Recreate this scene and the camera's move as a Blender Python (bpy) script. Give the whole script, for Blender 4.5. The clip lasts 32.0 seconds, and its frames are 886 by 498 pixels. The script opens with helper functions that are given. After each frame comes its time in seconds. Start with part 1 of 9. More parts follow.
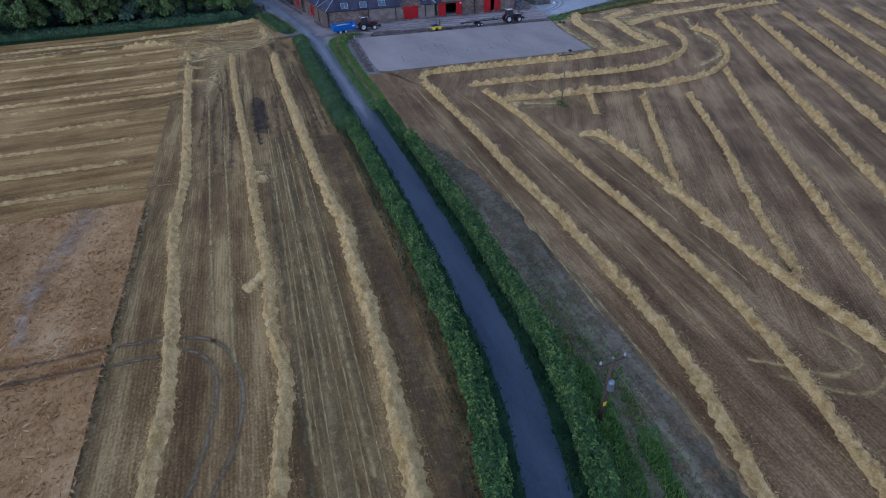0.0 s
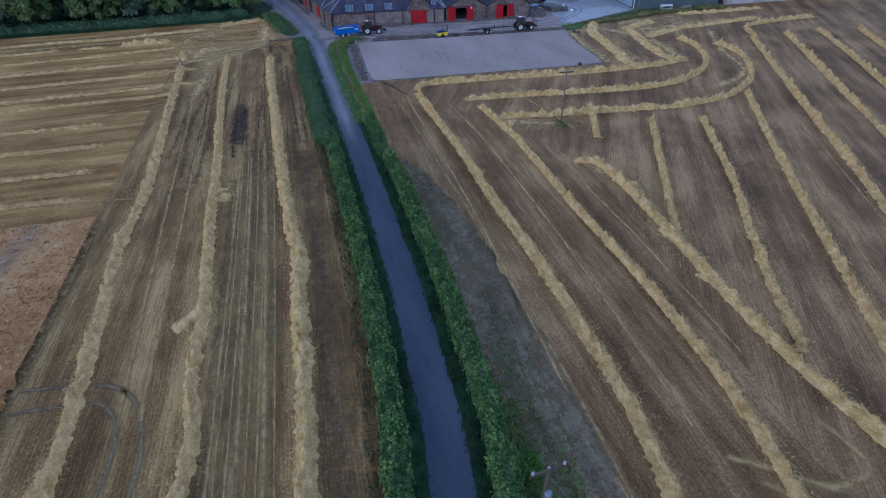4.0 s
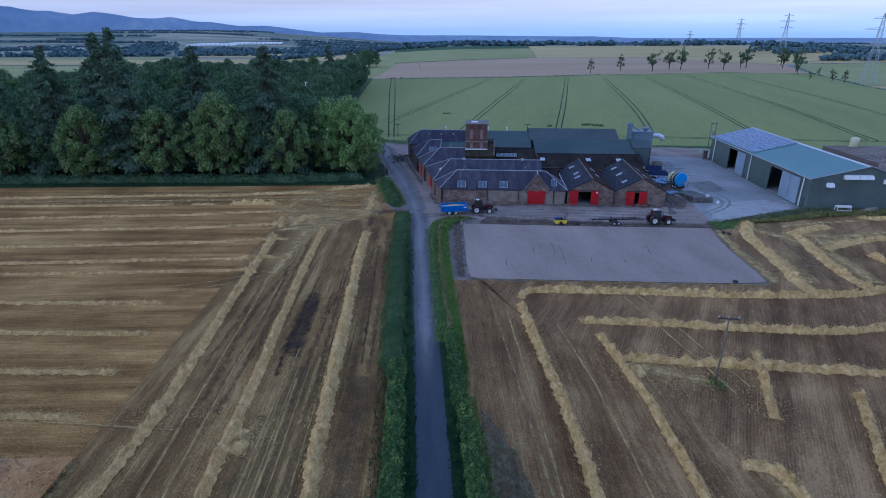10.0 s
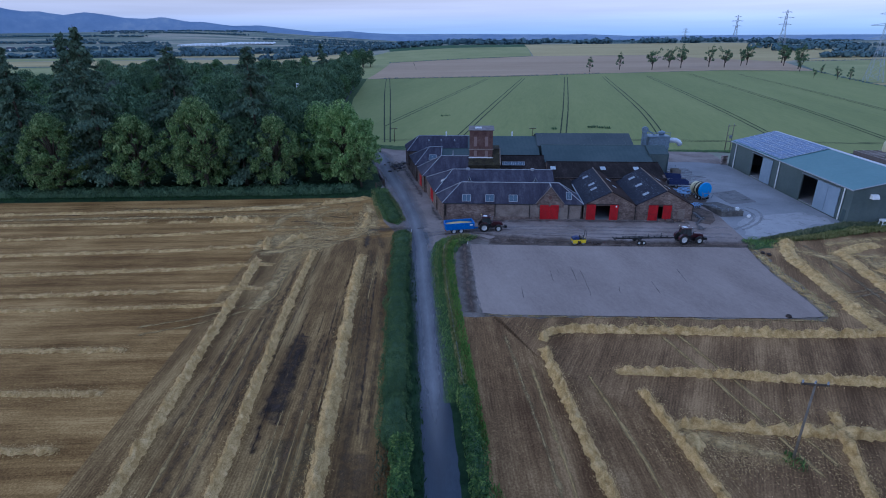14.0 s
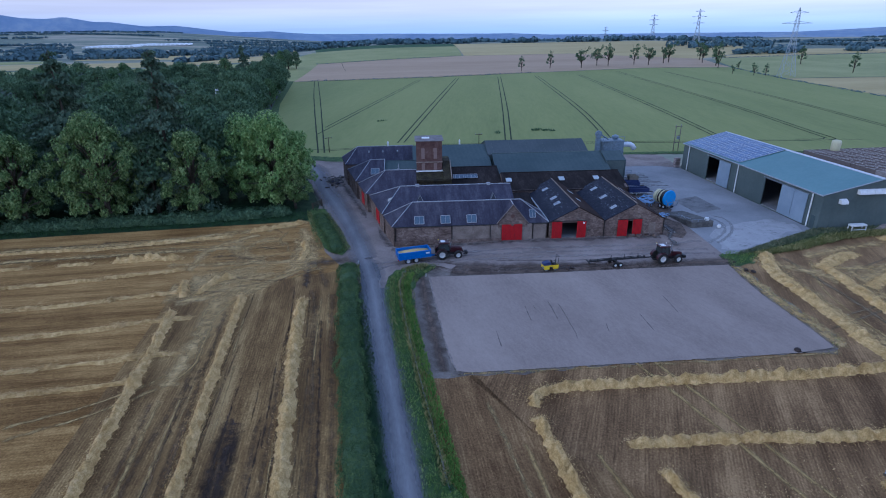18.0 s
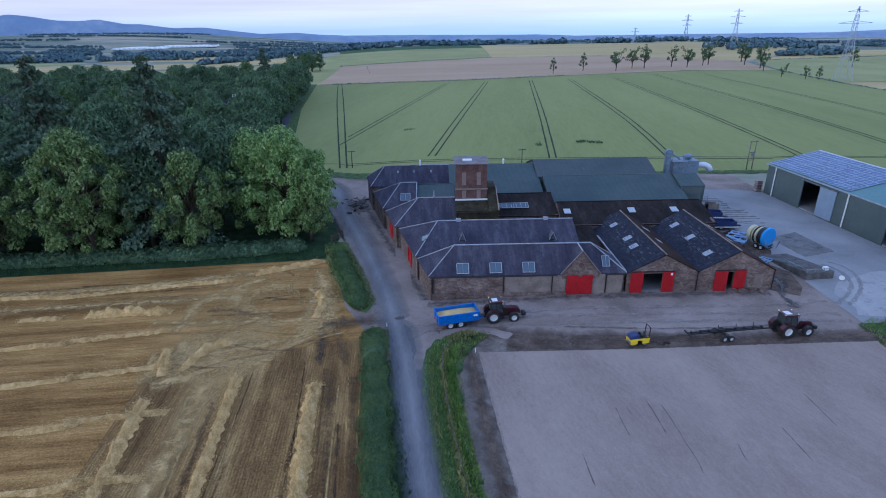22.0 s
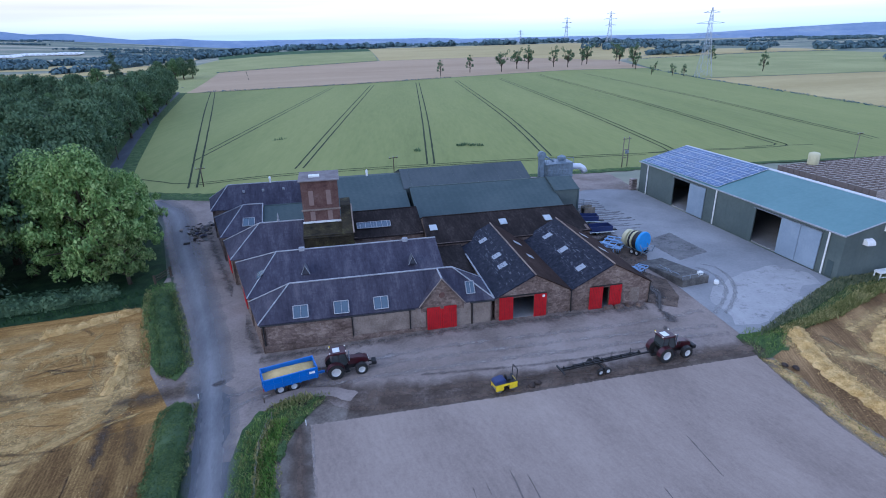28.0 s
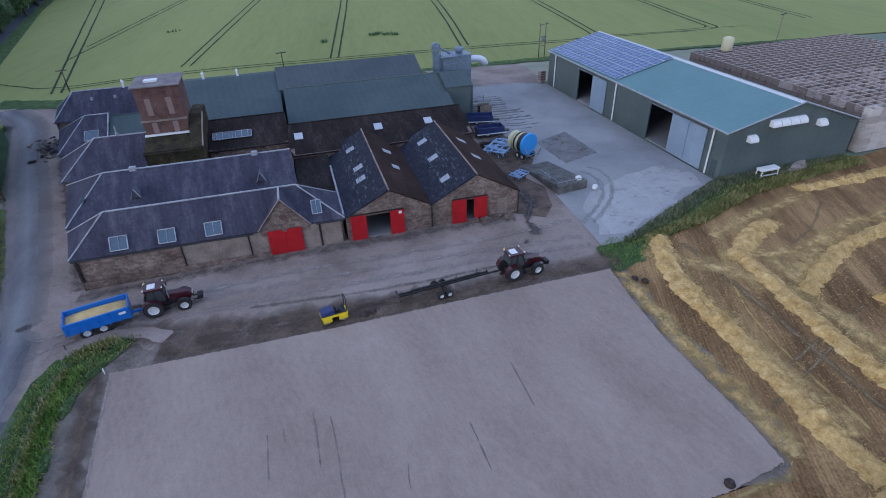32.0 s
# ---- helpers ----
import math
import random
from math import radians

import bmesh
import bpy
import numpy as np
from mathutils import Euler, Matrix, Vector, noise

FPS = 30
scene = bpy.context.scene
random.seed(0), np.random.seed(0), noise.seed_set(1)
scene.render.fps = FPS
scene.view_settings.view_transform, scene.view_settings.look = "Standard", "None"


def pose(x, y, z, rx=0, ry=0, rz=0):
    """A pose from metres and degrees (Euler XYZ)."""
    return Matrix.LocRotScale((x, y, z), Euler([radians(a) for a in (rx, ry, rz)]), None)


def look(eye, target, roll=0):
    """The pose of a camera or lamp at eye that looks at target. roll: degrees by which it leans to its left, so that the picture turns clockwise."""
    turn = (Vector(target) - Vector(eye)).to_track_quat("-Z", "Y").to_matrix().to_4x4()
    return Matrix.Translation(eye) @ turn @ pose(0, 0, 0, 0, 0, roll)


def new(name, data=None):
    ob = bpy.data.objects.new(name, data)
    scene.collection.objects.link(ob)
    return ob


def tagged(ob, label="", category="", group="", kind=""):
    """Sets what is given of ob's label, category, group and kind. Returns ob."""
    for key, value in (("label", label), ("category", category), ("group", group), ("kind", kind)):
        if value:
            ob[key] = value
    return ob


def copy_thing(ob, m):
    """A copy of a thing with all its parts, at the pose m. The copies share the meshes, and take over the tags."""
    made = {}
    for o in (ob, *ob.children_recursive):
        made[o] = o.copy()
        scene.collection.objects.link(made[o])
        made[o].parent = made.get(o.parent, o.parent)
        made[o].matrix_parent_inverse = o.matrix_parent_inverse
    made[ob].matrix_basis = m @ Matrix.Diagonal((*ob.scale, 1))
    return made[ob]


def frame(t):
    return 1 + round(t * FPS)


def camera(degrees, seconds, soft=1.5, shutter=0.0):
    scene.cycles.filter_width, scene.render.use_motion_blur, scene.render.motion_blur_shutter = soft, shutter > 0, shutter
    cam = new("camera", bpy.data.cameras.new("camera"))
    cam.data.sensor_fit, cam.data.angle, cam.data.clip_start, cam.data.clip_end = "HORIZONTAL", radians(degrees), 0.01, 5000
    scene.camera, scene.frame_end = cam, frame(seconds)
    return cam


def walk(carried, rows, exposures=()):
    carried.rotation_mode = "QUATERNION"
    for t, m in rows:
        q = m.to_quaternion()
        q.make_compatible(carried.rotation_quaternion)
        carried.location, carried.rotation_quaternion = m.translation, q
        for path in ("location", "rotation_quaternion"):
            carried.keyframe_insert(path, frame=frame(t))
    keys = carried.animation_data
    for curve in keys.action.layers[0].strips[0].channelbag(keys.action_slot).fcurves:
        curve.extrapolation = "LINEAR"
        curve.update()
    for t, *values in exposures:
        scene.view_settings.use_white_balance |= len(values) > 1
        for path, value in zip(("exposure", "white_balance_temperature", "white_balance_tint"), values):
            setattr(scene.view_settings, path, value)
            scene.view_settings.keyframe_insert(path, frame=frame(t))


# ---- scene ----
cam = camera(78.9, 32.0, soft=1.0)
PATH = [
    (0, (-8.179, -7.348, 30.884), (-7.723, -5.794, 29.709), -2.1),
    (0.5, (-5.812, -6.895, 30.896), (-5.354, -5.345, 29.718), -2.1),
    (1, (-3.469, -6.09, 30.882), (-3.029, -4.535, 29.704), -1.9),
    (1.5, (-1.988, -5.497, 30.853), (-1.561, -3.938, 29.676), -1.8),
    (2, (-1.214, -5.059, 30.771), (-0.846, -3.482, 29.598), -1.6),
    (2.5, (-0.932, -4.638, 30.73), (-0.543, -3.065, 29.558), -1.5),
    (4.5, (0.01, -1.023, 30.81), (0.362, 0.553, 29.63), -1.2),
    (5, (0.839, 0.654, 30.946), (1.158, 2.236, 29.764), -1.2),
    (5.5, (1.573, 2.431, 31.138), (1.813, 4.025, 29.953), -1.1),
    (6, (2.394, 4.224, 31.214), (2.578, 5.825, 30.029), -1.1),
    (6.5, (2.995, 6.223, 31.3), (3.14, 7.827, 30.114), -1.0),
    (7, (3.434, 8.264, 31.474), (3.547, 9.87, 30.287), -0.7),
    (7.5, (3.848, 10.26, 31.689), (3.915, 11.868, 30.501), -0.5),
    (8, (4.334, 12.171, 31.785), (4.354, 13.78, 30.598), -0.5),
    (8.5, (4.569, 14.006, 31.936), (4.579, 15.625, 30.763), -0.4),
    (9, (4.557, 15.443, 32.243), (4.572, 17.109, 31.136), -0.2),
    (9.5, (4.684, 17.348, 32.695), (4.699, 19.134, 31.796), -0.3),
    (10, (4.764, 18.707, 32.521), (4.78, 20.565, 31.782), -0.2),
    (10.5, (4.815, 20.318, 32.539), (4.836, 22.176, 31.797), -0.3),
    (11, (4.703, 21.583, 32.576), (4.729, 23.44, 31.835), -0.3),
    (11.5, (4.754, 23.082, 32.6), (4.78, 24.939, 31.857), -0.5),
    (12, (4.619, 24.424, 32.584), (4.649, 26.28, 31.841), -0.5),
    (12.5, (4.42, 25.846, 32.5), (4.45, 27.702, 31.757), -0.4),
    (13, (4.11, 27.178, 32.481), (4.141, 29.035, 31.739), -0.5),
    (13.5, (3.759, 28.631, 32.442), (3.791, 30.487, 31.699), -0.5),
    (15.5, (2.726, 33.505, 32.461), (2.756, 35.362, 31.719), -0.6),
    (16, (2.504, 34.943, 32.443), (2.535, 36.8, 31.701), -0.6),
    (16.5, (2.24, 36.889, 32.519), (2.349, 38.742, 31.776), -0.6),
    (17, (2.064, 38.746, 32.524), (2.239, 40.594, 31.78), -0.7),
    (17.5, (1.744, 40.953, 32.542), (1.967, 42.796, 31.796), -0.7),
    (18, (1.505, 42.957, 32.575), (1.768, 44.794, 31.828), -0.8),
    (18.5, (1.224, 45.451, 32.641), (1.511, 47.284, 31.894), -0.8),
    (19, (1.035, 47.704, 32.642), (1.325, 49.536, 31.895), -0.8),
    (19.5, (1.038, 50.611, 32.501), (1.308, 52.448, 31.757), -0.9),
    (20, (1.004, 53.022, 32.441), (1.267, 54.86, 31.697), -0.9),
    (20.5, (0.93, 55.446, 32.532), (1.163, 57.288, 31.789), -1.0),
    (21, (0.706, 57.642, 32.551), (0.91, 59.487, 31.808), -0.9),
    (21.5, (0.655, 60.141, 32.596), (0.862, 61.986, 31.852), -0.9),
    (22, (0.576, 62.462, 32.54), (0.762, 64.31, 31.798), -0.9),
    (22.5, (0.56, 64.805, 32.555), (0.714, 66.656, 31.813), -0.8),
    (23, (0.647, 66.358, 32.545), (0.784, 68.211, 31.806), -0.8),
    (23.5, (1.004, 66.996, 32.576), (1.152, 68.848, 31.836), -0.8),
    (24, (1.103, 67.271, 32.49), (1.317, 69.116, 31.75), -0.8),
    (24.5, (1.411, 67.86, 32.326), (1.683, 69.698, 31.586), -0.9),
    (25, (2.122, 68.679, 32.091), (2.481, 70.502, 31.352), -0.9),
    (25.5, (2.771, 69.587, 31.876), (3.175, 71.401, 31.137), -1.1),
    (27.5, (8.332, 72.258, 31.281), (8.83, 74.049, 30.544), -1.4),
    (28, (10.102, 72.612, 31.183), (10.618, 74.398, 30.447), -1.4),
    (28.5, (12.122, 72.92, 31.105), (12.647, 74.704, 30.369), -1.4),
    (29, (14.046, 73.136, 30.978), (14.576, 74.917, 30.238), -1.4),
    (29.5, (15.868, 73.359, 30.873), (16.376, 75.084, 29.997), -1.6),
    (30, (17.667, 73.574, 30.932), (18.153, 75.241, 29.94), -1.6),
    (30.5, (19.208, 73.726, 30.97), (19.695, 75.392, 29.977), -1.7),
    (31, (20.873, 73.959, 30.917), (21.383, 75.618, 29.925), -1.6),
    (31.5, (22.128, 74.047, 30.683), (22.69, 75.685, 29.683), -1.8),
    (32, (23.54, 74.148, 30.695), (24.115, 75.726, 29.609), -1.9),
]
EXPOSURES = [(0.0, 0.33, 5130, 10), (2.0, 0.41, 5090, 10), (6.0, 0.41, 4980, 10), (9.0, 0.3, 4920, 10), (10.5, 0.14, 4890, 10), (16.0, 0.1, 4940, 10), (17.0, 0.11, 4975, 10), (18.0, 0.31, 5015, 10), (20.0, 0.36, 5130, 10), (24.0, 0.74, 5330, 10), (25.0, 0.8, 5290, 10), (28.0, 0.86, 5420, 10), (29.2, 0.83, 5620, 10), (30.5, 0.69, 5830, 10), (32.0, 0.63, 5850, 10)]
walk(cam, [(t, look(eye, target, roll)) for t, eye, target, roll in PATH], EXPOSURES)

# ---- light ----
SUN_ELEVATION, SUN_ROTATION = radians(16), radians(250)
world = bpy.data.worlds.new("world")
scene.world = world
world.use_nodes = True
wn, wl = world.node_tree.nodes, world.node_tree.links
sky = wn.new("ShaderNodeTexSky")
sky.sky_type, sky.sun_disc = "NISHITA", False
sky.sun_elevation, sky.sun_rotation = SUN_ELEVATION, SUN_ROTATION
sky.air_density, sky.dust_density, sky.ozone_density = 1.0, 0.6, 2.5
# pale layered evening cloud over the clear sky: bluer low down, paler higher up, in level streaks
wco = wn.new("ShaderNodeTexCoord")
wsep = wn.new("ShaderNodeSeparateXYZ")
wramp = wn.new("ShaderNodeValToRGB")
stops = ((0.0, (4.5, 6.1, 8.9)), (0.018, (5.7, 6.5, 9.0)), (0.034, (7.5, 7.3, 8.8)), (0.055, (8.5, 7.8, 8.8)), (0.14, (8.8, 8.9, 10.1)), (0.35, (6.2, 7.2, 9.8)), (1.0, (5.0, 6.2, 9.4)))
while len(wramp.color_ramp.elements) < len(stops):
    wramp.color_ramp.elements.new(0.5)
for e, (p, c) in zip(wramp.color_ramp.elements, stops):
    e.position, e.color = p, (*(v / 10 for v in c), 1)
wmap = wn.new("ShaderNodeMapping")
wmap.inputs["Scale"].default_value = (1.1, 1.1, 26.0)
wnoise = wn.new("ShaderNodeTexNoise")
wnoise.inputs["Scale"].default_value, wnoise.inputs["Detail"].default_value = 1.6, 5.0
wstreak = wn.new("ShaderNodeMapRange")
wstreak.inputs["From Min"].default_value, wstreak.inputs["From Max"].default_value = 0.3, 0.7
wstreak.inputs["To Min"].default_value, wstreak.inputs["To Max"].default_value = 8.0, 11.0
wcloud = wn.new("ShaderNodeVectorMath")
wcloud.operation = "SCALE"
wmix = wn.new("ShaderNodeMix")
wmix.data_type = "RGBA"
wmix.inputs["Factor"].default_value = 0.85
wl.new(wco.outputs["Generated"], wsep.inputs["Vector"])
wl.new(wsep.outputs["Z"], wramp.inputs["Fac"])
wl.new(wco.outputs["Generated"], wmap.inputs["Vector"])
wl.new(wmap.outputs["Vector"], wnoise.inputs["Vector"])
wl.new(wnoise.outputs["Fac"], wstreak.inputs["Value"])
wl.new(wramp.outputs["Color"], wcloud.inputs[0])
weast = wn.new("ShaderNodeMapRange")
weast.inputs["From Min"].default_value, weast.inputs["From Max"].default_value = -0.7, 0.7
weast.inputs["To Min"].default_value, weast.inputs["To Max"].default_value = 0.84, 1.2
wgain = wn.new("ShaderNodeMath")
wgain.operation = "MULTIPLY"
wl.new(wsep.outputs["X"], weast.inputs["Value"])
wl.new(weast.outputs["Result"], wgain.inputs[0])
wl.new(wstreak.outputs["Result"], wgain.inputs[1])
wl.new(wgain.outputs[0], wcloud.inputs["Scale"])
wl.new(sky.outputs["Color"], wmix.inputs["A"])
wl.new(wcloud.outputs["Vector"], wmix.inputs["B"])
wl.new(wmix.outputs["Result"], wn["Background"].inputs["Color"])
wn["Background"].inputs["Strength"].default_value = 0.085

sun = new("sun", bpy.data.lights.new("sun", "SUN"))
sun.data.energy, sun.data.angle, sun.data.color = 0.75, radians(35), (1.0, 0.94, 0.89)
sun.matrix_basis = Matrix.Translation((0, 0, 60)) @ Euler((radians(90) - SUN_ELEVATION, 0, radians(180) - SUN_ROTATION)).to_matrix().to_4x4()


# ---- materials ----
def material(name, colours, scale=1.0, detail_scale=8.0, rough=0.85, metal=0.0, bump=0.15, bump_scale=None, stretch=(1, 1, 1), turn=0.0,
             island=0.0, obj_random=0.0, split=(0.35, 0.65), spec=0.15, wave=None, local=False, translucent=0.0, distance=0.05, grain=0.0, patchy=0.0, rows=None, cells=None, blotch=0.0):
    """colours: two or three, mixed by a broad noise; blotch: patches ten metres wide; finer noise and relief on top. stretch and turn lay the grain along a direction."""
    m = bpy.data.materials.new(name)
    m.use_nodes = True
    n, l = m.node_tree.nodes, m.node_tree.links
    b = n["Principled BSDF"]
    b.inputs["Roughness"].default_value, b.inputs["Metallic"].default_value = rough, metal
    b.inputs["Specular IOR Level"].default_value = spec
    if local:
        co = n.new("ShaderNodeTexCoord").outputs["Object"]
    else:
        co = n.new("ShaderNodeNewGeometry").outputs["Position"]
    mp = n.new("ShaderNodeMapping")
    mp.vector_type = "TEXTURE"
    mp.inputs["Rotation"].default_value = (0, 0, radians(turn))
    mp.inputs["Scale"].default_value = stretch
    l.new(co, mp.inputs["Vector"])
    broad = n.new("ShaderNodeTexNoise")
    broad.inputs["Scale"].default_value, broad.inputs["Detail"].default_value, broad.inputs["Roughness"].default_value = scale, 6.0, 0.6
    fine = n.new("ShaderNodeTexNoise")
    fine.inputs["Scale"].default_value, fine.inputs["Detail"].default_value, fine.inputs["Roughness"].default_value = detail_scale, 5.0, 0.7
    l.new(mp.outputs["Vector"], broad.inputs["Vector"])
    l.new(mp.outputs["Vector"], fine.inputs["Vector"])
    add = n.new("ShaderNodeMath")
    add.operation = "MULTIPLY_ADD"
    add.inputs[1].default_value, add.inputs[2].default_value = 0.55, -0.275
    l.new(fine.outputs["Fac"], add.inputs[0])
    tot = n.new("ShaderNodeMath")
    tot.operation = "ADD"
    l.new(broad.outputs["Fac"], tot.inputs[0])
    l.new(add.outputs[0], tot.inputs[1])
    value = tot.outputs[0]
    for period, weight, bend in ((*wave, 2.0),) if wave and not rows else ((*wave, 2.0), (*rows, 0.6)) if wave else ((*rows, 0.6),) if rows else ():
        wv = n.new("ShaderNodeTexWave")
        wv.inputs["Scale"].default_value = 0.314 / period
        wv.inputs["Distortion"].default_value, wv.inputs["Detail"].default_value = bend, 3.0
        wmp = n.new("ShaderNodeMapping")
        wmp.inputs["Rotation"].default_value = (0, 0, radians(-turn))
        l.new(co, wmp.inputs["Vector"])
        l.new(wmp.outputs["Vector"], wv.inputs["Vector"])
        wm = n.new("ShaderNodeMath")
        wm.operation = "MULTIPLY_ADD"
        wm.inputs[1].default_value, wm.inputs[2].default_value = weight, -weight / 2
        l.new(wv.outputs["Fac"], wm.inputs[0])
        ws = n.new("ShaderNodeMath")
        ws.operation = "ADD"
        l.new(value, ws.inputs[0])
        l.new(wm.outputs[0], ws.inputs[1])
        value = ws.outputs[0]
    if blotch:
        bl = n.new("ShaderNodeTexNoise")
        bl.inputs["Scale"].default_value, bl.inputs["Detail"].default_value, bl.inputs["Roughness"].default_value = 0.09, 4.0, 0.6
        l.new(co, bl.inputs["Vector"])
        bm_ = n.new("ShaderNodeMath")
        bm_.operation = "MULTIPLY_ADD"
        bm_.inputs[1].default_value, bm_.inputs[2].default_value = blotch, -blotch / 2
        l.new(bl.outputs["Fac"], bm_.inputs[0])
        bs = n.new("ShaderNodeMath")
        bs.operation = "ADD"
        l.new(value, bs.inputs[0])
        l.new(bm_.outputs[0], bs.inputs[1])
        value = bs.outputs[0]
    if grain:
        gr = n.new("ShaderNodeTexNoise")
        gr.inputs["Scale"].default_value, gr.inputs["Detail"].default_value, gr.inputs["Roughness"].default_value = 5.5, 5.0, 0.75
        l.new(co, gr.inputs["Vector"])
        gm = n.new("ShaderNodeMath")
        gm.operation = "MULTIPLY_ADD"
        gm.inputs[1].default_value, gm.inputs[2].default_value = grain, -grain / 2
        l.new(gr.outputs["Fac"], gm.inputs[0])
        gs = n.new("ShaderNodeMath")
        gs.operation = "ADD"
        l.new(value, gs.inputs[0])
        l.new(gm.outputs[0], gs.inputs[1])
        value = gs.outputs[0]
    if cells:
        vo = n.new("ShaderNodeTexVoronoi")
        vo.inputs["Scale"].default_value = cells[0]
        vmap = n.new("ShaderNodeMapping")
        vmap.inputs["Scale"].default_value = cells[2]
        l.new(co, vmap.inputs["Vector"])
        l.new(vmap.outputs["Vector"], vo.inputs["Vector"])
        vs = n.new("ShaderNodeSeparateColor")
        l.new(vo.outputs["Color"], vs.inputs["Color"])
        vm = n.new("ShaderNodeMath")
        vm.operation = "MULTIPLY_ADD"
        vm.inputs[1].default_value, vm.inputs[2].default_value = cells[1], -cells[1] / 2
        l.new(vs.outputs["Red"], vm.inputs[0])
        vt = n.new("ShaderNodeMath")
        vt.operation = "ADD"
        l.new(value, vt.inputs[0])
        l.new(vm.outputs[0], vt.inputs[1])
        value = vt.outputs[0]
    for amount, node, socket in ((island, "ShaderNodeNewGeometry", "Random Per Island"), (obj_random, "ShaderNodeObjectInfo", "Random")):
        if amount:
            r = n.new(node)
            ma = n.new("ShaderNodeMath")
            ma.operation = "MULTIPLY_ADD"
            ma.inputs[1].default_value, ma.inputs[2].default_value = amount, -amount / 2
            l.new(r.outputs[socket], ma.inputs[0])
            s = n.new("ShaderNodeMath")
            s.operation = "ADD"
            l.new(value, s.inputs[0])
            l.new(ma.outputs[0], s.inputs[1])
            value = s.outputs[0]
    ramp = n.new("ShaderNodeValToRGB")
    e = ramp.color_ramp.elements
    e[0].position, e[1].position = split
    e[0].color, e[1].color = (*colours[0], 1), (*colours[-1], 1)
    if len(colours) == 3:
        mid = e.new((split[0] + split[1]) / 2)
        mid.color = (*colours[1], 1)
    l.new(value, ramp.inputs["Fac"])
    l.new(ramp.outputs["Color"], b.inputs["Base Color"])
    if bump:
        bp = n.new("ShaderNodeBump")
        bp.inputs["Strength"].default_value, bp.inputs["Distance"].default_value = bump, distance
        src = fine
        if bump_scale:
            src = n.new("ShaderNodeTexNoise")
            src.inputs["Scale"].default_value, src.inputs["Detail"].default_value = bump_scale, 4.0
            l.new(mp.outputs["Vector"], src.inputs["Vector"])
        l.new(src.outputs["Fac"], bp.inputs["Height"])
        l.new(bp.outputs["Normal"], b.inputs["Normal"])
    if translucent:
        tr = n.new("ShaderNodeBsdfTranslucent")
        mx = n.new("ShaderNodeMixShader")
        mx.inputs["Fac"].default_value = translucent
        l.new(ramp.outputs["Color"], tr.inputs["Color"])
        l.new(b.outputs["BSDF"], mx.inputs[1])
        l.new(tr.outputs["BSDF"], mx.inputs[2])
        l.new(mx.outputs["Shader"], n["Material Output"].inputs["Surface"])
    if patchy:
        pn = n.new("ShaderNodeTexNoise")
        pn.inputs["Scale"].default_value, pn.inputs["Detail"].default_value, pn.inputs["Roughness"].default_value = 0.9, 8.0, 0.75
        l.new(co, pn.inputs["Vector"])
        pr = n.new("ShaderNodeMapRange")
        pr.inputs["From Min"].default_value, pr.inputs["From Max"].default_value = patchy - 0.12, patchy + 0.16
        l.new(pn.outputs["Fac"], pr.inputs["Value"])
        cover = n.new("ShaderNodeAttribute")
        cover.attribute_name = "cover"
        pm = n.new("ShaderNodeMath")
        pm.operation = "MULTIPLY"
        l.new(pr.outputs["Result"], pm.inputs[0])
        l.new(cover.outputs["Fac"], pm.inputs[1])
        tp = n.new("ShaderNodeBsdfTransparent")
        px = n.new("ShaderNodeMixShader")
        l.new(pm.outputs[0], px.inputs["Fac"])
        l.new(tp.outputs["BSDF"], px.inputs[1])
        l.new(b.outputs["BSDF"], px.inputs[2])
        l.new(px.outputs["Shader"], n["Material Output"].inputs["Surface"])
    return m


def plain(name, colour, rough=0.6, metal=0.0, vary=0.12, spec=0.4, bump=0.05, scale=2.0):
    """A nearly even colour with a little dirt."""
    c2 = tuple(c * (1 - vary) for c in colour)
    return material(name, (c2, colour), scale, scale * 9, rough, metal, bump, spec=spec, local=True, distance=0.01)


M_MARGIN = material("gritty_earth", ((0.085, 0.07, 0.06), (0.16, 0.136, 0.118), (0.235, 0.205, 0.18)), 0.4, 4.0, split=(0.28, 0.76), bump=0.5, grain=0.5, blotch=0.5)
M_STUBBLE_NS = material("stubble", ((0.0984, 0.0527, 0.0186), (0.2168, 0.1307, 0.0478), (0.4178, 0.2756, 0.1091)), 0.6, 5.5, stretch=(1, 12, 1), split=(0.26, 0.79), bump=0.8, wave=(3.8, 0.05), grain=0.95, rows=(0.27, 0.075), blotch=0.7)
M_STUBBLE_E = material("stubble_east", ((0.0872, 0.0453, 0.0184), (0.1919, 0.1125, 0.0475), (0.37, 0.2372, 0.1084)), 0.6, 5.5, stretch=(1, 12, 1), split=(0.26, 0.79), bump=0.8, wave=(3.8, 0.05), grain=0.95, rows=(0.27, 0.045), blotch=0.8)
M_STUBBLE_EW = material("stubble_crosswise", ((0.1251, 0.0619, 0.0162), (0.2755, 0.1547, 0.0478), (0.4767, 0.2952, 0.1064)), 0.5, 5.0, stretch=(14, 1, 1), split=(0.27, 0.77), bump=0.8, grain=0.9, blotch=0.6)
M_STUBBLE_D = material("stubble_slanting", ((0.0882, 0.0484, 0.0201), (0.1987, 0.1172, 0.0523), (0.3774, 0.2382, 0.1096)), 0.5, 5.0, stretch=(1, 12, 1), turn=-28, split=(0.26, 0.79), bump=0.8, grain=0.95, rows=(0.27, 0.075), blotch=0.8)
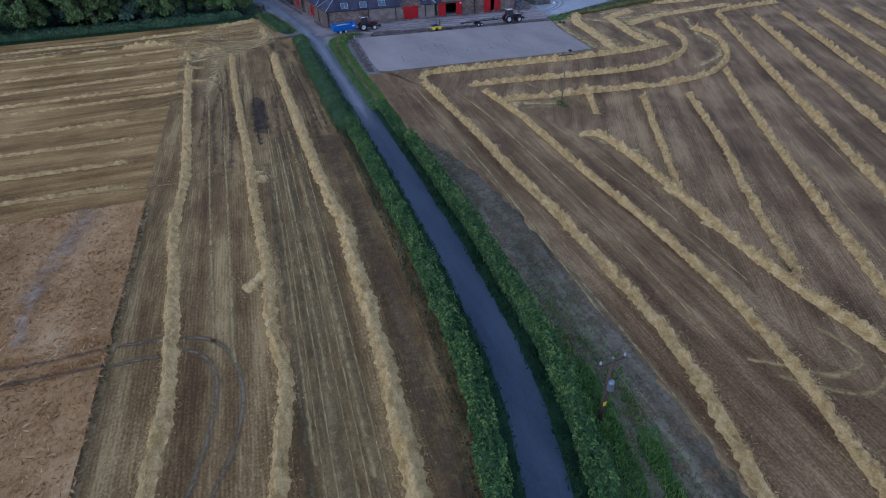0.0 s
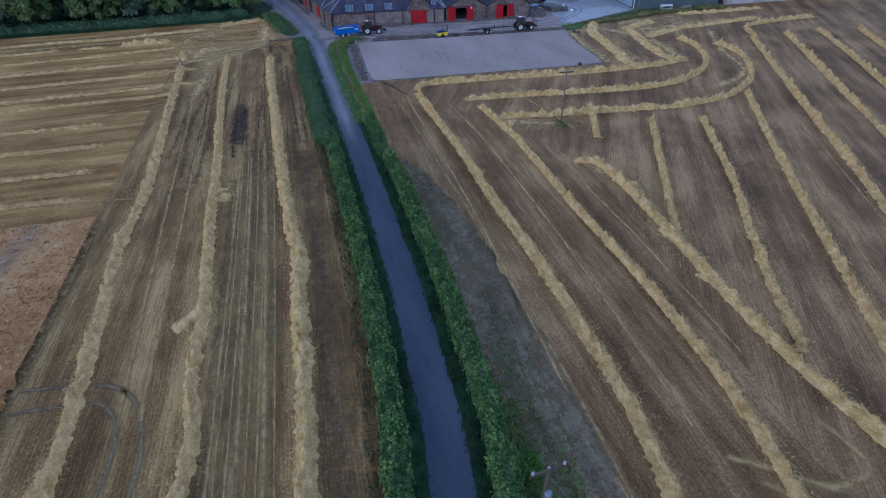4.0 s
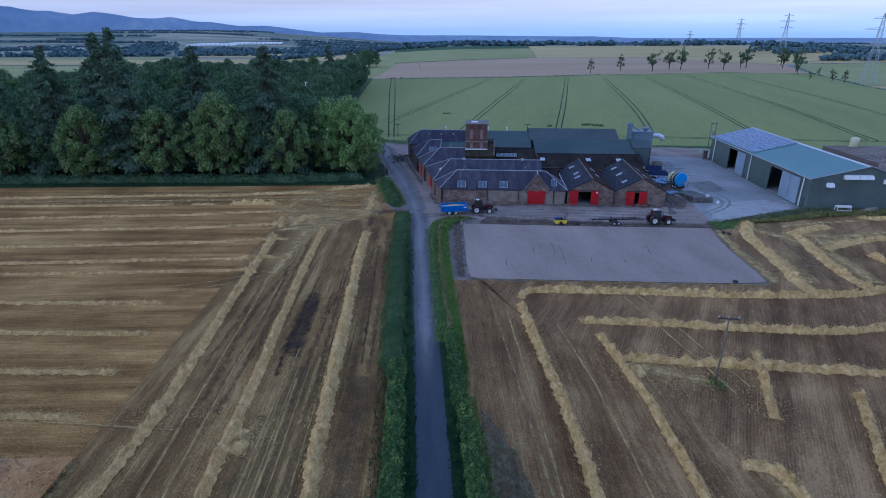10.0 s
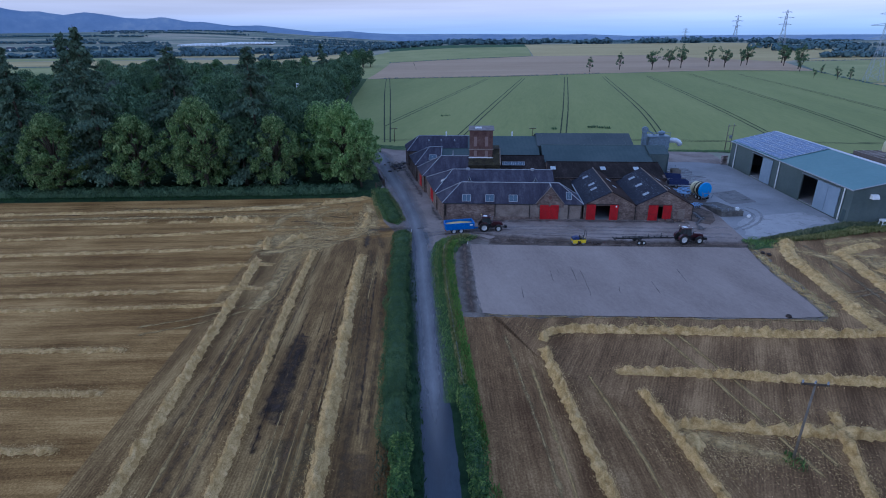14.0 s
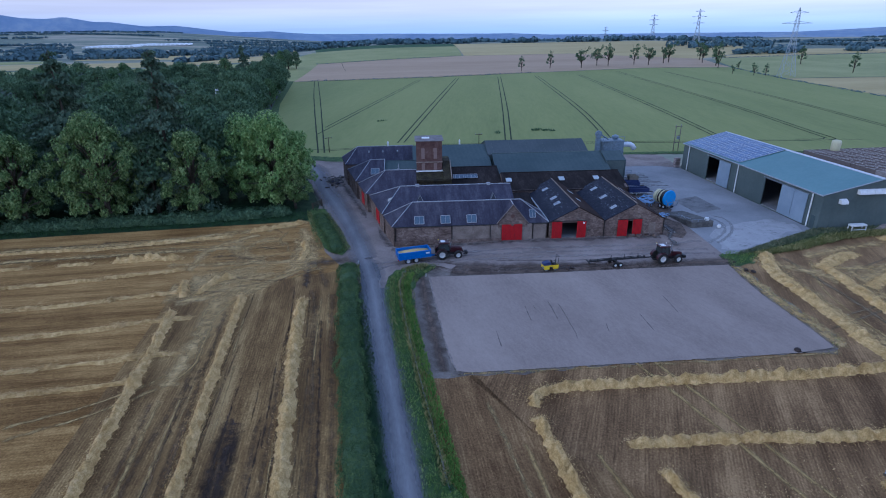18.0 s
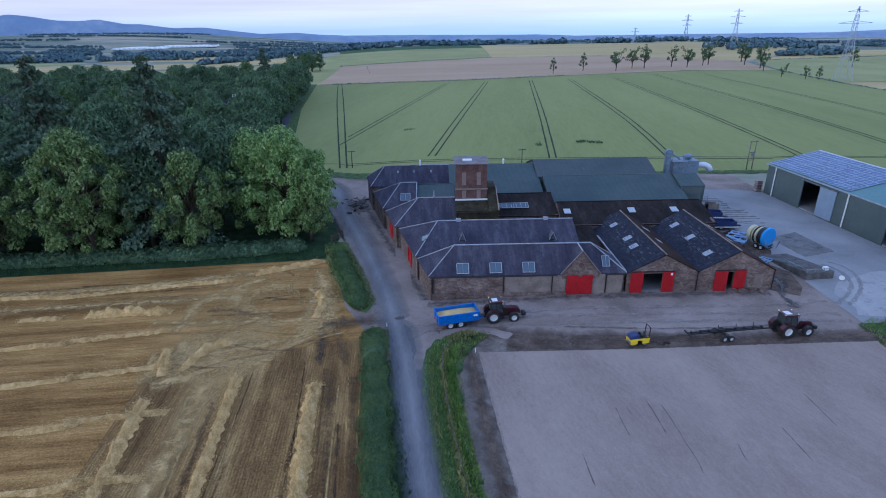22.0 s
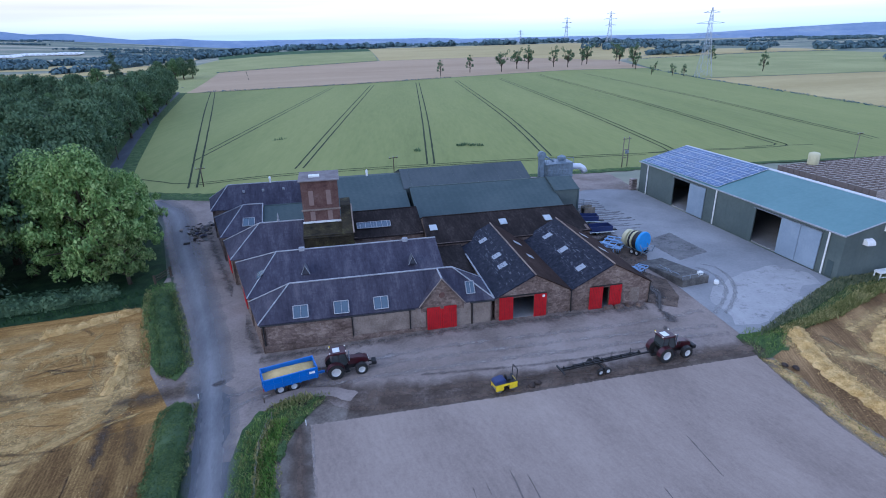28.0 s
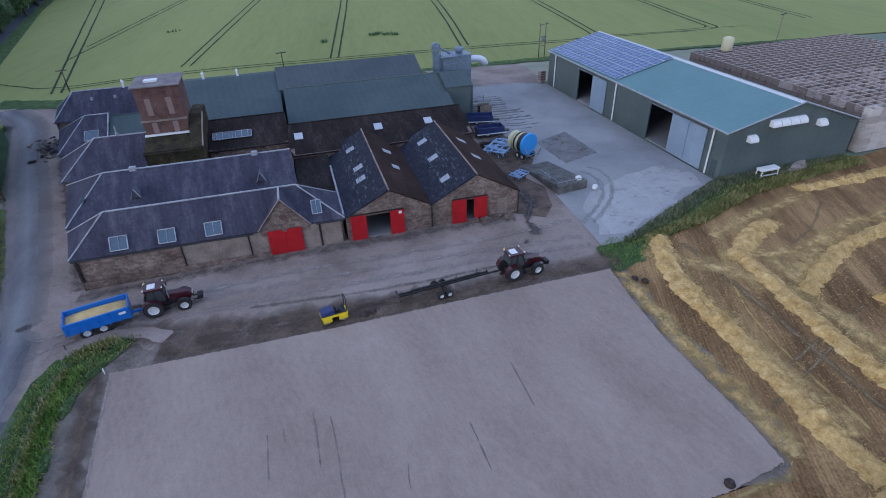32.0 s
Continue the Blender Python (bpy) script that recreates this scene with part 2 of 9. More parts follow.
M_STRAW = material("straw", ((0.3361, 0.208, 0.0703), (0.5754, 0.3879, 0.1521), (0.7995, 0.5799, 0.2784)), 1.5, 13.0, stretch=(1, 1.5, 1), split=(0.27, 0.74), bump=0.9, distance=0.12, grain=0.7)
M_STRAW_BITS = material("loose_straw", ((0.3257, 0.2068, 0.0736), (0.5173, 0.3476, 0.1394), (0.7088, 0.5104, 0.2401)), 0.8, 5.0, island=0.6, split=(0.2, 0.85), bump=0)
M_CHAFF = material("chaff", ((0.2299, 0.157, 0.0688), (0.3898, 0.275, 0.1214)), 0.8, 7.0, split=(0.3, 0.7), bump=0.5, patchy=0.42)
M_SPREAD = material("spread_straw", ((0.3197, 0.203, 0.0777), (0.4896, 0.335, 0.1386), (0.6894, 0.5, 0.2351)), 0.8, 6.0, stretch=(2.2, 1, 1), turn=25, bump=0.6, grain=0.9, split=(0.22, 0.8), patchy=0.42)
M_TRACK = material("wheel_track", ((0.28, 0.182, 0.070), (0.43, 0.297, 0.120)), 0.9, 6.0, stretch=(1, 3, 1), bump=0.3, patchy=0.37, grain=0.6)
M_PRESS = material("pressed_stubble", ((0.15, 0.105, 0.056), (0.235, 0.172, 0.098)), 0.9, 6.0, stretch=(1, 3, 1), bump=0.3, patchy=0.38, grain=0.6)
M_LODGED = material("lodged_barley", ((0.22, 0.148, 0.088), (0.38, 0.275, 0.185)), 0.5, 4.0, bump=0.5, patchy=0.48, grain=0.6)
M_OLIVE = material("weathered_stubble", ((0.0649, 0.0445, 0.0198), (0.1628, 0.1102, 0.0468), (0.3422, 0.2247, 0.09)), 0.9, 6.0, stretch=(1, 14, 1), split=(0.25, 0.8), bump=0.7, grain=0.8, patchy=0.40)
M_TRAMPLED = material("trampled_stubble", ((0.0672, 0.0406, 0.0199), (0.1456, 0.0905, 0.0437), (0.2688, 0.1695, 0.0808)), 0.8, 6.0, stretch=(1, 6, 1), split=(0.25, 0.8), bump=0.7, grain=0.9, patchy=0.45)
M_BURN = material("wet_earth", ((0.0253, 0.018, 0.014), (0.0805, 0.055, 0.039)), 0.7, 5.0, bump=0.6, patchy=0.42)
M_CROP = material("standing_barley", ((0.2279, 0.1205, 0.0439), (0.42, 0.2336, 0.0914), (0.56, 0.3776, 0.1866)), 0.14, 4.0, stretch=(1, 2.0, 1), split=(0.26, 0.8), bump=0.9, distance=0.2, grain=0.6, blotch=0.9)
M_CLOD = material("dark_clod", ((0.022, 0.018, 0.018), (0.07, 0.055, 0.05)), 2.0, 9.0, bump=0.6)
M_CROPSTALK = material("barley_stalks", ((0.23, 0.1158, 0.042), (0.43, 0.2366, 0.0933), (0.6, 0.4028, 0.1959)), 0.2, 3.0, island=0.5, split=(0.2, 0.85), bump=0)
M_GRASS = material("grass", ((0.03, 0.058, 0.024), (0.06, 0.105, 0.036), (0.11, 0.145, 0.065)), 0.6, 9.0, split=(0.3, 0.75), bump=0.7, distance=0.12, grain=0.3)
# grass and blades darkened in colour for the shade of hedges and trees
M_VERGE = material("shaded_verge_grass", ((0.010, 0.024, 0.011), (0.022, 0.05, 0.020), (0.045, 0.08, 0.032)), 0.6, 9.0, split=(0.3, 0.75), bump=0.7, distance=0.12, grain=0.3)
M_VERGEBLADE = material("shaded_verge_blades", ((0.012, 0.035, 0.013), (0.03, 0.07, 0.024), (0.07, 0.12, 0.04)), 0.6, 4.0, island=0.5, split=(0.15, 0.88), bump=0, translucent=0.15)
M_TURF = material("rough_turf", ((0.035, 0.062, 0.022), (0.07, 0.112, 0.036), (0.15, 0.165, 0.07)), 0.7, 9.0, split=(0.28, 0.78), bump=0.7, distance=0.12, grain=0.5, patchy=0.33)
M_BLADE = material("grass_blades", ((0.08, 0.15, 0.042), (0.16, 0.26, 0.07), (0.31, 0.36, 0.135)), 0.5, 5.0, island=0.5, split=(0.2, 0.85), bump=0, translucent=0.28)
M_ROUGH = material("rough_grass_blades", ((0.04, 0.058, 0.032), (0.085, 0.105, 0.058), (0.16, 0.165, 0.095)), 0.5, 5.0, island=0.5, split=(0.2, 0.85), bump=0, translucent=0.2)
M_BANK = material("bank_grass_blades", ((0.078, 0.1035, 0.065), (0.156, 0.184, 0.1066), (0.27, 0.2702, 0.169)), 0.5, 5.0, island=0.5, split=(0.2, 0.85), bump=0, translucent=0.22)
M_FRESH = material("fresh_grass_blades", ((0.0725, 0.155, 0.033), (0.1448, 0.2604, 0.055), (0.2898, 0.3656, 0.099)), 0.5, 5.0, island=0.5, split=(0.2, 0.85), bump=0, translucent=0.28)
M_DRYBLADE = material("dry_grass_blades", ((0.11, 0.13, 0.042), (0.22, 0.225, 0.085), (0.42, 0.37, 0.18)), 0.35, 4.0, island=0.5, split=(0.2, 0.85), bump=0, translucent=0.25)
M_WEEDY = material("weedy_strip", ((0.0493, 0.0459, 0.0238), (0.1364, 0.1091, 0.0677), (0.2358, 0.1886, 0.126)), 0.7, 4.0, stretch=(1, 9, 1), split=(0.3, 0.72), bump=0.6, grain=0.7, patchy=0.4)
M_LANE = material("lane_asphalt", ((0.047, 0.057, 0.076), (0.078, 0.092, 0.113)), 0.35, 12.0, stretch=(1, 5, 1), rough=0.7, bump=0.25, distance=0.015, spec=0.1)
M_WORN = material("worn_track", ((0.145, 0.146, 0.158), (0.225, 0.224, 0.236)), 0.3, 5.0, stretch=(1, 4, 1), bump=0.25, patchy=0.2, spec=0.1)
M_DAMP = material("damp_dirt", ((0.10, 0.086, 0.08), (0.155, 0.135, 0.125)), 0.5, 5.0, bump=0.3, patchy=0.46)
M_PALE = material("pale_dust", ((0.2484, 0.2162, 0.1978), (0.3312, 0.2944, 0.276)), 0.5, 5.0, bump=0.2, patchy=0.49, spec=0.1)
M_DIRT = material("yard_dirt", ((0.1431, 0.1143, 0.0986), (0.2418, 0.1983, 0.1774), (0.3208, 0.2705, 0.2465)), 0.16, 3.5, split=(0.26, 0.74), bump=0.35, grain=0.35, spec=0.1, blotch=0.4)
M_RAKED = material("raked_grit", ((0.15, 0.13, 0.122), (0.215, 0.188, 0.175)), 0.5, 5.0, bump=0, patchy=0.42, spec=0.1)
M_MUD = material("churned_mud", ((0.0672, 0.049, 0.0391), (0.1736, 0.1306, 0.1042)), 0.5, 4.5, split=(0.35, 0.7), bump=0.8, distance=0.1, grain=0.4, patchy=0.36)
M_EARTH = material("brown_earth", ((0.055, 0.039, 0.027), (0.14, 0.102, 0.068)), 0.6, 5.0, split=(0.3, 0.75), bump=0.7, grain=0.5, patchy=0.42)
M_ARENA = material("arena_grit", ((0.2011, 0.1616, 0.141), (0.2806, 0.228, 0.1988), (0.3506, 0.2897, 0.2506)), 0.13, 2.6, stretch=(1, 2.6, 1), turn=8, split=(0.2, 0.8), bump=0.2, grain=0.55, spec=0.1, blotch=0.35)
M_CONCRETE = material("yard_concrete", ((0.1985, 0.2023, 0.2114), (0.3053, 0.3053, 0.3157)), 0.14, 3.0, split=(0.26, 0.74), bump=0.12, grain=0.25, spec=0.1, blotch=0.4)
M_SWEPT = material("dry_concrete", ((0.30, 0.297, 0.303), (0.37, 0.365, 0.372)), 0.3, 3.0, bump=0.1, grain=0.2, spec=0.1, patchy=0.30)
M_OIL = material("oily_stain", ((0.03, 0.027, 0.028), (0.075, 0.065, 0.064)), 0.6, 6.0, rough=0.45, bump=0.2, patchy=0.22)
M_DAMPTOP = material("worn_slab", ((0.068, 0.0666, 0.066), (0.1564, 0.1496, 0.1419)), 0.6, 6.0, bump=0.2, grain=0.5)
M_WET = material("damp_stain", ((0.108, 0.1067, 0.1092), (0.18, 0.1762, 0.1778)), 0.6, 6.0, rough=0.6, bump=0.2, patchy=0.30)
M_SCUFF = material("tyre_scuff", ((0.216, 0.2133, 0.216), (0.324, 0.3186, 0.3186)), 0.6, 6.0, bump=0.1, patchy=0.44)
M_WHEAT = material("green_wheat", ((0.1654, 0.1938, 0.0642), (0.2205, 0.2448, 0.0838), (0.2646, 0.2805, 0.1026)), 0.02, 0.9, stretch=(1, 9, 1), turn=-13, split=(0.25, 0.75), bump=0.35, distance=0.2, grain=0.3)
M_TRAM = material("tramline_gap", ((0.0163, 0.0273, 0.0147), (0.0326, 0.0473, 0.0231)), 0.5, 3.0)
M_PINK = material("ripe_barley_field", ((0.345, 0.245, 0.155), (0.42, 0.305, 0.20)), 0.02, 0.6, stretch=(5, 1, 1), bump=0.2)
M_GOLD = material("golden_field", ((0.36, 0.285, 0.125), (0.46, 0.37, 0.18)), 0.02, 0.5, stretch=(5, 1, 1), bump=0.2)
M_PALEGREEN = material("pale_green_field", ((0.225, 0.242, 0.095), (0.3125, 0.3135, 0.135)), 0.015, 0.5, bump=0.2)
M_DARKGREEN = material("root_crop_field", ((0.03, 0.075, 0.03), (0.05, 0.105, 0.045)), 0.02, 0.6, bump=0.2)
M_FARLAND = material("far_farmland", ((0.075, 0.11, 0.10), (0.17, 0.20, 0.15), (0.35, 0.32, 0.25)), 0.0045, 0.03, stretch=(3.5, 1, 1), split=(0.36, 0.62), bump=0)
# the hills' blue is haze put into the base colour
M_HILL = material("hazed_hill", ((0.17, 0.24, 0.36), (0.215, 0.285, 0.40), (0.32, 0.37, 0.43)), 0.0035, 0.02, rough=1.0, bump=0, split=(0.3, 0.75))
M_LEAF = material("leaves", ((0.0554, 0.1019, 0.0317), (0.153, 0.2348, 0.0774), (0.3156, 0.381, 0.154)), 0.45, 2.5, island=0.6, split=(0.15, 0.88), bump=0, translucent=0.25, rough=0.5)
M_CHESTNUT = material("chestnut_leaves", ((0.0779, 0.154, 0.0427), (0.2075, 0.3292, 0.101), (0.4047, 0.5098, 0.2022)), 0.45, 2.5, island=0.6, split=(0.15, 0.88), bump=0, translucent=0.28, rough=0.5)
M_CLEAR = plain("dull_clear_sheet", (0.30, 0.33, 0.38), 0.4)
M_CHIPPED = plain("chipped_slate", (0.085, 0.093, 0.12), 0.7)
M_LEAF_DARK = material("dark_leaves", ((0.0377, 0.0722, 0.0435), (0.0985, 0.1636, 0.084), (0.1811, 0.2566, 0.1304)), 0.2, 2.0, island=0.5, split=(0.15, 0.9), bump=0, translucent=0.22, rough=0.65)
M_LEAF_MID = material("mid_green_leaves", ((0.0385, 0.0825, 0.0352), (0.1045, 0.176, 0.0715), (0.187, 0.275, 0.1155)), 0.2, 2.0, island=0.5, split=(0.15, 0.9), bump=0, translucent=0.22, rough=0.65)
M_LEAF_GREY = material("silvery_leaves", ((0.06, 0.09, 0.07), (0.16, 0.19, 0.16)), 0.2, 2.0, island=0.5, split=(0.15, 0.9), bump=0, translucent=0.15)
M_NEEDLE = material("conifer_needles", ((0.0442, 0.0771, 0.0517), (0.0957, 0.1436, 0.0931), (0.1656, 0.219, 0.138)), 0.3, 2.0, island=0.5, split=(0.15, 0.9), bump=0, translucent=0.1)
M_HEDGE = material("hedge_leaves", ((0.0253, 0.0636, 0.0216), (0.069, 0.1325, 0.0396), (0.207, 0.2809, 0.0765)), 0.7, 3.0, island=0.5, split=(0.22, 0.80), bump=0, translucent=0.22)
M_LOWHEDGE = material("low_hedge_leaves", ((0.0329, 0.0683, 0.0294), (0.0769, 0.1304, 0.0497), (0.1592, 0.2173, 0.0782)), 0.5, 3.0, island=0.5, split=(0.2, 0.82), bump=0, translucent=0.2)
# distance haze is mixed into this bluish tree colour
M_HAZETREE = material("far_woods", ((0.0758, 0.1309, 0.161), (0.1212, 0.186, 0.2046)), 0.05, 0.5, bump=0, island=0.4)
M_BARK = material("bark", ((0.05, 0.04, 0.03), (0.12, 0.10, 0.08)), 2.0, 14.0, stretch=(1, 1, 4), bump=0.6)
M_STONE = material("rubble_stone", ((0.0789, 0.0573, 0.0499), (0.1635, 0.1233, 0.1084), (0.3046, 0.2466, 0.2166)), 0.5, 4.6, split=(0.2, 0.86), bump=0.7, bump_scale=5.0, distance=0.06, grain=0.35, cells=(2.8, 0.28, (1, 1, 1.6)), spec=0.1)
M_HARL = material("patched_harling", ((0.1572, 0.127, 0.1119), (0.2661, 0.2238, 0.1966)), 0.6, 6.0, bump=0.35, grain=0.4)
M_SLATE = material("slate", ((0.0326, 0.032, 0.05), (0.0557, 0.055, 0.08), (0.1018, 0.099, 0.126)), 0.55, 4.0, stretch=(0.7, 3, 3), rough=0.8, split=(0.27, 0.78), bump=0.3, spec=0.1, grain=0.22, cells=(2.4, 0.09, (1, 1, 2.5)))
M_SLATE_OLD = material("old_patchy_slate", ((0.01, 0.0128, 0.0223), (0.0246, 0.0278, 0.0446), (0.095, 0.1022, 0.1294)), 2.0, 12.0, rough=0.65, spec=0.1, split=(0.28, 1.0), bump=0.5, grain=0.4, cells=(3.2, 0.3, (1, 1, 2.5)))
M_TARROOF = material("blackened_sheet_roof", ((0.012, 0.010, 0.010), (0.026, 0.021, 0.021), (0.062, 0.052, 0.048)), 0.5, 4.0, stretch=(1, 3, 3), rough=0.9, spec=0.1, bump=0.3, grain=0.5, split=(0.25, 0.85))
M_RUSTROOF = material("brown_sheet_roof", ((0.0156, 0.0089, 0.0076), (0.0351, 0.0207, 0.0175), (0.0663, 0.0422, 0.0357)), 0.5, 4.0, stretch=(1, 3, 3), rough=0.9, spec=0.1, bump=0.3, grain=0.4, split=(0.25, 0.85))
M_LEAD = material("lead_ridge", ((0.2376, 0.2552, 0.2904), (0.3696, 0.3872, 0.4312)), 1.5, 8.0, rough=0.5, bump=0.1, grain=0.5)
M_GREENROOF = material("green_sheet_roof", ((0.0573, 0.0819, 0.089), (0.0793, 0.1052, 0.1116)), 0.12, 2.0, rough=0.8, bump=0.05, wave=(1.0, 0.06), spec=0.1)
M_GREYROOF = material("grey_green_sheet_roof", ((0.0624, 0.0779, 0.0866), (0.0816, 0.0979, 0.1065)), 0.12, 2.0, rough=0.8, bump=0.05, wave=(1.0, 0.06), spec=0.1)
M_FELT = material("pale_roof_felt", ((0.15, 0.135, 0.14), (0.23, 0.215, 0.22)), 0.6, 6.0, bump=0.2, grain=0.4)
M_GALV = plain("galvanised_sheet", (0.20, 0.265, 0.335), 0.5, 0.3, 0.3)
# paler and less metallic than the other steel
M_PYLON = plain("pale_lattice_steel", (0.40, 0.45, 0.52), 0.7, 0.0, 0.2)
M_TEALROOF = material("teal_sheet_roof", ((0.096, 0.1932, 0.2085), (0.12, 0.2254, 0.2425)), 0.1, 1.6, rough=0.45, bump=0.05)
M_GREENWALL = material("green_cladding", ((0.0805, 0.1048, 0.1065), (0.1065, 0.1337, 0.1328)), 0.15, 2.0, rough=0.55, bump=0.06)
M_DOORGREY = material("sheeted_door", ((0.2115, 0.27, 0.3472), (0.2565, 0.32, 0.4032)), 0.3, 3.0, rough=0.5, bump=0.06)
M_DARK = plain("dark_interior", (0.02, 0.02, 0.022), 0.9)
M_WHITE = plain("white_paint", (0.72, 0.74, 0.76), 0.5)
M_RIDGEWHITE = plain("weathered_white_flashing", (0.55, 0.57, 0.60), 0.6)
M_RED = material("red_door_paint", ((0.3284, 0.0099, 0.0162), (0.4379, 0.0171, 0.0228)), 1.0, 6.0, rough=0.5, bump=0.1)
M_BRICK = material("weathered_red_brick", ((0.0693, 0.0389, 0.0369), (0.1215, 0.0712, 0.063), (0.1656, 0.1159, 0.1048)), 0.7, 5.0, split=(0.26, 0.78), bump=0.4, grain=0.5)
M_BLIND = plain("pale_brick_infill", (0.23, 0.165, 0.15), 0.8)
M_MOSS = material("mossy_harling", ((0.016, 0.014, 0.012), (0.042, 0.036, 0.022), (0.12, 0.11, 0.045)), 0.6, 4.0, split=(0.3, 0.82), bump=0.5, grain=0.5)
M_GLASS = plain("roof_window_glass", (0.07, 0.11, 0.155), 0.15, spec=0.6)
M_FIBRE = plain("translucent_roof_sheet", (0.40, 0.45, 0.50), 0.4)
M_SOLAR = material("solar_cells", ((0.024, 0.075, 0.19), (0.04, 0.105, 0.25)), 0.8, 4.0, rough=0.3, bump=0, obj_random=0.5, spec=0.32)
M_ALU = plain("aluminium", (0.62, 0.66, 0.72), 0.45, 0.2)
M_STEEL = plain("galvanised_steel", (0.29, 0.33, 0.38), 0.5, 0.6, 0.3)
M_CRATE = material("box_boards", ((0.2009, 0.162, 0.1488), (0.3869, 0.3276, 0.3088)), 1.2, 8.0, stretch=(4, 1, 1), obj_random=0.6, bump=0.3)
M_CRATE_PALE = material("bleached_box_boards", ((0.38, 0.345, 0.32), (0.55, 0.51, 0.48)), 1.2, 8.0, stretch=(4, 1, 1), obj_random=0.5, bump=0.3)
M_TREEPOLE = material("creosoted_pole", ((0.06, 0.045, 0.035), (0.12, 0.095, 0.07)), 3.0, 16.0, stretch=(1, 1, 5), bump=0.4)
M_GREYPOLE = material("weathered_pole", ((0.13, 0.115, 0.095), (0.22, 0.195, 0.165)), 3.0, 16.0, stretch=(1, 1, 5), bump=0.4)
M_BLUE = plain("blue_trailer_paint", (0.018, 0.15, 0.52), 0.35, spec=0.5)
M_NAVY = plain("navy_paint", (0.025, 0.04, 0.13), 0.5)
M_GRAIN = material("barley_grain", ((0.42, 0.30, 0.13), (0.55, 0.42, 0.21)), 0.9, 22.0, bump=0.4, distance=0.03, local=True)
M_MAROON = plain("maroon_tractor_paint", (0.045, 0.007, 0.012), 0.3, spec=0.6)
M_BLACK = plain("black_plastic", (0.018, 0.018, 0.02), 0.5)
M_RUBBER = plain("tyre_rubber", (0.02, 0.02, 0.021), 0.85)
M_RIM = plain("pale_wheel_rim", (0.60, 0.61, 0.62), 0.5)
M_CABGLASS = plain("cab_glass", (0.035, 0.045, 0.05), 0.08, spec=0.8, bump=0)
M_YELLOW = plain("yellow_paint", (0.75, 0.56, 0.02), 0.4)
M_CREAM = plain("cream_tank_plastic", (0.55, 0.52, 0.34), 0.5)
M_SKYBLUE = plain("light_blue_paint", (0.05, 0.30, 0.72), 0.4)
M_PALEBLUE = plain("faded_blue_paint", (0.28, 0.43, 0.66), 0.5)
M_LAMP = plain("lamp_glass", (0.8, 0.78, 0.7), 0.2)


# ---- mesh helpers ----
def ss(a, b, x):
    t = min(1.0, max(0.0, (x - a) / (b - a)))
    return t * t * (3 - 2 * t)


def gz(x, y):
    """The height of the ground."""
    near = -0.5 + 0.9 * ss(45, 112, y) * ss(-13, 7, x)
    near -= 0.62 * (1 - ss(4, 28, x)) * ss(-5, 3, x) * ss(114, 122, y) * (1 - ss(148, 170, y))
    near += (0.25 - near) * ss(168, 184, y)
    near *= 1 - ss(260, 460, y)
    hill = 15 * ss(470, 930, y) * (1 - ss(1050, 1700, y)) * ss(-260, 60, x) * (1 - ss(480, 900, x))
    return near + hill - 22 * ss(1000, 2400, y) * ss(-700, 100, x) + 62 * ss(1500, 3900, y) * (1 - ss(-1500, -250, x))


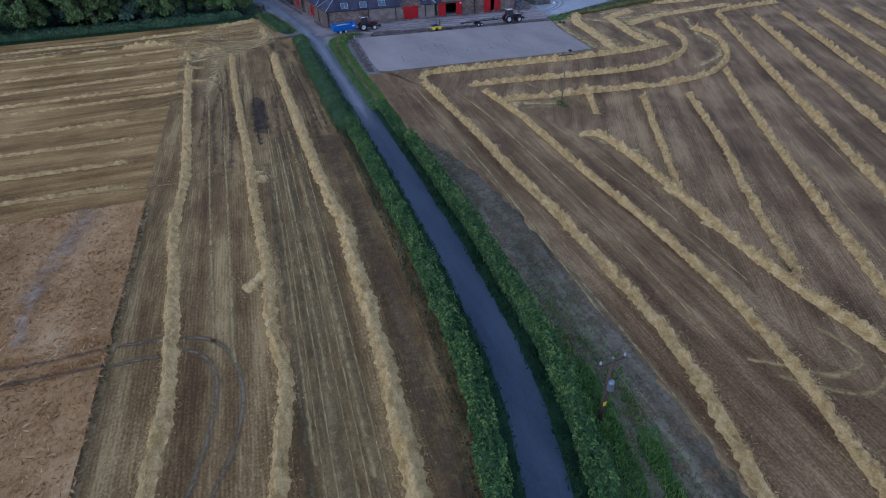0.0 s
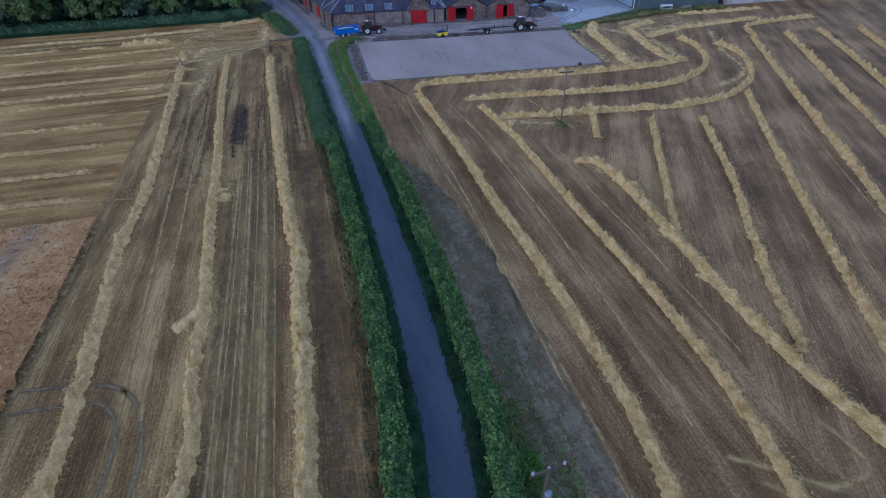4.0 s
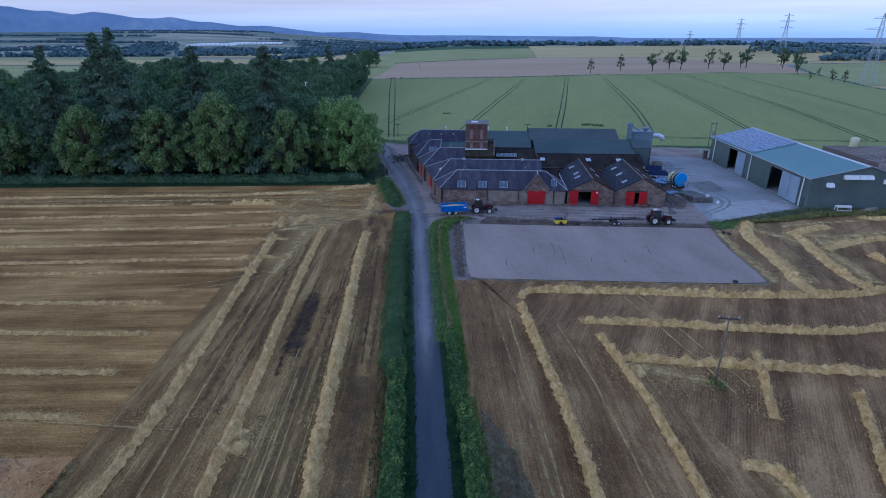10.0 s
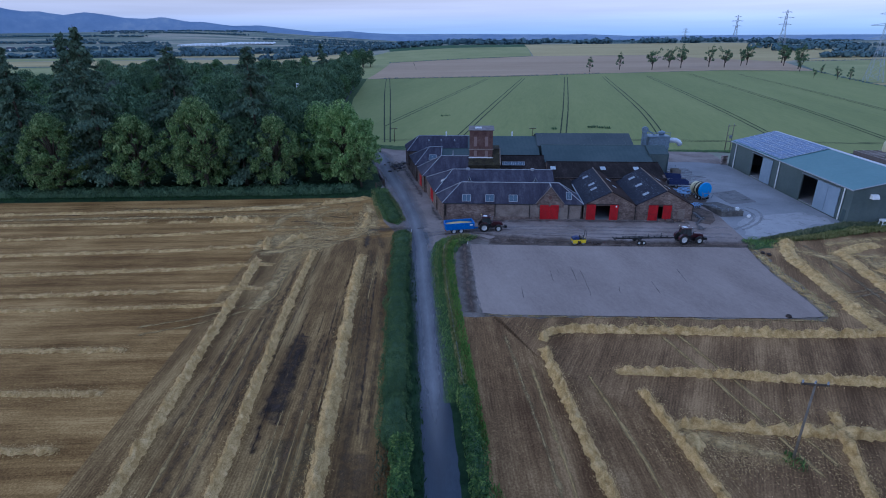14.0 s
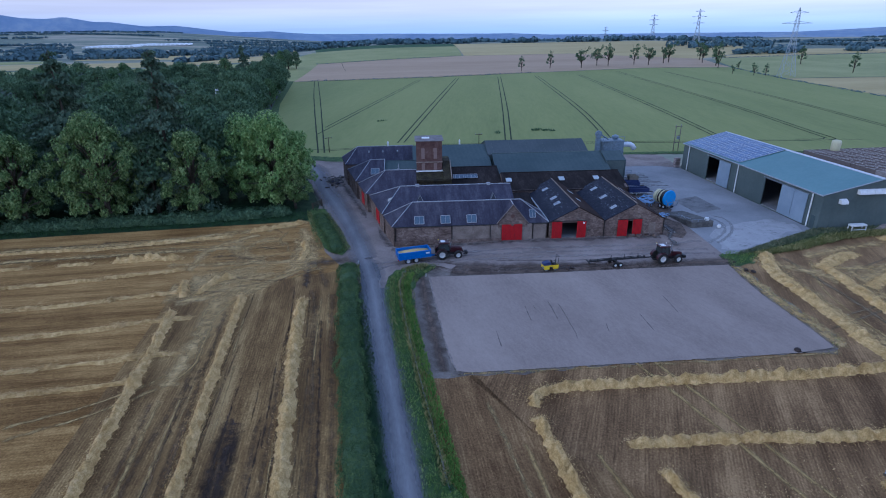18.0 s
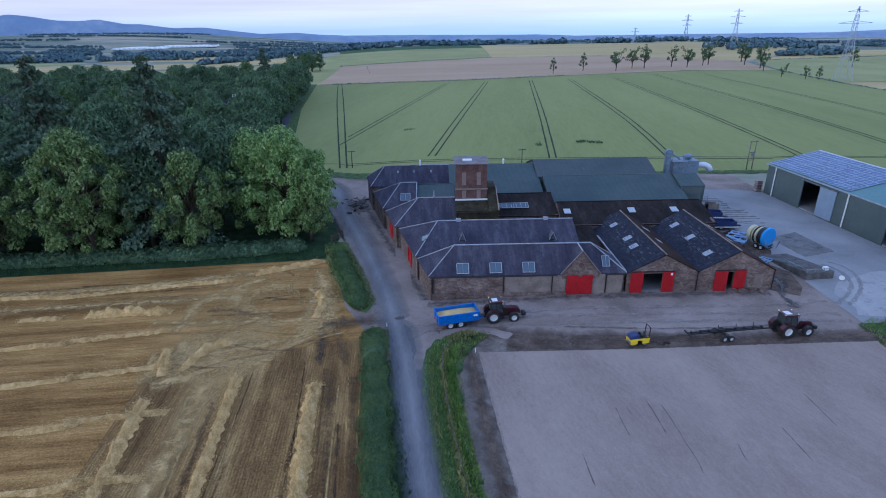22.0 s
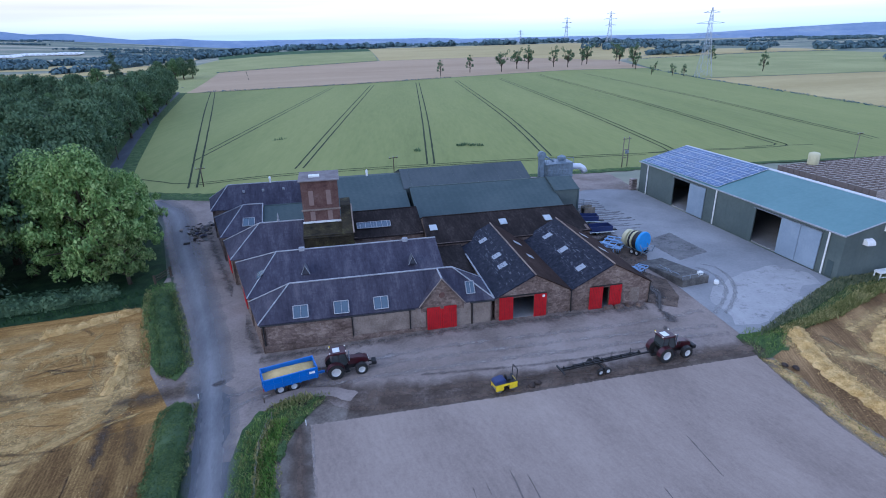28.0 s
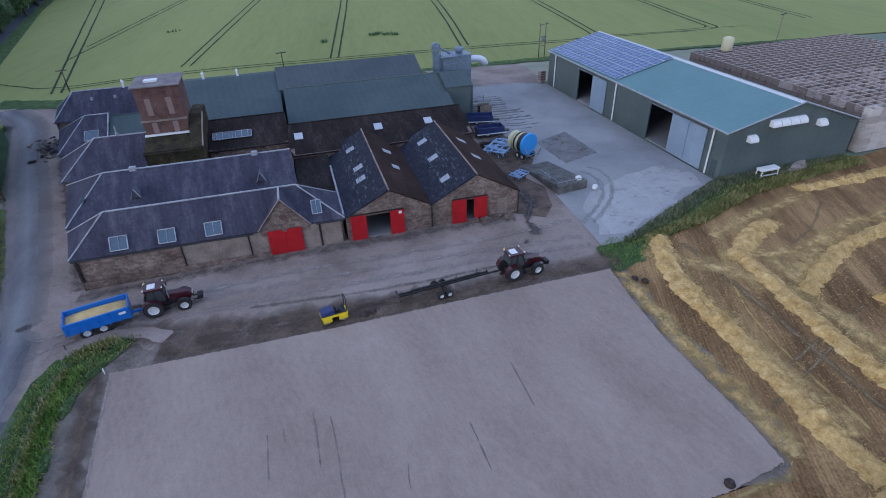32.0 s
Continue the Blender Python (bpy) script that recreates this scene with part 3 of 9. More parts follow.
class G:
    """Points and faces of one mesh."""

    def __init__(self):
        self.v, self.f = [], []

    def add(self, pts, faces):
        k = len(self.v)
        self.v += [tuple(p) for p in pts]
        self.f += [tuple(i + k for i in f) for f in faces]
        return self

    def box(self, a, b, m=None):
        (x0, y0, z0), (x1, y1, z1) = a, b
        p = [Vector(q) for q in ((x0, y0, z0), (x1, y0, z0), (x1, y1, z0), (x0, y1, z0), (x0, y0, z1), (x1, y0, z1), (x1, y1, z1), (x0, y1, z1))]
        if m:
            p = [m @ q for q in p]
        return self.add(p, ((3, 2, 1, 0), (4, 5, 6, 7), (0, 1, 5, 4), (1, 2, 6, 5), (2, 3, 7, 6), (3, 0, 4, 7)))

    def slab(self, pts, t, way=(0, 0, -1)):
        """A plate of thickness t under the given corner points."""
        n = len(pts)
        w = Vector(way) * t
        return self.add([Vector(p) for p in pts] + [Vector(p) + w for p in pts],
                        [tuple(range(n)), tuple(range(2 * n - 1, n - 1, -1))] + [(i, i + n, (i + 1) % n + n, (i + 1) % n) for i in range(n)])

    def prism(self, outline, depth, m):
        """An outline in the x-z plane pushed along y by depth, laid by m."""
        n = len(outline)
        pts = [m @ Vector((x, 0, z)) for x, z in outline] + [m @ Vector((x, depth, z)) for x, z in outline]
        return self.add(pts, [tuple(range(n)), tuple(range(2 * n - 1, n - 1, -1))] + [(i, i + n, (i + 1) % n + n, (i + 1) % n) for i in range(n)])

    def tube(self, pts, r, n=8, r1=None):
        """A round bar along the points, from radius r to r1."""
        r1 = r if r1 is None else r1
        pts = [Vector(p) for p in pts]
        k0, m = len(self.v), len(pts)
        for i, p in enumerate(pts):
            d = (pts[min(i + 1, m - 1)] - pts[max(i - 1, 0)]).normalized()
            s = d.cross(Vector((0, 0, 1)) if abs(d.z) < 0.9 else Vector((1, 0, 0))).normalized()
            u = s.cross(d)
            rr = r + (r1 - r) * i / (m - 1)
            self.v += [tuple(p + (s * math.cos(a) + u * math.sin(a)) * rr) for a in (2 * math.pi * j / n for j in range(n))]
        for i in range(m - 1):
            self.f += [(k0 + i * n + j, k0 + i * n + (j + 1) % n, k0 + (i + 1) * n + (j + 1) % n, k0 + (i + 1) * n + j) for j in range(n)]
        self.f += [tuple(range(k0 + n - 1, k0 - 1, -1)), tuple(range(k0 + (m - 1) * n, k0 + m * n))]
        return self

    def lathe(self, profile, m, n=24):
        """(radius, height) points turned round the z axis, laid by m."""
        k0, c = len(self.v), len(profile)
        for j in range(n):
            a = 2 * math.pi * j / n
            self.v += [tuple(m @ Vector((r * math.cos(a), r * math.sin(a), h))) for r, h in profile]
        for j in range(n):
            for i in range(c - 1):
                self.f.append((k0 + j * c + i, k0 + ((j + 1) % n) * c + i, k0 + ((j + 1) % n) * c + i + 1, k0 + j * c + i + 1))
        self.f += [tuple(k0 + j * c for j in range(n - 1, -1, -1)), tuple(k0 + j * c + c - 1 for j in range(n))]
        return self

    def mesh(self, name, mat, bevel=0.0, smooth=False):
        me = bpy.data.meshes.new(name)
        me.from_pydata(self.v, [], self.f)
        bm = bmesh.new()
        bm.from_mesh(me)
        bmesh.ops.recalc_face_normals(bm, faces=bm.faces)
        if bevel:
            sharp = [e for e in bm.edges if len(e.link_faces) == 2 and e.calc_face_angle(0) > 0.5]
            bmesh.ops.bevel(bm, geom=sharp, offset=bevel, segments=2, affect="EDGES", clamp_overlap=True)
        bm.to_mesh(me)
        bm.free()
        if smooth:
            me.polygons.foreach_set("use_smooth", [True] * len(me.polygons))
        me.materials.append(mat)
        return me


def part(name, g, mat, parent, label="", bevel=0.0, smooth=False):
    ob = new(name, g.mesh(name, mat, bevel, smooth))
    ob.parent = parent
    return tagged(ob, label) if label else ob


def thing(name, m, label, category, group="", kind=""):
    ob = new(name)
    ob.matrix_basis = m
    return tagged(ob, label, category, group, kind)


def single(name, g, mat, label, category, group="", kind="", m=None, bevel=0.0, smooth=False):
    ob = new(name, g.mesh(name, mat, bevel, smooth))
    if m:
        ob.matrix_basis = m
    return tagged(ob, label, category, group, kind)


def raw_mesh(name, verts, faces4, mat, smooth=False):
    """A mesh from number arrays: verts (n, 3), quads (k, 4)."""
    me = bpy.data.meshes.new(name)
    me.vertices.add(len(verts))
    me.vertices.foreach_set("co", np.asarray(verts, np.float32).ravel())
    k = len(faces4)
    me.loops.add(4 * k)
    me.loops.foreach_set("vertex_index", np.asarray(faces4, np.int32).ravel())
    me.polygons.add(k)
    me.polygons.foreach_set("loop_start", np.arange(0, 4 * k, 4, dtype=np.int32))
    me.update(calc_edges=True)
    me.validate()
    if smooth:
        me.polygons.foreach_set("use_smooth", [True] * k)
    me.materials.append(mat)
    return me


def leaf_mesh(name, centres, outward, size, mat, rng, droop=0.3, slim=0.55, loose=0.5):
    """Small pointed leaf sprays at the centres, turned loosely towards the given directions."""
    n = len(centres)
    nrm = outward + rng.normal(0, loose, (n, 3))
    nrm /= np.linalg.norm(nrm, axis=1, keepdims=True) + 1e-9
    a = np.cross(nrm, rng.normal(0, 1, (n, 3)))
    a /= np.linalg.norm(a, axis=1, keepdims=True) + 1e-9
    a[:, 2] -= droop
    b = np.cross(nrm, a)
    s = (size * rng.uniform(0.6, 1.4, n))[:, None]
    w = s * slim
    v = np.stack([centres - a * s * 0.5, centres + b * w * 0.5 - a * s * 0.08, centres + a * s * 0.5, centres - b * w * 0.5 + a * s * 0.08], 1).reshape(-1, 3)
    return raw_mesh(name, v, np.arange(4 * n).reshape(-1, 4), mat)


def drape(name, outline, mat, lift, label, category, step=6.0, rough_edge=0.0, kind="structure", seed=1):
    """A sheet over the ground inside the outline."""
    pts = list(outline)
    if rough_edge:
        rnd, more = random.Random(seed), []
        for i, p in enumerate(pts):
            q = pts[(i + 1) % len(pts)]
            d = math.dist(p, q)
            k = max(1, int(d / (rough_edge * 3)))
            for j in range(k):
                f = j / k
                more.append((p[0] + (q[0] - p[0]) * f + rnd.uniform(-1, 1) * rough_edge, p[1] + (q[1] - p[1]) * f + rnd.uniform(-1, 1) * rough_edge))
        pts = more
    bm = bmesh.new()
    bm.faces.new([bm.verts.new((x, y, 0)) for x, y in pts])
    for axis in (0, 1):
        lo, hi = min(p[axis] for p in pts), max(p[axis] for p in pts)
        c = math.floor(lo / step) * step + step
        while c < hi:
            co, no = [0, 0, 0], [0, 0, 0]
            co[axis], no[axis] = c + 0.013, 1
            bmesh.ops.bisect_plane(bm, geom=bm.verts[:] + bm.edges[:] + bm.faces[:], plane_co=co, plane_no=no)
            c += step
    for v in bm.verts:
        v.co.z = gz(v.co.x, v.co.y) + lift
    bmesh.ops.triangulate(bm, faces=bm.faces)
    bmesh.ops.recalc_face_normals(bm, faces=bm.faces)
    if sum(f.normal.z for f in bm.faces) < 0:
        bmesh.ops.reverse_faces(bm, faces=bm.faces)
    me = bpy.data.meshes.new(name)
    bm.to_mesh(me)
    bm.free()
    me.materials.append(mat)
    me.attributes.new("cover", "FLOAT", "POINT").data.foreach_set("value", [1.0] * len(me.vertices))
    return tagged(new(name, me), label, category, kind=kind)


def spaced(points, step):
    """Points every step metres along a smooth line through the given ones."""
    p = [Vector((x, y, 0)) for x, y in points]
    fine = []
    for i in range(len(p) - 1):
        a, b, c, d = p[max(i - 1, 0)], p[i], p[i + 1], p[min(i + 2, len(p) - 1)]
        k = max(2, int((c - b).length / step))
        for j in range(k):
            t = j / k
            fine.append(0.5 * (2 * b + (c - a) * t + (2 * a - 5 * b + 4 * c - d) * t * t + (3 * b - a - 3 * c + d) * t ** 3))
    return fine + [p[-1]]


RIBBON_COUNT = [0]


def ribbon(name, points, width, mat, lift, label, category, step=1.0, wobble=0.0, kind="structure", seed=0, widths=None, fade=1):
    """A flat strip along a line on the ground; widths: from start to end; fade: steps over which it begins."""
    rnd = random.Random(seed)
    RIBBON_COUNT[0] += 1
    lift += 0.0011 * (RIBBON_COUNT[0] % 17)
    line = spaced(points, step)
    g = G()
    for i, p in enumerate(line):
        d = (line[min(i + 1, len(line) - 1)] - line[max(i - 1, 0)]).normalized()
        s = Vector((-d.y, d.x, 0))
        w = width if not widths else widths[0] + (widths[1] - widths[0]) * i / (len(line) - 1)
        for k in (-1, 0, 1):
            q = p + s * (k * w / 2 + (rnd.uniform(-wobble, wobble) if k else 0))
            g.v.append((q.x, q.y, gz(q.x, q.y) + lift + (0.02 if k == 0 and mat is M_LANE else 0)))
    for i in range(len(line) - 1):
        for k in (0, 1):
            a = i * 3 + k
            g.f.append((a, a + 1, a + 4, a + 3))
    ob = single(name, g, mat, label, category, kind=kind, smooth=True)
    ob.data.attributes.new("cover", "FLOAT", "POINT").data.foreach_set("value", [min(1.0, k / 3 / fade) if k % 3 == 1 and 3 < k < len(g.v) - 4 else 0.0 if k < 3 * fade else 0.12 for k in range(len(g.v))])
    return ob


# ---- ground and fields ----
def ground_sheet():
    xs = [-4600, -3700, -3000, -2400, -1800, -1400, -1100, -850, -600, -420] + list(range(-260, 300, 12)) + [340, 420, 560, 720, 900, 1200, 1800, 3000, 4600]
    ys = [-1500, -700, -350, -180] + list(range(-100, 260, 12)) + list(range(280, 1000, 40)) + [1050, 1150, 1300, 1500, 1750, 2000, 2300, 2650, 3000, 3400, 3900, 4500]
    g = G()
    g.v = [(x, y, gz(x, y) - (0.9 if -40 < x < 60 and 90 < y < 200 else 0.12)) for y in ys for x in xs]
    w = len(xs)
    g.f = [(j * w + i, j * w + i + 1, (j + 1) * w + i + 1, (j + 1) * w + i) for j in range(len(ys) - 1) for i in range(w - 1)]
    return single("ground", g, M_FARLAND, "broad flat farmland reaching to the horizon", "ground", kind="structure", smooth=True)


ground_sheet()
LANE = [(-14, -60), (-9, -32), (-4, -12), (0.4, 1), (2.25, 7.3), (3.75, 14.5), (4.35, 20.5), (4.55, 28.5), (4.65, 35), (4.5, 42), (4.25, 51.7), (3.9, 60), (3.55, 67), (2.9, 80), (2.25, 93), (1.65, 105), (1.25, 112), (0.6, 121)]
drape("stubble_field", [(-26, -90), (3, -90), (3, 60), (0, 111), (-2.6, 117.5), (-14, 116.5), (-26, 113), (-26, 60)], M_STUBBLE_NS, 0.0,
      "brown barley stubble with drill rows running along the lane", "field", 8)
drape("stubble_field", [(-190, -90), (-26, -90), (-26, 60), (-26, 113), (-14, 116.5), (-2.6, 117.5), (-6, 126), (-9, 143.6), (-27, 143.6), (-95, 143.4), (-190, 144)], M_STUBBLE_EW, 0.0,
      "golden brown stubble with rows running across towards the lane", "field", 10)
drape("stubble_field", [(3, -90), (40, -90), (27, 14), (31, 50), (26, 66), (15, 78), (10, 91), (3, 91)], M_STUBBLE_E, 0.0,
      "brown barley stubble beside the lane hedge", "field", 8)
drape("stubble_field", [(40, -90), (190, -90), (190, 118), (110, 118), (97.5, 117.2), (86, 116), (76, 116.5), (61, 112), (53, 108), (50, 86), (10, 89), (15, 78), (26, 66), (31, 50), (27, 14)],
      M_STUBBLE_D, 0.0, "brown stubble with slanting combine passes", "field", 8)
drape("standing_crop_edge", [(-150, -60), (-25.2, -60), (-25.2, 54.2), (-34, 54.6), (-150, 60)], M_CHAFF, 0.01, "strip of chaff under the standing crop", "field", 10)
drape("wheat_field", [(-20, 200), (-7, 194), (40, 188), (91, 183), (152, 171), (222, 157), (262, 222), (288, 391), (330, 505), (259, 520), (144, 500), (60, 480), (-47, 468), (-39, 330), (-29.5, 240), (-26, 212)],
      M_WHEAT, 0.05, "even green wheat field with a hazy sheen", "field", 25)
drape("barley_field", [(-47, 470), (60, 482), (144, 502), (259, 522), (330, 507), (360, 600), (250, 690), (120, 690), (-40, 640)], M_PINK, 0.10, "pinkish ripe barley field beyond the wheat", "field", 40)
drape("barley_field", [(122, 692), (250, 692), (360, 602), (520, 700), (480, 930), (150, 940)], M_GOLD, 0.10, "golden field on a low rise", "field", 40)
drape("pasture_field", [(-42, 642), (120, 692), (140, 850), (-55, 830)], M_PALEGREEN, 0.10, "pale green field below a darker strip", "field", 40)
drape("pasture_field", [(-74, 478), (-46, 474), (-40, 644), (-56, 832), (-84, 702)], M_PALEGREEN, 0.07, "pale green strip between the road and the barley", "field", 40)
drape("root_crop_field", [(-55, 832), (140, 852), (150, 945), (-65, 960)], M_DARKGREEN, 0.10, "dark green strip of root crop", "field", 40)
drape("barley_field", [(244, 232), (290, 391), (430, 371), (760, 330), (700, 150), (420, 150)], M_GOLD, 0.06, "yellow field past the wheat", "field", 40)
drape("pasture_field", [(290, 395), (332, 505), (372, 600), (700, 640), (760, 340), (430, 375)], M_PALEGREEN, 0.06, "pale green field with a pylon in it", "field", 40)
drape("barley_field", [(374, 604), (520, 700), (900, 760), (720, 650)], M_GOLD, 0.08, "far strip of yellow barley", "field", 40)
drape("barley_field", [(-340, 330), (-70, 340), (-62, 470), (-300, 470)], M_GOLD, 0.08, "yellow strip of barley behind the wood", "field", 40)
drape("pasture_field", [(-230, 200), (-66, 205), (-66, 330), (-260, 325)], M_PALEGREEN, 0.05, "pale green meadow behind the wood", "field", 30)
drape("barley_field", [(-900, 690), (-90, 730), (-100, 860), (-1000, 840)], M_GOLD, 0.08, "yellow strip of far barley", "field", 60)
drape("barley_field", [(-1000, 850), (-420, 870), (-430, 960), (-1050, 960)], M_PALEGREEN, 0.08, "pale far field behind the wood", "field", 60)
drape("barley_field", [(-420, 960), (-90, 900), (-90, 1100), (-440, 1120)], M_GOLD, 0.08, "golden far field behind the wood", "field", 60)
drape("pasture_field", [(-700, 480), (-70, 480), (-80, 700), (-760, 680)], M_PALEGREEN, 0.08, "pale green far field", "field", 60)

# the lane, its verges and the yard
ribbon("lane", LANE, 2.85, M_LANE, 0.05, "narrow blue-grey asphalt lane between hedges", "lane", 0.8, 0.08)
west_verge = [(x - 1.9, y) for x, y in LANE[2:-1]]
east_verge = [(x + 2.1, y) for x, y in LANE[2:-1]]
# verge colour carries the shade between the hedges
ribbon("verge", west_verge, 1.9, M_VERGE, 0.03, "grass verge along the lane, hedge shade in its colour", "verge", 0.8, 0.15, seed=3)
ribbon("verge", east_verge, 2.1, M_VERGE, 0.03, "grass verge along the lane, hedge shade in its colour", "verge", 0.8, 0.15, seed=4)
drape("weedy_strip", [(7, -20), (13, -20), (14, 14), (14.2, 25), (13.6, 40), (12.4, 50), (10.6, 57), (8.8, 60), (7.7, 56), (7.7, 48), (7.6, 25), (6.8, 5)], M_WEEDY, 0.014, "grey-brown weedy strip beside the hedge", "field strip", 3, 0.35)
ribbon("chaff_line", [(13.2, -20), (14.2, 14), (14.3, 25), (13.9, 40), (13.2, 55), (12.4, 70), (11.4, 84)], 0.5, M_CHAFF, 0.02, "thin pale line of chaff along the strip", "straw", 0.6, 0.15, seed=77)
drape("yard", [(-0.9, 110), (2.7, 111), (3.3, 114), (5.2, 116.0), (8, 116.3), (10.4, 115.4), (12, 113.2), (16, 112), (26, 111), (52, 109.5), (56, 112), (58, 127), (60, 150), (66, 184), (40, 188), (-7, 193), (-22, 199), (-23, 190), (-14, 184), (-12, 172), (-7.2, 150), (-3.2, 133), (-1.6, 121)],
      M_DIRT, 0.02, "bare trodden dirt of the farmyard", "yard", 4, 0.25)
ribbon("yard_edge", [(2.4, 109.6), (3.1, 112.4), (4.4, 115.0), (6.2, 116.5), (8.8, 117.0), (11.2, 116.2), (13.4, 114.6)], 1.5, M_DIRT, 0.07, "trodden dirt round the end of the grass bank", "earth", 0.5, 0.12, seed=19)
ribbon("farm_track", [(3.6, 60), (3.25, 70), (2.95, 78), (2.6, 86), (1.9, 98), (1.4, 109), (0.6, 119), (-1.2, 132), (-4.3, 148), (-8.4, 166), (-11.5, 182), (-18, 194)], 4.8, M_WORN, 0.085, "worn grey track along the steading", "track", 0.8, 0.2, widths=(2.7, 6.8), fade=18)
ribbon("verge", [(-27, 212), (-33, 235), (-41.5, 314), (-49, 420), (-54, 480)], 13, M_GRASS, 0.03, "rough grass verge along the far road", "verge", 3, 0.5, seed=9)
ribbon("road", [(-28, 205), (-34, 235), (-42.4, 314), (-50, 420), (-56, 520)], 3.2, M_LANE, 0.06, "narrow road along the edge of the wood", "road", 3)
drape("arena", [(9.2, 111.8), (26.9, 110.2), (40, 109.4), (53.1, 108.4), (52.0, 103.3), (51.3, 98), (51.1, 90), (50.7, 86.6), (46, 86.3), (32.7, 87.1), (20.6, 87.9), (10.8, 88.5), (9.3, 89.0), (8.9, 92), (9.0, 100.6)], M_ARENA, 0.07, "large smooth pad of grey-pink grit", "arena", 4, 0.06)
ribbon("mud_strip", [(12.5, 113), (18, 111.9), (27, 111), (38, 110.3), (50, 109.9), (55, 109.6)], 3.2, M_MUD, 0.055, "churned dark mud along the edge of the pad", "mud", 0.6, 0.5, seed=7, widths=(3.0, 3.6))
ribbon("mud_strip", [(8.3, 112.2), (8.1, 105), (8.0, 98), (8.1, 89)], 1.5, M_MUD, 0.085, "dark loose earth along the edge of the pad", "mud", 0.5, 0.35, seed=8)
drape("field_margin", [(-3, 110), (4, 92), (7, 88.4), (50, 86), (52.4, 87), (53.6, 104), (54.6, 111), (56, 116), (-3, 116)], M_MARGIN, 0.007, "bare gritty grey-brown earth round the pad and the lane end", "field margin", 4, 0.6)
drape("concrete_apron", [(56.6, 125), (54.8, 112.2), (58, 112), (66, 115.2), (76.4, 119.2), (78.9, 165), (79.5, 181), (62, 184), (58.5, 150)], M_CONCRETE, 0.045, "pale blue-grey concrete yard", "concrete yard", 6)
drape("yard_dirt_patch", [(61.5, 184.6), (60.4, 172), (64.6, 169.6), (70, 169.2), (75, 168), (80.2, 165.8), (81.5, 181), (70, 183.6)], M_DIRT, 0.056, "brown dirt trodden over the far end of the concrete", "dirt", 2, 0.7)
drape("damp_dirt_patch", [(54.4, 140), (59.6, 141), (60.4, 150), (61.6, 160), (62.4, 168.6), (58.6, 169), (56.6, 155)], M_DAMP, 0.06, "dark damp dirt round the parked trailers", "dirt", 2, 0.6)
drape("swept_concrete", [(56.2, 113.6), (60, 113.6), (66, 116.4), (75.4, 120.4), (74, 126), (66, 125), (60, 122.4), (57, 119)], M_SWEPT, 0.058, "paler dry film on the concrete", "dust", 2, 0.6)
drape("damp_stain", [(62.4, 139.6), (68.6, 141.6), (68.4, 132.7), (62.5, 131.4)], M_WET, 0.05, "dark stained patch of concrete", "stain", 3, 0.1)
ribbon("mud_strip", [(8.8, 116.4), (11.2, 115.6), (16, 114.2), (24, 112.9), (32, 111.9), (38, 111.6)], 3.6, M_MUD, 0.052, "wide band of churned brown mud", "mud", 0.6, 0.6, seed=18, widths=(4.2, 2.4))
for k, pts in enumerate(([(20.2, 101.2), (20.0, 99), (19.9, 97.4)], [(21.3, 101.5), (21.2, 100)], [(23.4, 101.9), (23.3, 99.5), (23.1, 97.2)], [(24.5, 101.1), (24.4, 98.4), (24.2, 96), (24.1, 94), (23.8, 92.8)], [(28.5, 95.6), (28.2, 94.6), (28.0, 93.6)], [(33.4, 97), (33.2, 93)], [(15.2, 96), (15, 92.6)], [(38.6, 101), (38.2, 96.4)])):
    ribbon("drag_line", pts, 0.13, M_RAKED, 0.078, "faint raked line in the grit", "rake mark", 0.5, 0.03, seed=200 + k)
ribbon("grit_crumbs", [(9.4, 111.6), (9.15, 106), (9.1, 100.6), (9.0, 94), (9.3, 89.2)], 0.3, M_PALE, 0.09, "pale crumbled edge of the pad", "edge", 0.4, 0.1, seed=215)
drape("track_side", [(-0.2, 106), (3, 110), (3, 122), (-1, 124), (-2, 127), (-6, 141), (-8, 152), (-13, 153), (-12, 143), (-8.5, 130), (-8, 122), (-6, 115), (-4.4, 106)], M_DIRT, -0.035, "bare earth between field and track", "earth", 3, 0.3)
ribbon("mud_strip", [(-0.4, 121.2), (-3.4, 121.4), (-8.5, 121.8)], 2.8, M_EARTH, 0.06, "rutted earth of the field entrance", "mud", 0.6, 0.5, seed=17)
streak = random.Random(4)
for k in range(15):
    ribbon("damp_stain", [(60.6 + streak.uniform(0, 2), 146.2 + 1.2 * k + streak.uniform(-0.4, 0.4)), (64 + 0.2 * k, 145.6 + 1.2 * k + streak.uniform(-0.3, 0.3)), (65.4 + streak.uniform(0, 2.6), 145.4 + 1.2 * k)], streak.uniform(0.3, 0.9), M_WET, 0.05, "dark water streak across the concrete", "stain", 0.6, 0.22, seed=110 + k)
for k, (pts, w0, w1) in enumerate((([(49.6, 116.6), (50.3, 118.6), (50.0, 119.6)], 1.5, 0.7), ([(50.0, 119.4), (51.4, 121.4), (52.6, 123.2), (52.8, 127)], 0.7, 1.9), ([(47.5, 115.6), (48.5, 116)], 0.5, 0.7), ([(0.2, 121.7), (1.6, 121.9)], 0.8, 0.8))):
    ribbon("oil_stain", pts, w0, M_OIL, 0.115, "dark wet oily stain on the dirt", "stain", 0.4, 0.25, seed=140 + k, widths=(w0, w1))
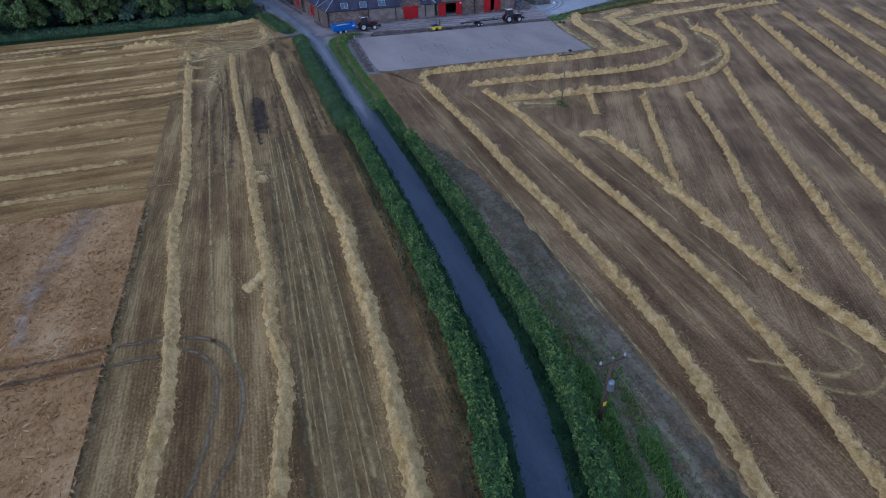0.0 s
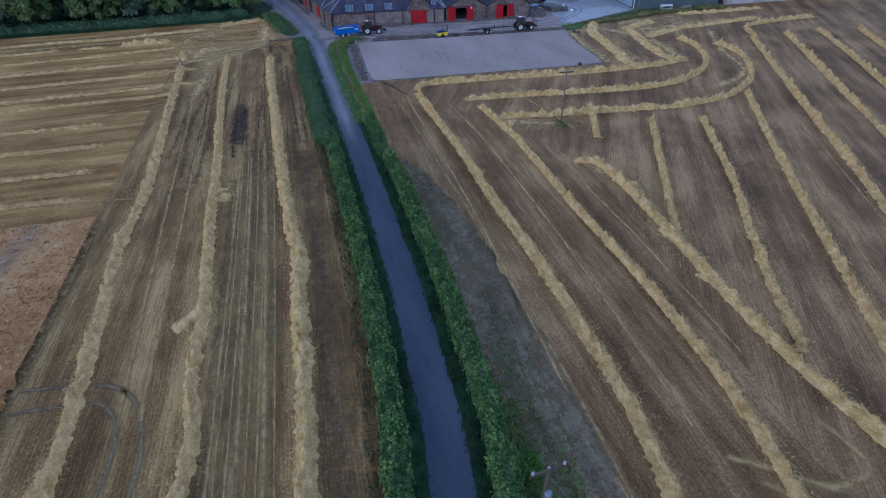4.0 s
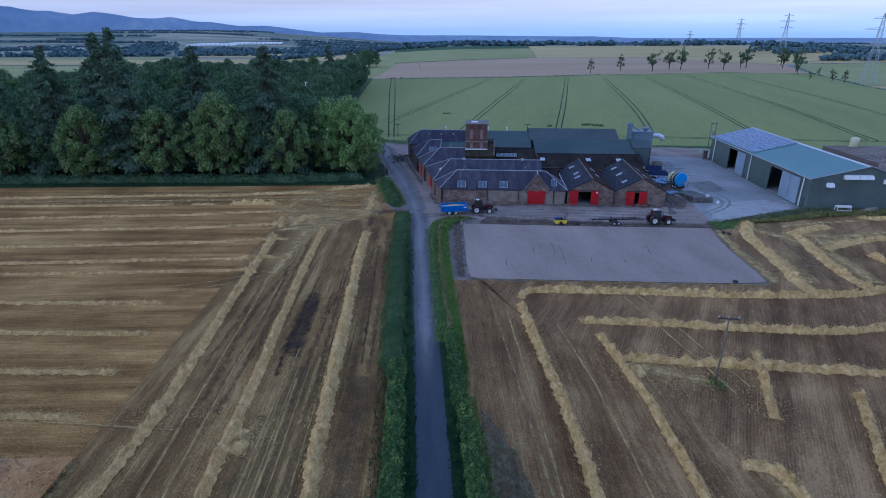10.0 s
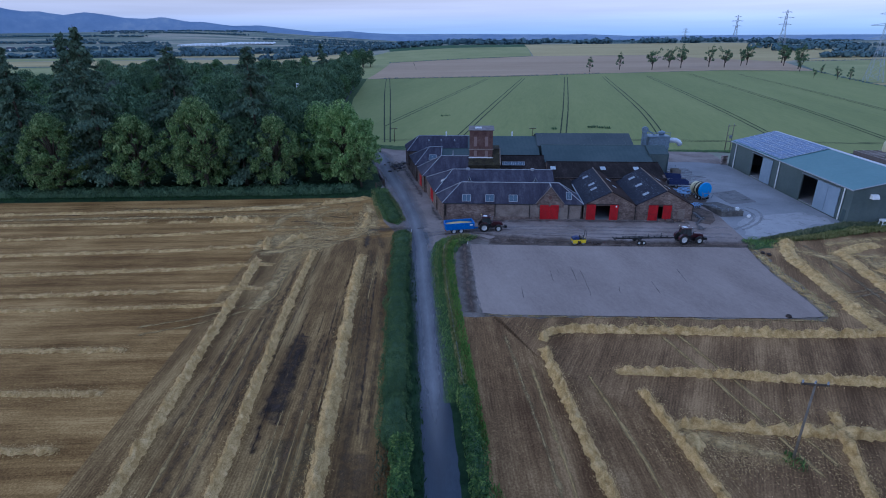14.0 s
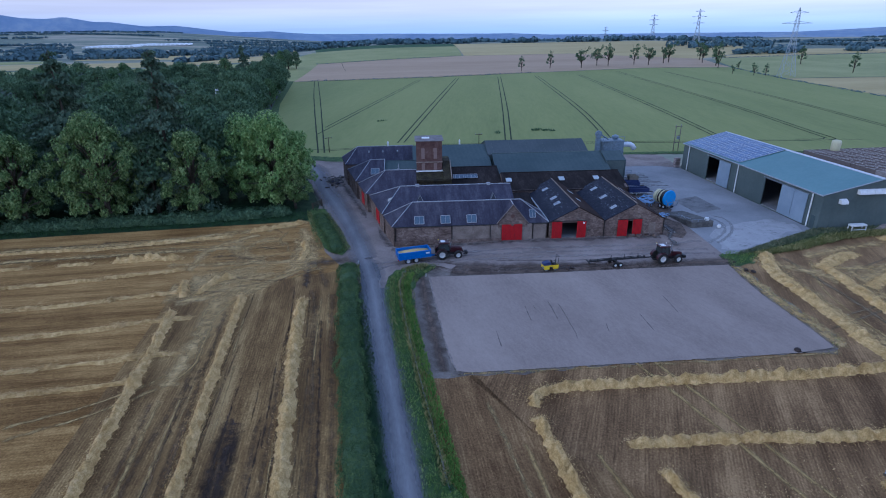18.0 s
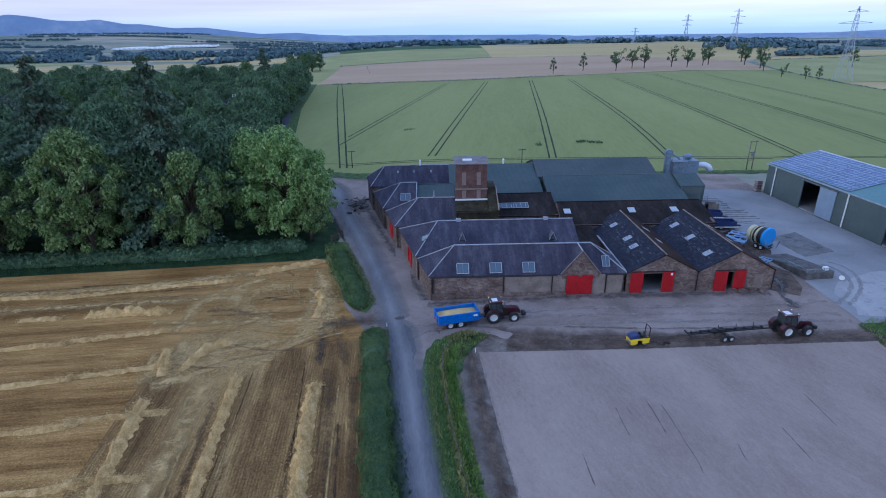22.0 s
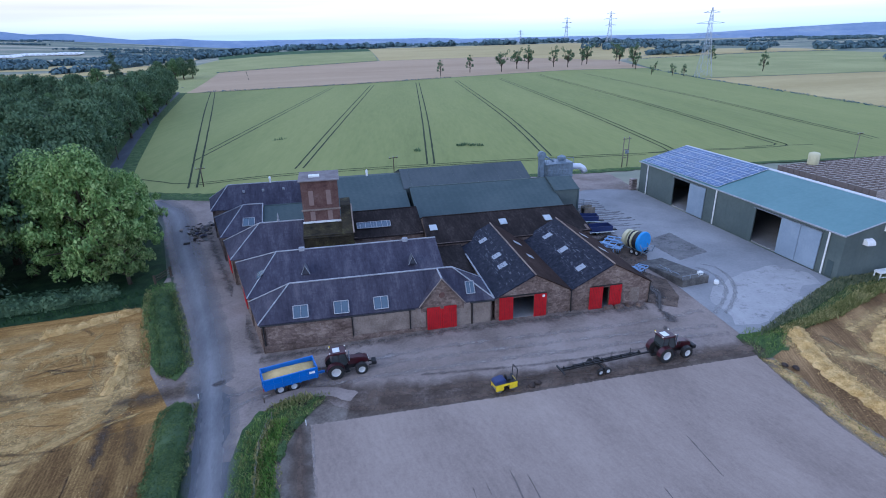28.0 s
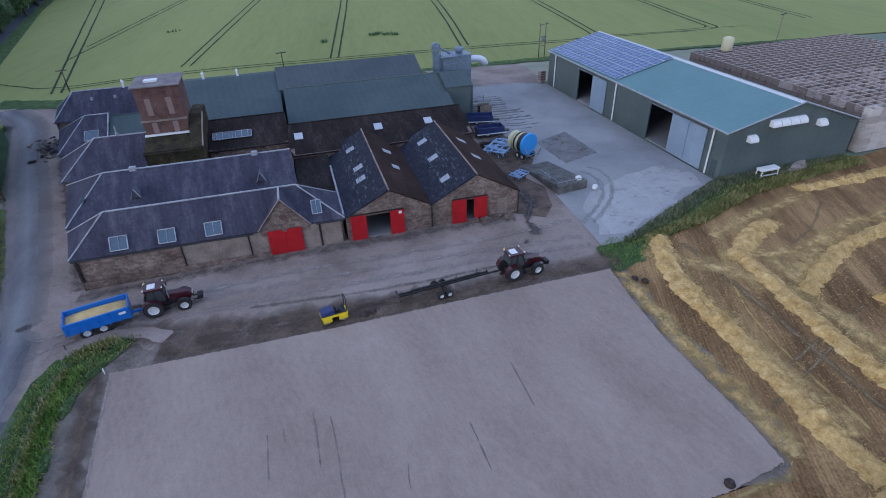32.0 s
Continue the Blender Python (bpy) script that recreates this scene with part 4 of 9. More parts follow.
# damp ground along the walls, pale wheel lines through the yard, tyre curves on the concrete
ribbon("damp_strip", [(4.6, 125.0), (15, 124.2), (24, 123.4), (33, 122.6), (42, 121.8), (49.5, 121)], 1.7, M_DAMP, 0.05, "dark damp dirt along the foot of the wall", "stain", 0.6, 0.4, seed=31)
ribbon("damp_strip", [(4.6, 126), (3.4, 132), (0.6, 145), (-2.2, 158), (-4.2, 168)], 1.2, M_DAMP, 0.05, "dark damp dirt along the lane side wall", "stain", 0.6, 0.3, seed=32)
for k, pts in enumerate(([(1.5, 119), (10, 119.6), (24, 118.4), (40, 116.6), (54, 114.5)], [(1.8, 117), (10, 117.6), (24, 116.4), (40, 114.8), (54, 112.8)], [(1.0, 114), (4, 117.4), (12, 118.4)], [(9, 121), (26, 120), (44, 118), (55, 118)])):
    ribbon("wheel_line", pts, 0.9, M_PALE, 0.05, "pale dusty wheel line through the yard", "wheel mark", 0.7, 0.25, seed=40 + k)
for k, pts in enumerate(([(20, 116), (33, 113.8), (47, 113)],)):
    ribbon("tyre_curve", pts, 0.5, M_DAMP, 0.062, "faint dark tyre curve on the ground", "wheel mark", 0.6, 0.12, seed=50 + k)
for k, pts in enumerate(([(62.7, 128.6), (63.5, 126.4), (62.4, 122.9), (59.7, 119.8), (55.5, 116.9)], [(64.2, 129.4), (65.3, 127.1), (63.7, 122.8), (60.5, 119.2), (56.7, 116.5)])):
    ribbon("tyre_curve", pts, 0.6, M_SCUFF, 0.06, "faint curved tyre mark on concrete", "wheel mark", 0.6, 0.12, seed=56 + k)
ribbon("pad_edge", [(53.9, 107.6), (53.2, 104), (52.4, 98), (52.1, 91), (51.6, 86.4)], 1.7, M_SPREAD, 0.05, "tan straw and spilled grit along the pad's edge", "edge", 0.6, 0.3, seed=71)
ribbon("pad_edge", [(9.2, 88.5), (20.6, 87.5), (32.7, 86.7), (46, 85.9), (50.8, 86.1), (51.6, 90), (51.8, 98), (53.4, 108.2)], 0.5, M_CHAFF, 0.06, "pale spilled grit along the pad's edge", "edge", 0.6, 0.3, seed=70)
# the dark verge grass again, here for shade under the crowns
drape("grass_edge", [(-9.4, 143), (-100, 142.2), (-190, 143), (-190, 200), (-30, 200), (-20, 196), (-13, 176), (-8.5, 152)], M_VERGE, 0.03, "rough grass under the trees, tree shade in its colour", "grass", 8)
drape("grass_edge", [(-20, 196.6), (-7, 190.6), (40, 185.6), (91, 181), (152, 169.5), (152, 171.2), (91, 184), (40, 189.2), (-7, 196.4), (-20, 202.4)], M_GRASS, 0.055, "rough grass edge of the wheat field", "grass", 8, 0.4)
drape("grass_patch", [(53.2, 107.6), (57.2, 108.4), (60.4, 111.2), (56.4, 113.2), (54, 112)], M_GRASS, 0.04, "bright green grass at the corner of the pad", "grass", 2, 0.3)
drape("grass_bank", [(54.5, 111.4), (61.5, 110.8), (70, 112.6), (78, 115.4), (88, 115.4), (98, 116.4), (98, 118.6), (77.0, 118.9), (66, 114.9), (58, 111.8)], M_TURF, 0.05, "rough grass bank by the shed", "grass", 3, 0.2)
drape("grass_bank", [(3.7, 93), (6.3, 93), (6.0, 100), (6.3, 107.5), (8.0, 112.2), (10.9, 114.8), (10.6, 116.1), (8.4, 116.3), (6.0, 115.2), (4.3, 112.8), (3.7, 108)], M_TURF, 0.05, "rough grass corner by the lane end", "grass", 3, 0.35)
drape("grass_bank", [(-2.0, 126), (-3.2, 133), (-6.2, 145), (-7.4, 150), (-10.8, 150), (-10.4, 144), (-7.4, 132.5), (-5.6, 125.5), (-3.4, 123.4)], M_TURF, 0.05, "rough grass bank between stubble and track", "grass", 3, 0.35)
for k, (pts, w) in enumerate((([(-12.5, 70.4), (-12.5, 76), (-12.5, 83), (-12.2, 87.5)], 1.7), ([(-11.3, 69.6), (-11.4, 75), (-11.6, 81.5), (-11.7, 85)], 1.7), ([(-11.9, 71.5), (-12.0, 79), (-12.0, 86)], 1.9), ([(-12.2, 86.5), (-12.5, 93), (-11.6, 102)], 0.6), ([(-12.6, 70), (-12.3, 66)], 0.5))):
    ribbon("wet_patch", pts, w, M_BURN, 0.03 + 0.002 * k, "black waterlogged streak in the stubble", "wet patch", 0.5, 0.3, seed=90 + k)
# darker trampled bands where the machines have run between the swaths
for k, (pts, w) in enumerate((([(-18.2, 62), (-18.8, 74), (-19.1, 80), (-18.6, 87), (-18.3, 95), (-19.2, 106)], 0.9), ([(-17.2, 58), (-17.4, 74), (-17.6, 86), (-17.4, 95)], 0.6), ([(-16.2, 60), (-16.2, 74), (-16.6, 86), (-17.0, 96), (-17.6, 108)], 0.8), ([(-20.6, 68), (-20.4, 80), (-20.6, 90)], 0.7),
                               ([(-4.2, 60), (-4.4, 71), (-4.8, 78), (-5.3, 89), (-6.2, 105), (-7.0, 112)], 1.1), ([(-2.7, 66), (-3.0, 80), (-3.6, 96), (-4.2, 110)], 1.0), ([(-9.4, 60), (-9.6, 76), (-10.2, 92), (-10.6, 106)], 0.9), ([(-8.0, 58), (-8.4, 76), (-8.8, 92), (-9.4, 110)], 0.6),
                               ([(-70, 130.4), (-44, 130.8), (-24, 131.4)], 1.1), ([(-16, 139.4), (-12, 134), (-13.6, 129.8), (-17, 130.6)], 0.7), ([(-24, 127.6), (-20, 127), (-17.4, 124.8)], 1.2), ([(-5.0, 112), (-6.2, 118), (-7.4, 121)], 1.3))):
    ribbon("trampled_band", pts, w, M_TRAMPLED, 0.016, "dark trampled band in the stubble", "field band", 0.7, 0.25, seed=130 + k)
for k, (pts, w) in enumerate((([(-9.6, -20), (-9.4, 12), (-9.4, 40), (-9.9, 68)], 3.0), ([(-7.3, -20), (-7.2, 12), (-7.1, 40), (-7.8, 70)], 1.8), ([(-11.4, 0), (-11.3, 30), (-11.6, 60)], 0.9))):
    ribbon("drill_band", pts, w, M_OLIVE, 0.012, "grey-green weathered stubble between the swaths", "field band", 0.8, 0.3, seed=160 + k)
# brown headland strip, also darkened for the shade beside the hedge
ribbon("drill_band", [(-3.2, -20), (-2.6, 12), (-2.5, 40), (-3.2, 66)], 2.9, M_TRAMPLED, 0.018, "brown headland stubble beside the hedge, hedge shade in its colour", "field band", 0.8, 0.3, seed=168)
for k, x in enumerate((-10.6, -9.9, -8.7, -8.0, -6.9)):
    ribbon("drill_line", [(x, -20), (x + 0.1, 20), (x, 45), (x - 0.5, 72)], 0.22, M_TRACK, 0.03, "thin pale line of stubble", "field band", 0.8, 0.06, seed=170 + k)
ribbon("wheel_rut", [(-7.6, 70), (-7.9, 80), (-8.3, 95)], 0.3, M_BURN, 0.03, "dark wheel rut in the stubble", "rut", 0.6, 0.12)
ribbon("wheel_rut", [(-3.6, 68), (-4.4, 85), (-5.2, 103)], 0.35, M_BURN, 0.03, "dark wheel rut in the stubble", "rut", 0.6, 0.15)

# ruts and dragged straw where the machines have turned and run
rut = random.Random(31)
for k in range(58):
    x, y, n = rut.uniform(-17.6, -2.8), rut.uniform(66, 104), rut.uniform(5, 16)
    bend = rut.uniform(-0.7, 0.2)
    ribbon("wheel_rut", [(x, y), (x + bend * 0.4, y + n * 0.5), (x + bend, y + n)], rut.uniform(0.12, 0.34), (M_BURN, M_TRAMPLED, M_TRACK, M_TRAMPLED)[k % 4], 0.03, "rutted wheel line in the stubble", "rut", 0.6, 0.07, seed=300 + k)
for k in range(20):
    x, y, n = rut.uniform(-70, -20), rut.uniform(129.4, 138.6), rut.uniform(8, 22)
    ribbon("wheel_rut", [(x - n, y - rut.uniform(-0.3, 0.8)), (x - n / 2, y), (x, y + rut.uniform(-0.2, 0.6))], rut.uniform(0.2, 0.5), (M_BURN, M_TRAMPLED, M_TRAMPLED)[k % 3], 0.03, "dark rut along the headland", "rut", 0.7, 0.1, seed=360 + k)
for k in range(16):
    a = rut.uniform(-0.5, 1.0)
    x, y = rut.uniform(-25, -12), rut.uniform(113, 130)
    n = rut.uniform(4, 9)
    ribbon("wheel_rut", [(x, y), (x + n * 0.5, y + n * 0.5 * a), (x + n, y + n * a * 0.7)], rut.uniform(0.15, 0.4), (M_TRAMPLED, M_TRACK, M_TRAMPLED)[k % 3], 0.06, "rutted turning mark in the straw", "rut", 0.6, 0.1, seed=390 + k)
ribbon("mud_strip", [(-8.1, 121), (-8.0, 117), (-7.9, 112.6)], 1.6, M_EARTH, 0.03, "dark churned earth by the field entrance", "mud", 0.5, 0.4, seed=410, widths=(2.4, 0.8))

# tramlines in the wheat
for pts in ([(-12, 203), (-24, 353), (-32, 470)], [(-10.2, 203), (-20.5, 350), (-29.5, 471)], [(12, 214), (36, 313), (73, 463)], [(14, 214), (38.4, 313), (75.5, 463)],
            [(45, 206), (67, 297), (107, 468)], [(46.9, 206), (69.3, 297), (109.5, 469)], [(77, 203), (97, 282), (137, 470)], [(79, 203), (99.3, 282), (139.5, 470)],
            [(110.6, 197.6), (113.4, 203), (132, 282), (172, 470)], [(113, 197), (115.4, 203), (134.3, 282), (174.5, 470)], [(133.9, 193.2), (141.1, 191.9), (144.6, 193.6), (147, 202), (170, 290), (214, 490)], [(104.8, 196.6), (117.2, 195.6), (133.9, 191.6), (143, 189.9), (147, 192), (149.2, 202), (172.3, 290), (216.5, 490)], [(-24.3, 216.6), (-18.6, 211.7), (-11, 207.6), (18.5, 209), (82.4, 200.7), (102.8, 196.8), (139, 189.8)], [(-11, 205.6), (18.5, 207), (82.4, 198.7), (102.8, 194.8)], [(-12.4, 250.0), (45.0, 461.4)], [(-12.6, 243), (-9.6, 252.5), (47.4, 461.6)], [(-36, 466), (60, 477), (150, 496)], [(143.8, 191.0), (154.9, 188.2), (167.6, 183.6), (172.5, 184), (177, 193), (182, 213), (210, 310), (250, 480)], [(150, 187.6), (167.6, 181.4), (174, 182), (179.2, 193), (184.2, 213), (212.2, 310), (252, 480)], [(-11, 560), (-16, 640)]):
    ribbon("tramline", pts, 0.48, M_TRAM, 0.085, "dark wheel line through the green wheat", "tramline", 6, 0.06)

# wheel marks in the stubble
for pts, w in (([(-17.3, 24), (-17.6, 29.9), (-18.8, 57.3), (-20, 90)], 0.5), ([(-15.8, 25), (-16.1, 30.7), (-16.8, 56.6), (-18, 90)], 0.5), ([(21, 13), (24.4, 10.7), (26.1, 9.4), (28.5, 9.5), (29.6, 10.4), (29, 14)], 0.75),
               ([(22, 11), (25.4, 8.0), (27.6, 7.4), (30, 8.4), (31, 10.4)], 0.75), ([(-9.2, 20), (-9.5, 45), (-10.0, 66)], 0.45), ([(-7.4, 12), (-7.8, 45), (-8.4, 70)], 0.6), ([(-10.9, 14), (-11.0, 40), (-11.3, 68)], 0.4),
               ([(20.6, 15), (21.2, 40), (20.6, 62), (19, 76)], 0.5), ([(13.7, 20), (14.2, 50), (13.4, 78)], 0.45), ([(28.2, 20), (28.6, 36), (28.2, 50)], 0.45), ([(-19, 58), (-40, 60), (-70, 62)], 0.5),
               ([(56.5, 45), (47, 27), (40, 12)], 0.5), ([(63, 50), (53, 29), (46, 14)], 0.4), ([(36.5, 44), (34, 40)], 0.5), ([(28, 88), (31, 76), (34, 62)], 0.6), ([(30, 88), (33, 76), (36, 63)], 0.6), ([(66, 108), (60, 98), (58, 86)], 0.5)):
    ribbon("wheel_mark", pts, w, M_TRACK, 0.022, "pale pressed wheel mark in stubble", "wheel mark", 0.8, 0.12, seed=len(pts) + int(w * 100))


for k, (pts, w) in enumerate((([(-25.2, 30.3), (-21.0, 29.8), (-18.3, 28.9), (-16.8, 27.5), (-15.9, 25.4), (-15.3, 22.3), (-15.6, 18.8), (-16.4, 16.0), (-17.2, 14.2), (-20, 6)], 0.55), ([(-25.2, 28.2), (-21.7, 28.0), (-19.6, 27.9), (-18.0, 26.5), (-17.2, 24.1), (-17.3, 20.9), (-17.9, 17.7), (-18.7, 14.7), (-21.6, 6)], 0.55),
                             ([(68.6, 101.6), (68.9, 103), (70.2, 104), (74, 105.3), (77.8, 106.8), (83.1, 110.1)], 0.35), ([(54.8, 91.9), (62.9, 93.8), (70, 95.4)], 0.45), ([(53.3, 90.0), (56.3, 90.9), (68.4, 94.5)], 0.45), ([(62.7, 109.5), (62.3, 104), (61.4, 94.2), (60.5, 87)], 0.8))):
    ribbon("wheel_mark", pts, w, M_PRESS, 0.022, "pale pressed wheel mark in stubble", "wheel mark", 0.7, 0.08, seed=260 + k)
for k, pts in enumerate(([(-34, 29.6), (-28.9, 29.3), (-25.0, 29.4)], [(-34, 27.8), (-28.5, 27.6), (-25.0, 27.4)])):
    ribbon("crop_track", pts, 0.5, M_BURN, 0.86, "dark wheel track through the standing barley", "wheel mark", 0.5, 0.1, seed=270 + k)
ribbon("lodged_crop", [(-31.2, 54), (-31.4, 50.4), (-32.4, 44.3), (-33, 38.2), (-32.4, 31.6)], 2.6, M_LODGED, 0.84, "pale flattened streak in the standing barley", "crop", 0.6, 0.6, seed=275, widths=(3.4, 1.4))


def scatter(name, spots, seed, label, mat, size=0.6, slim=0.25):
    """Loose bits lying on the ground round the spots (x, y, spread x, spread y, count)."""
    rng = np.random.default_rng(seed)
    cs = np.concatenate([rng.normal(0, 1, (n, 2)) * (sx, sy) + (x, y) for x, y, sx, sy, n in spots])
    z = np.array([gz(x, y) + 0.035 for x, y in cs])
    n = len(cs)
    up = np.tile((0.0, 0.0, 3.0), (n, 1))
    tagged(new(name, leaf_mesh(name, np.column_stack([cs, z]), up, size, mat, rng, 0.0, slim)), label, "straw", kind="stuff")


scatter("scattered_chaff", [(-19, 116, 3.2, 2.4, 7000), (-13, 121.5, 3.2, 1.6, 5000), (-11, 130, 2.6, 4.5, 4000), (-22, 124, 3.5, 4.5, 4000), (-16, 134, 4, 2, 2500), (28.5, 66, 2.8, 2.0, 3500), (34, 46.5, 2.0, 1.8, 1500), (31.8, 36.5, 1.6, 3.0, 1500), (65, 103, 5, 4, 1200), (-10, 37, 1.6, 2.0, 350), (-12.5, 57, 1.6, 1.5, 900),
                            (36, 64, 1.6, 4.0, 1200), (60, 96, 3.0, 7.0, 1000), (72, 98, 5, 6, 1000), (-60, 133, 26, 2.5, 6000), (-20.5, 60, 2.5, 1.0, 600), (17, 84.5, 1.6, 0.8, 500), (-13.7, 35.1, 1.0, 0.9, 700), (-13, 56.6, 0.8, 0.9, 600), (33.2, 46.3, 0.7, 0.7, 300), (32, 36, 0.8, 0.8, 300)], 81, "pale loose chaff strewn on the stubble", M_STRAW_BITS, 0.2, 0.2)
# trampled straw spread about the field corner and along the turns
for k, (pts, w0, w1) in enumerate((([(-27, 114.5), (-20, 115), (-12, 114.6)], 6.6, 4.0), ([(-25, 118.6), (-18, 119.6), (-7, 122.4)], 6.4, 4.0), ([(-8, 121.4), (-8.6, 130), (-11, 139)], 3.4, 2.6), ([(-21, 134), (-20, 128), (-15.6, 123.8), (-8, 121.8)], 2.6, 2.6), ([(-11, 124), (-10.2, 130), (-14, 134.4), (-18.4, 132.4), (-18.6, 127.8), (-15, 125.4)], 1.6, 1.6), ([(-7, 121.6), (-15, 118), (-27, 116.4)], 2.0, 3.0), ([(-7, 121.2), (-14, 116), (-25, 111.4)], 1.8, 2.6), ([(-26, 122), (-25, 131), (-18, 137)], 2.0, 2.0), ([(-30, 125), (-20, 124), (-8, 123)], 1.6, 2.2), ([(-60, 136), (-36, 136.4), (-12, 140.5)], 2.4, 2.8), ([(-110, 130), (-50, 131), (-20, 131)], 1.6, 2.2),
                                 ([(-20, 92), (-19.4, 102), (-19.4, 113)], 2.2, 3.6), ([(24, 68.2), (28, 66), (33, 64)], 2.6, 2.0), ([(31, 52), (33, 46), (32.6, 36)], 2.8, 2.2),
                                 ([(58, 110), (63, 104), (66, 96), (66, 86)], 2.6, 3.4), ([(64, 106), (72, 104), (84, 106)], 2.6, 2.2), ([(53.6, 106), (52.7, 97), (52.3, 87)], 1.6, 1.6), ([(62, 70), (72, 76), (76, 88), (82, 100)], 1.8, 1.8), ([(59.6, 110.6), (58.4, 104), (57.6, 96), (56.8, 86)], 3.2, 2.6), ([(69, 105), (67, 97), (65.6, 86)], 2.4, 2.4), ([(68, 100.6), (78, 104.6), (92, 106)], 3.0, 2.6), ([(66, 109), (72, 110.6), (84, 112.4)], 2.4, 2.4))):
    ribbon("spread_straw", pts, w0, M_SPREAD, 0.02 + 0.0015 * k, "trampled pale straw spread over the stubble", "straw", 0.7, 0.5, seed=60 + k, widths=(w0, w1))
for pts, w in (([(-9, 122), (-13, 128), (-22, 132), (-40, 133)], 0.5), ([(-7.6, 124), (-11, 130.4), (-20, 134), (-40, 136)], 0.5), ([(-22.1, 92.8), (-19.7, 96.1), (-19.9, 102.9), (-20.0, 110.4), (-17, 116)], 0.55), ([(-20.7, 92), (-18.4, 95.5), (-18.5, 101.6), (-18.3, 108.1), (-14, 116), (-8.6, 120.4)], 0.55), ([(-33, 88), (-27, 90), (-22.1, 92.8)], 0.55),
               ([(-32, 86.2), (-26, 88.6), (-20.7, 92)], 0.55), ([(-24, 119.6), (-16, 122), (-6, 121.5)], 0.5), ([(-24, 121.4), (-16, 123.6), (-6, 123.2)], 0.5), ([(-12, 140), (-14, 133), (-11, 126)], 0.5), ([(-17.6, 130), (-15.6, 133), (-12.8, 131.6), (-12.6, 127.6), (-15, 126)], 0.5), ([(-5, 119.4), (-10, 117), (-11.4, 108), (-11.2, 96)], 0.5)):
    ribbon("wheel_mark", pts, w, M_TRACK, 0.024, "pale pressed wheel mark in stubble", "wheel mark", 0.8, 0.2, seed=int(w * 100))


# ---- straw swaths ----
def swath(points, width=1.35, height=0.42, seed=0, label="long ragged ridge of loose golden straw on the stubble"):
    rnd = random.Random(seed)
    line = spaced(points, 0.22)
    g, cols, off = G(), 11, rnd.uniform(0, 99)
    for i, p in enumerate(line):
        d = (line[min(i + 1, len(line) - 1)] - line[max(i - 1, 0)]).normalized()
        s = Vector((-d.y, d.x, 0))
        end = min(1.0, min(i, len(line) - 1 - i) / 6)
        clot = noise.noise((i * 0.19, off, 3))
        w = width * (0.93 + 0.16 * noise.noise((i * 0.10, off, 0)) + 0.2 * clot + 0.15 * noise.noise((i * 0.52, off, 7)))
        h = height * end * (1.0 + 0.7 * clot + 0.35 * noise.noise((i * 0.44, off, 16)) + 0.25 * noise.noise((i * 0.05, off, 6)))
        sway = 0.13 * noise.noise((i * 0.05, off, 5)) + 0.05 * noise.noise((i * 0.22, off, 8))
        for k in range(cols):
            u = k / (cols - 1) * 2 - 1
            rag = 0.28 * noise.noise((i * 0.55, (-5 if u < 0 else 5), off)) * abs(u) ** 3
            q = p + s * (u * w / 2 + sway + rag + 0.08 * noise.noise((i * 0.8, k * 0.9, off)))
            z = h * (1 - abs(u) ** 1.6) * (1 + 0.7 * noise.noise((i * 0.42, k * 0.6, off + 9))) + 0.07 * noise.noise((i * 1.1, k * 1.3, off))
            g.v.append((q.x, q.y, gz(q.x, q.y) + (max(z, 0.03) if 0 < k < cols - 1 else 0.0)))
    for i in range(len(line) - 1):
        g.f += [(i * cols + k, i * cols + k + 1, (i + 1) * cols + k + 1, (i + 1) * cols + k) for k in range(cols - 1)]
    root = thing("straw_swath", Matrix.Identity(4), label, "straw swath", "straw swaths in the fields")
    part("ridge", g, M_STRAW, root, smooth=True)
    rng = np.random.default_rng(seed)
    n = int(len(line) * 32)
    pick = rng.integers(0, len(g.v), n)
    stray = np.where(rng.random(n) < 0.35, 0.42, 0.16)[:, None]
    cs = np.array(g.v)[pick] + rng.normal(0, 1, (n, 3)) * stray * (1, 1, 0.1) + (0, 0, 0.05)
    bits = new("loose_straw", leaf_mesh("loose_straw", cs, np.tile((0.0, 0.0, 1.1), (n, 1)), 0.2, M_STRAW_BITS, rng, droop=0.0, slim=0.18))
    bits.parent = root
    tagged(bits, kind="stuff")
    return root


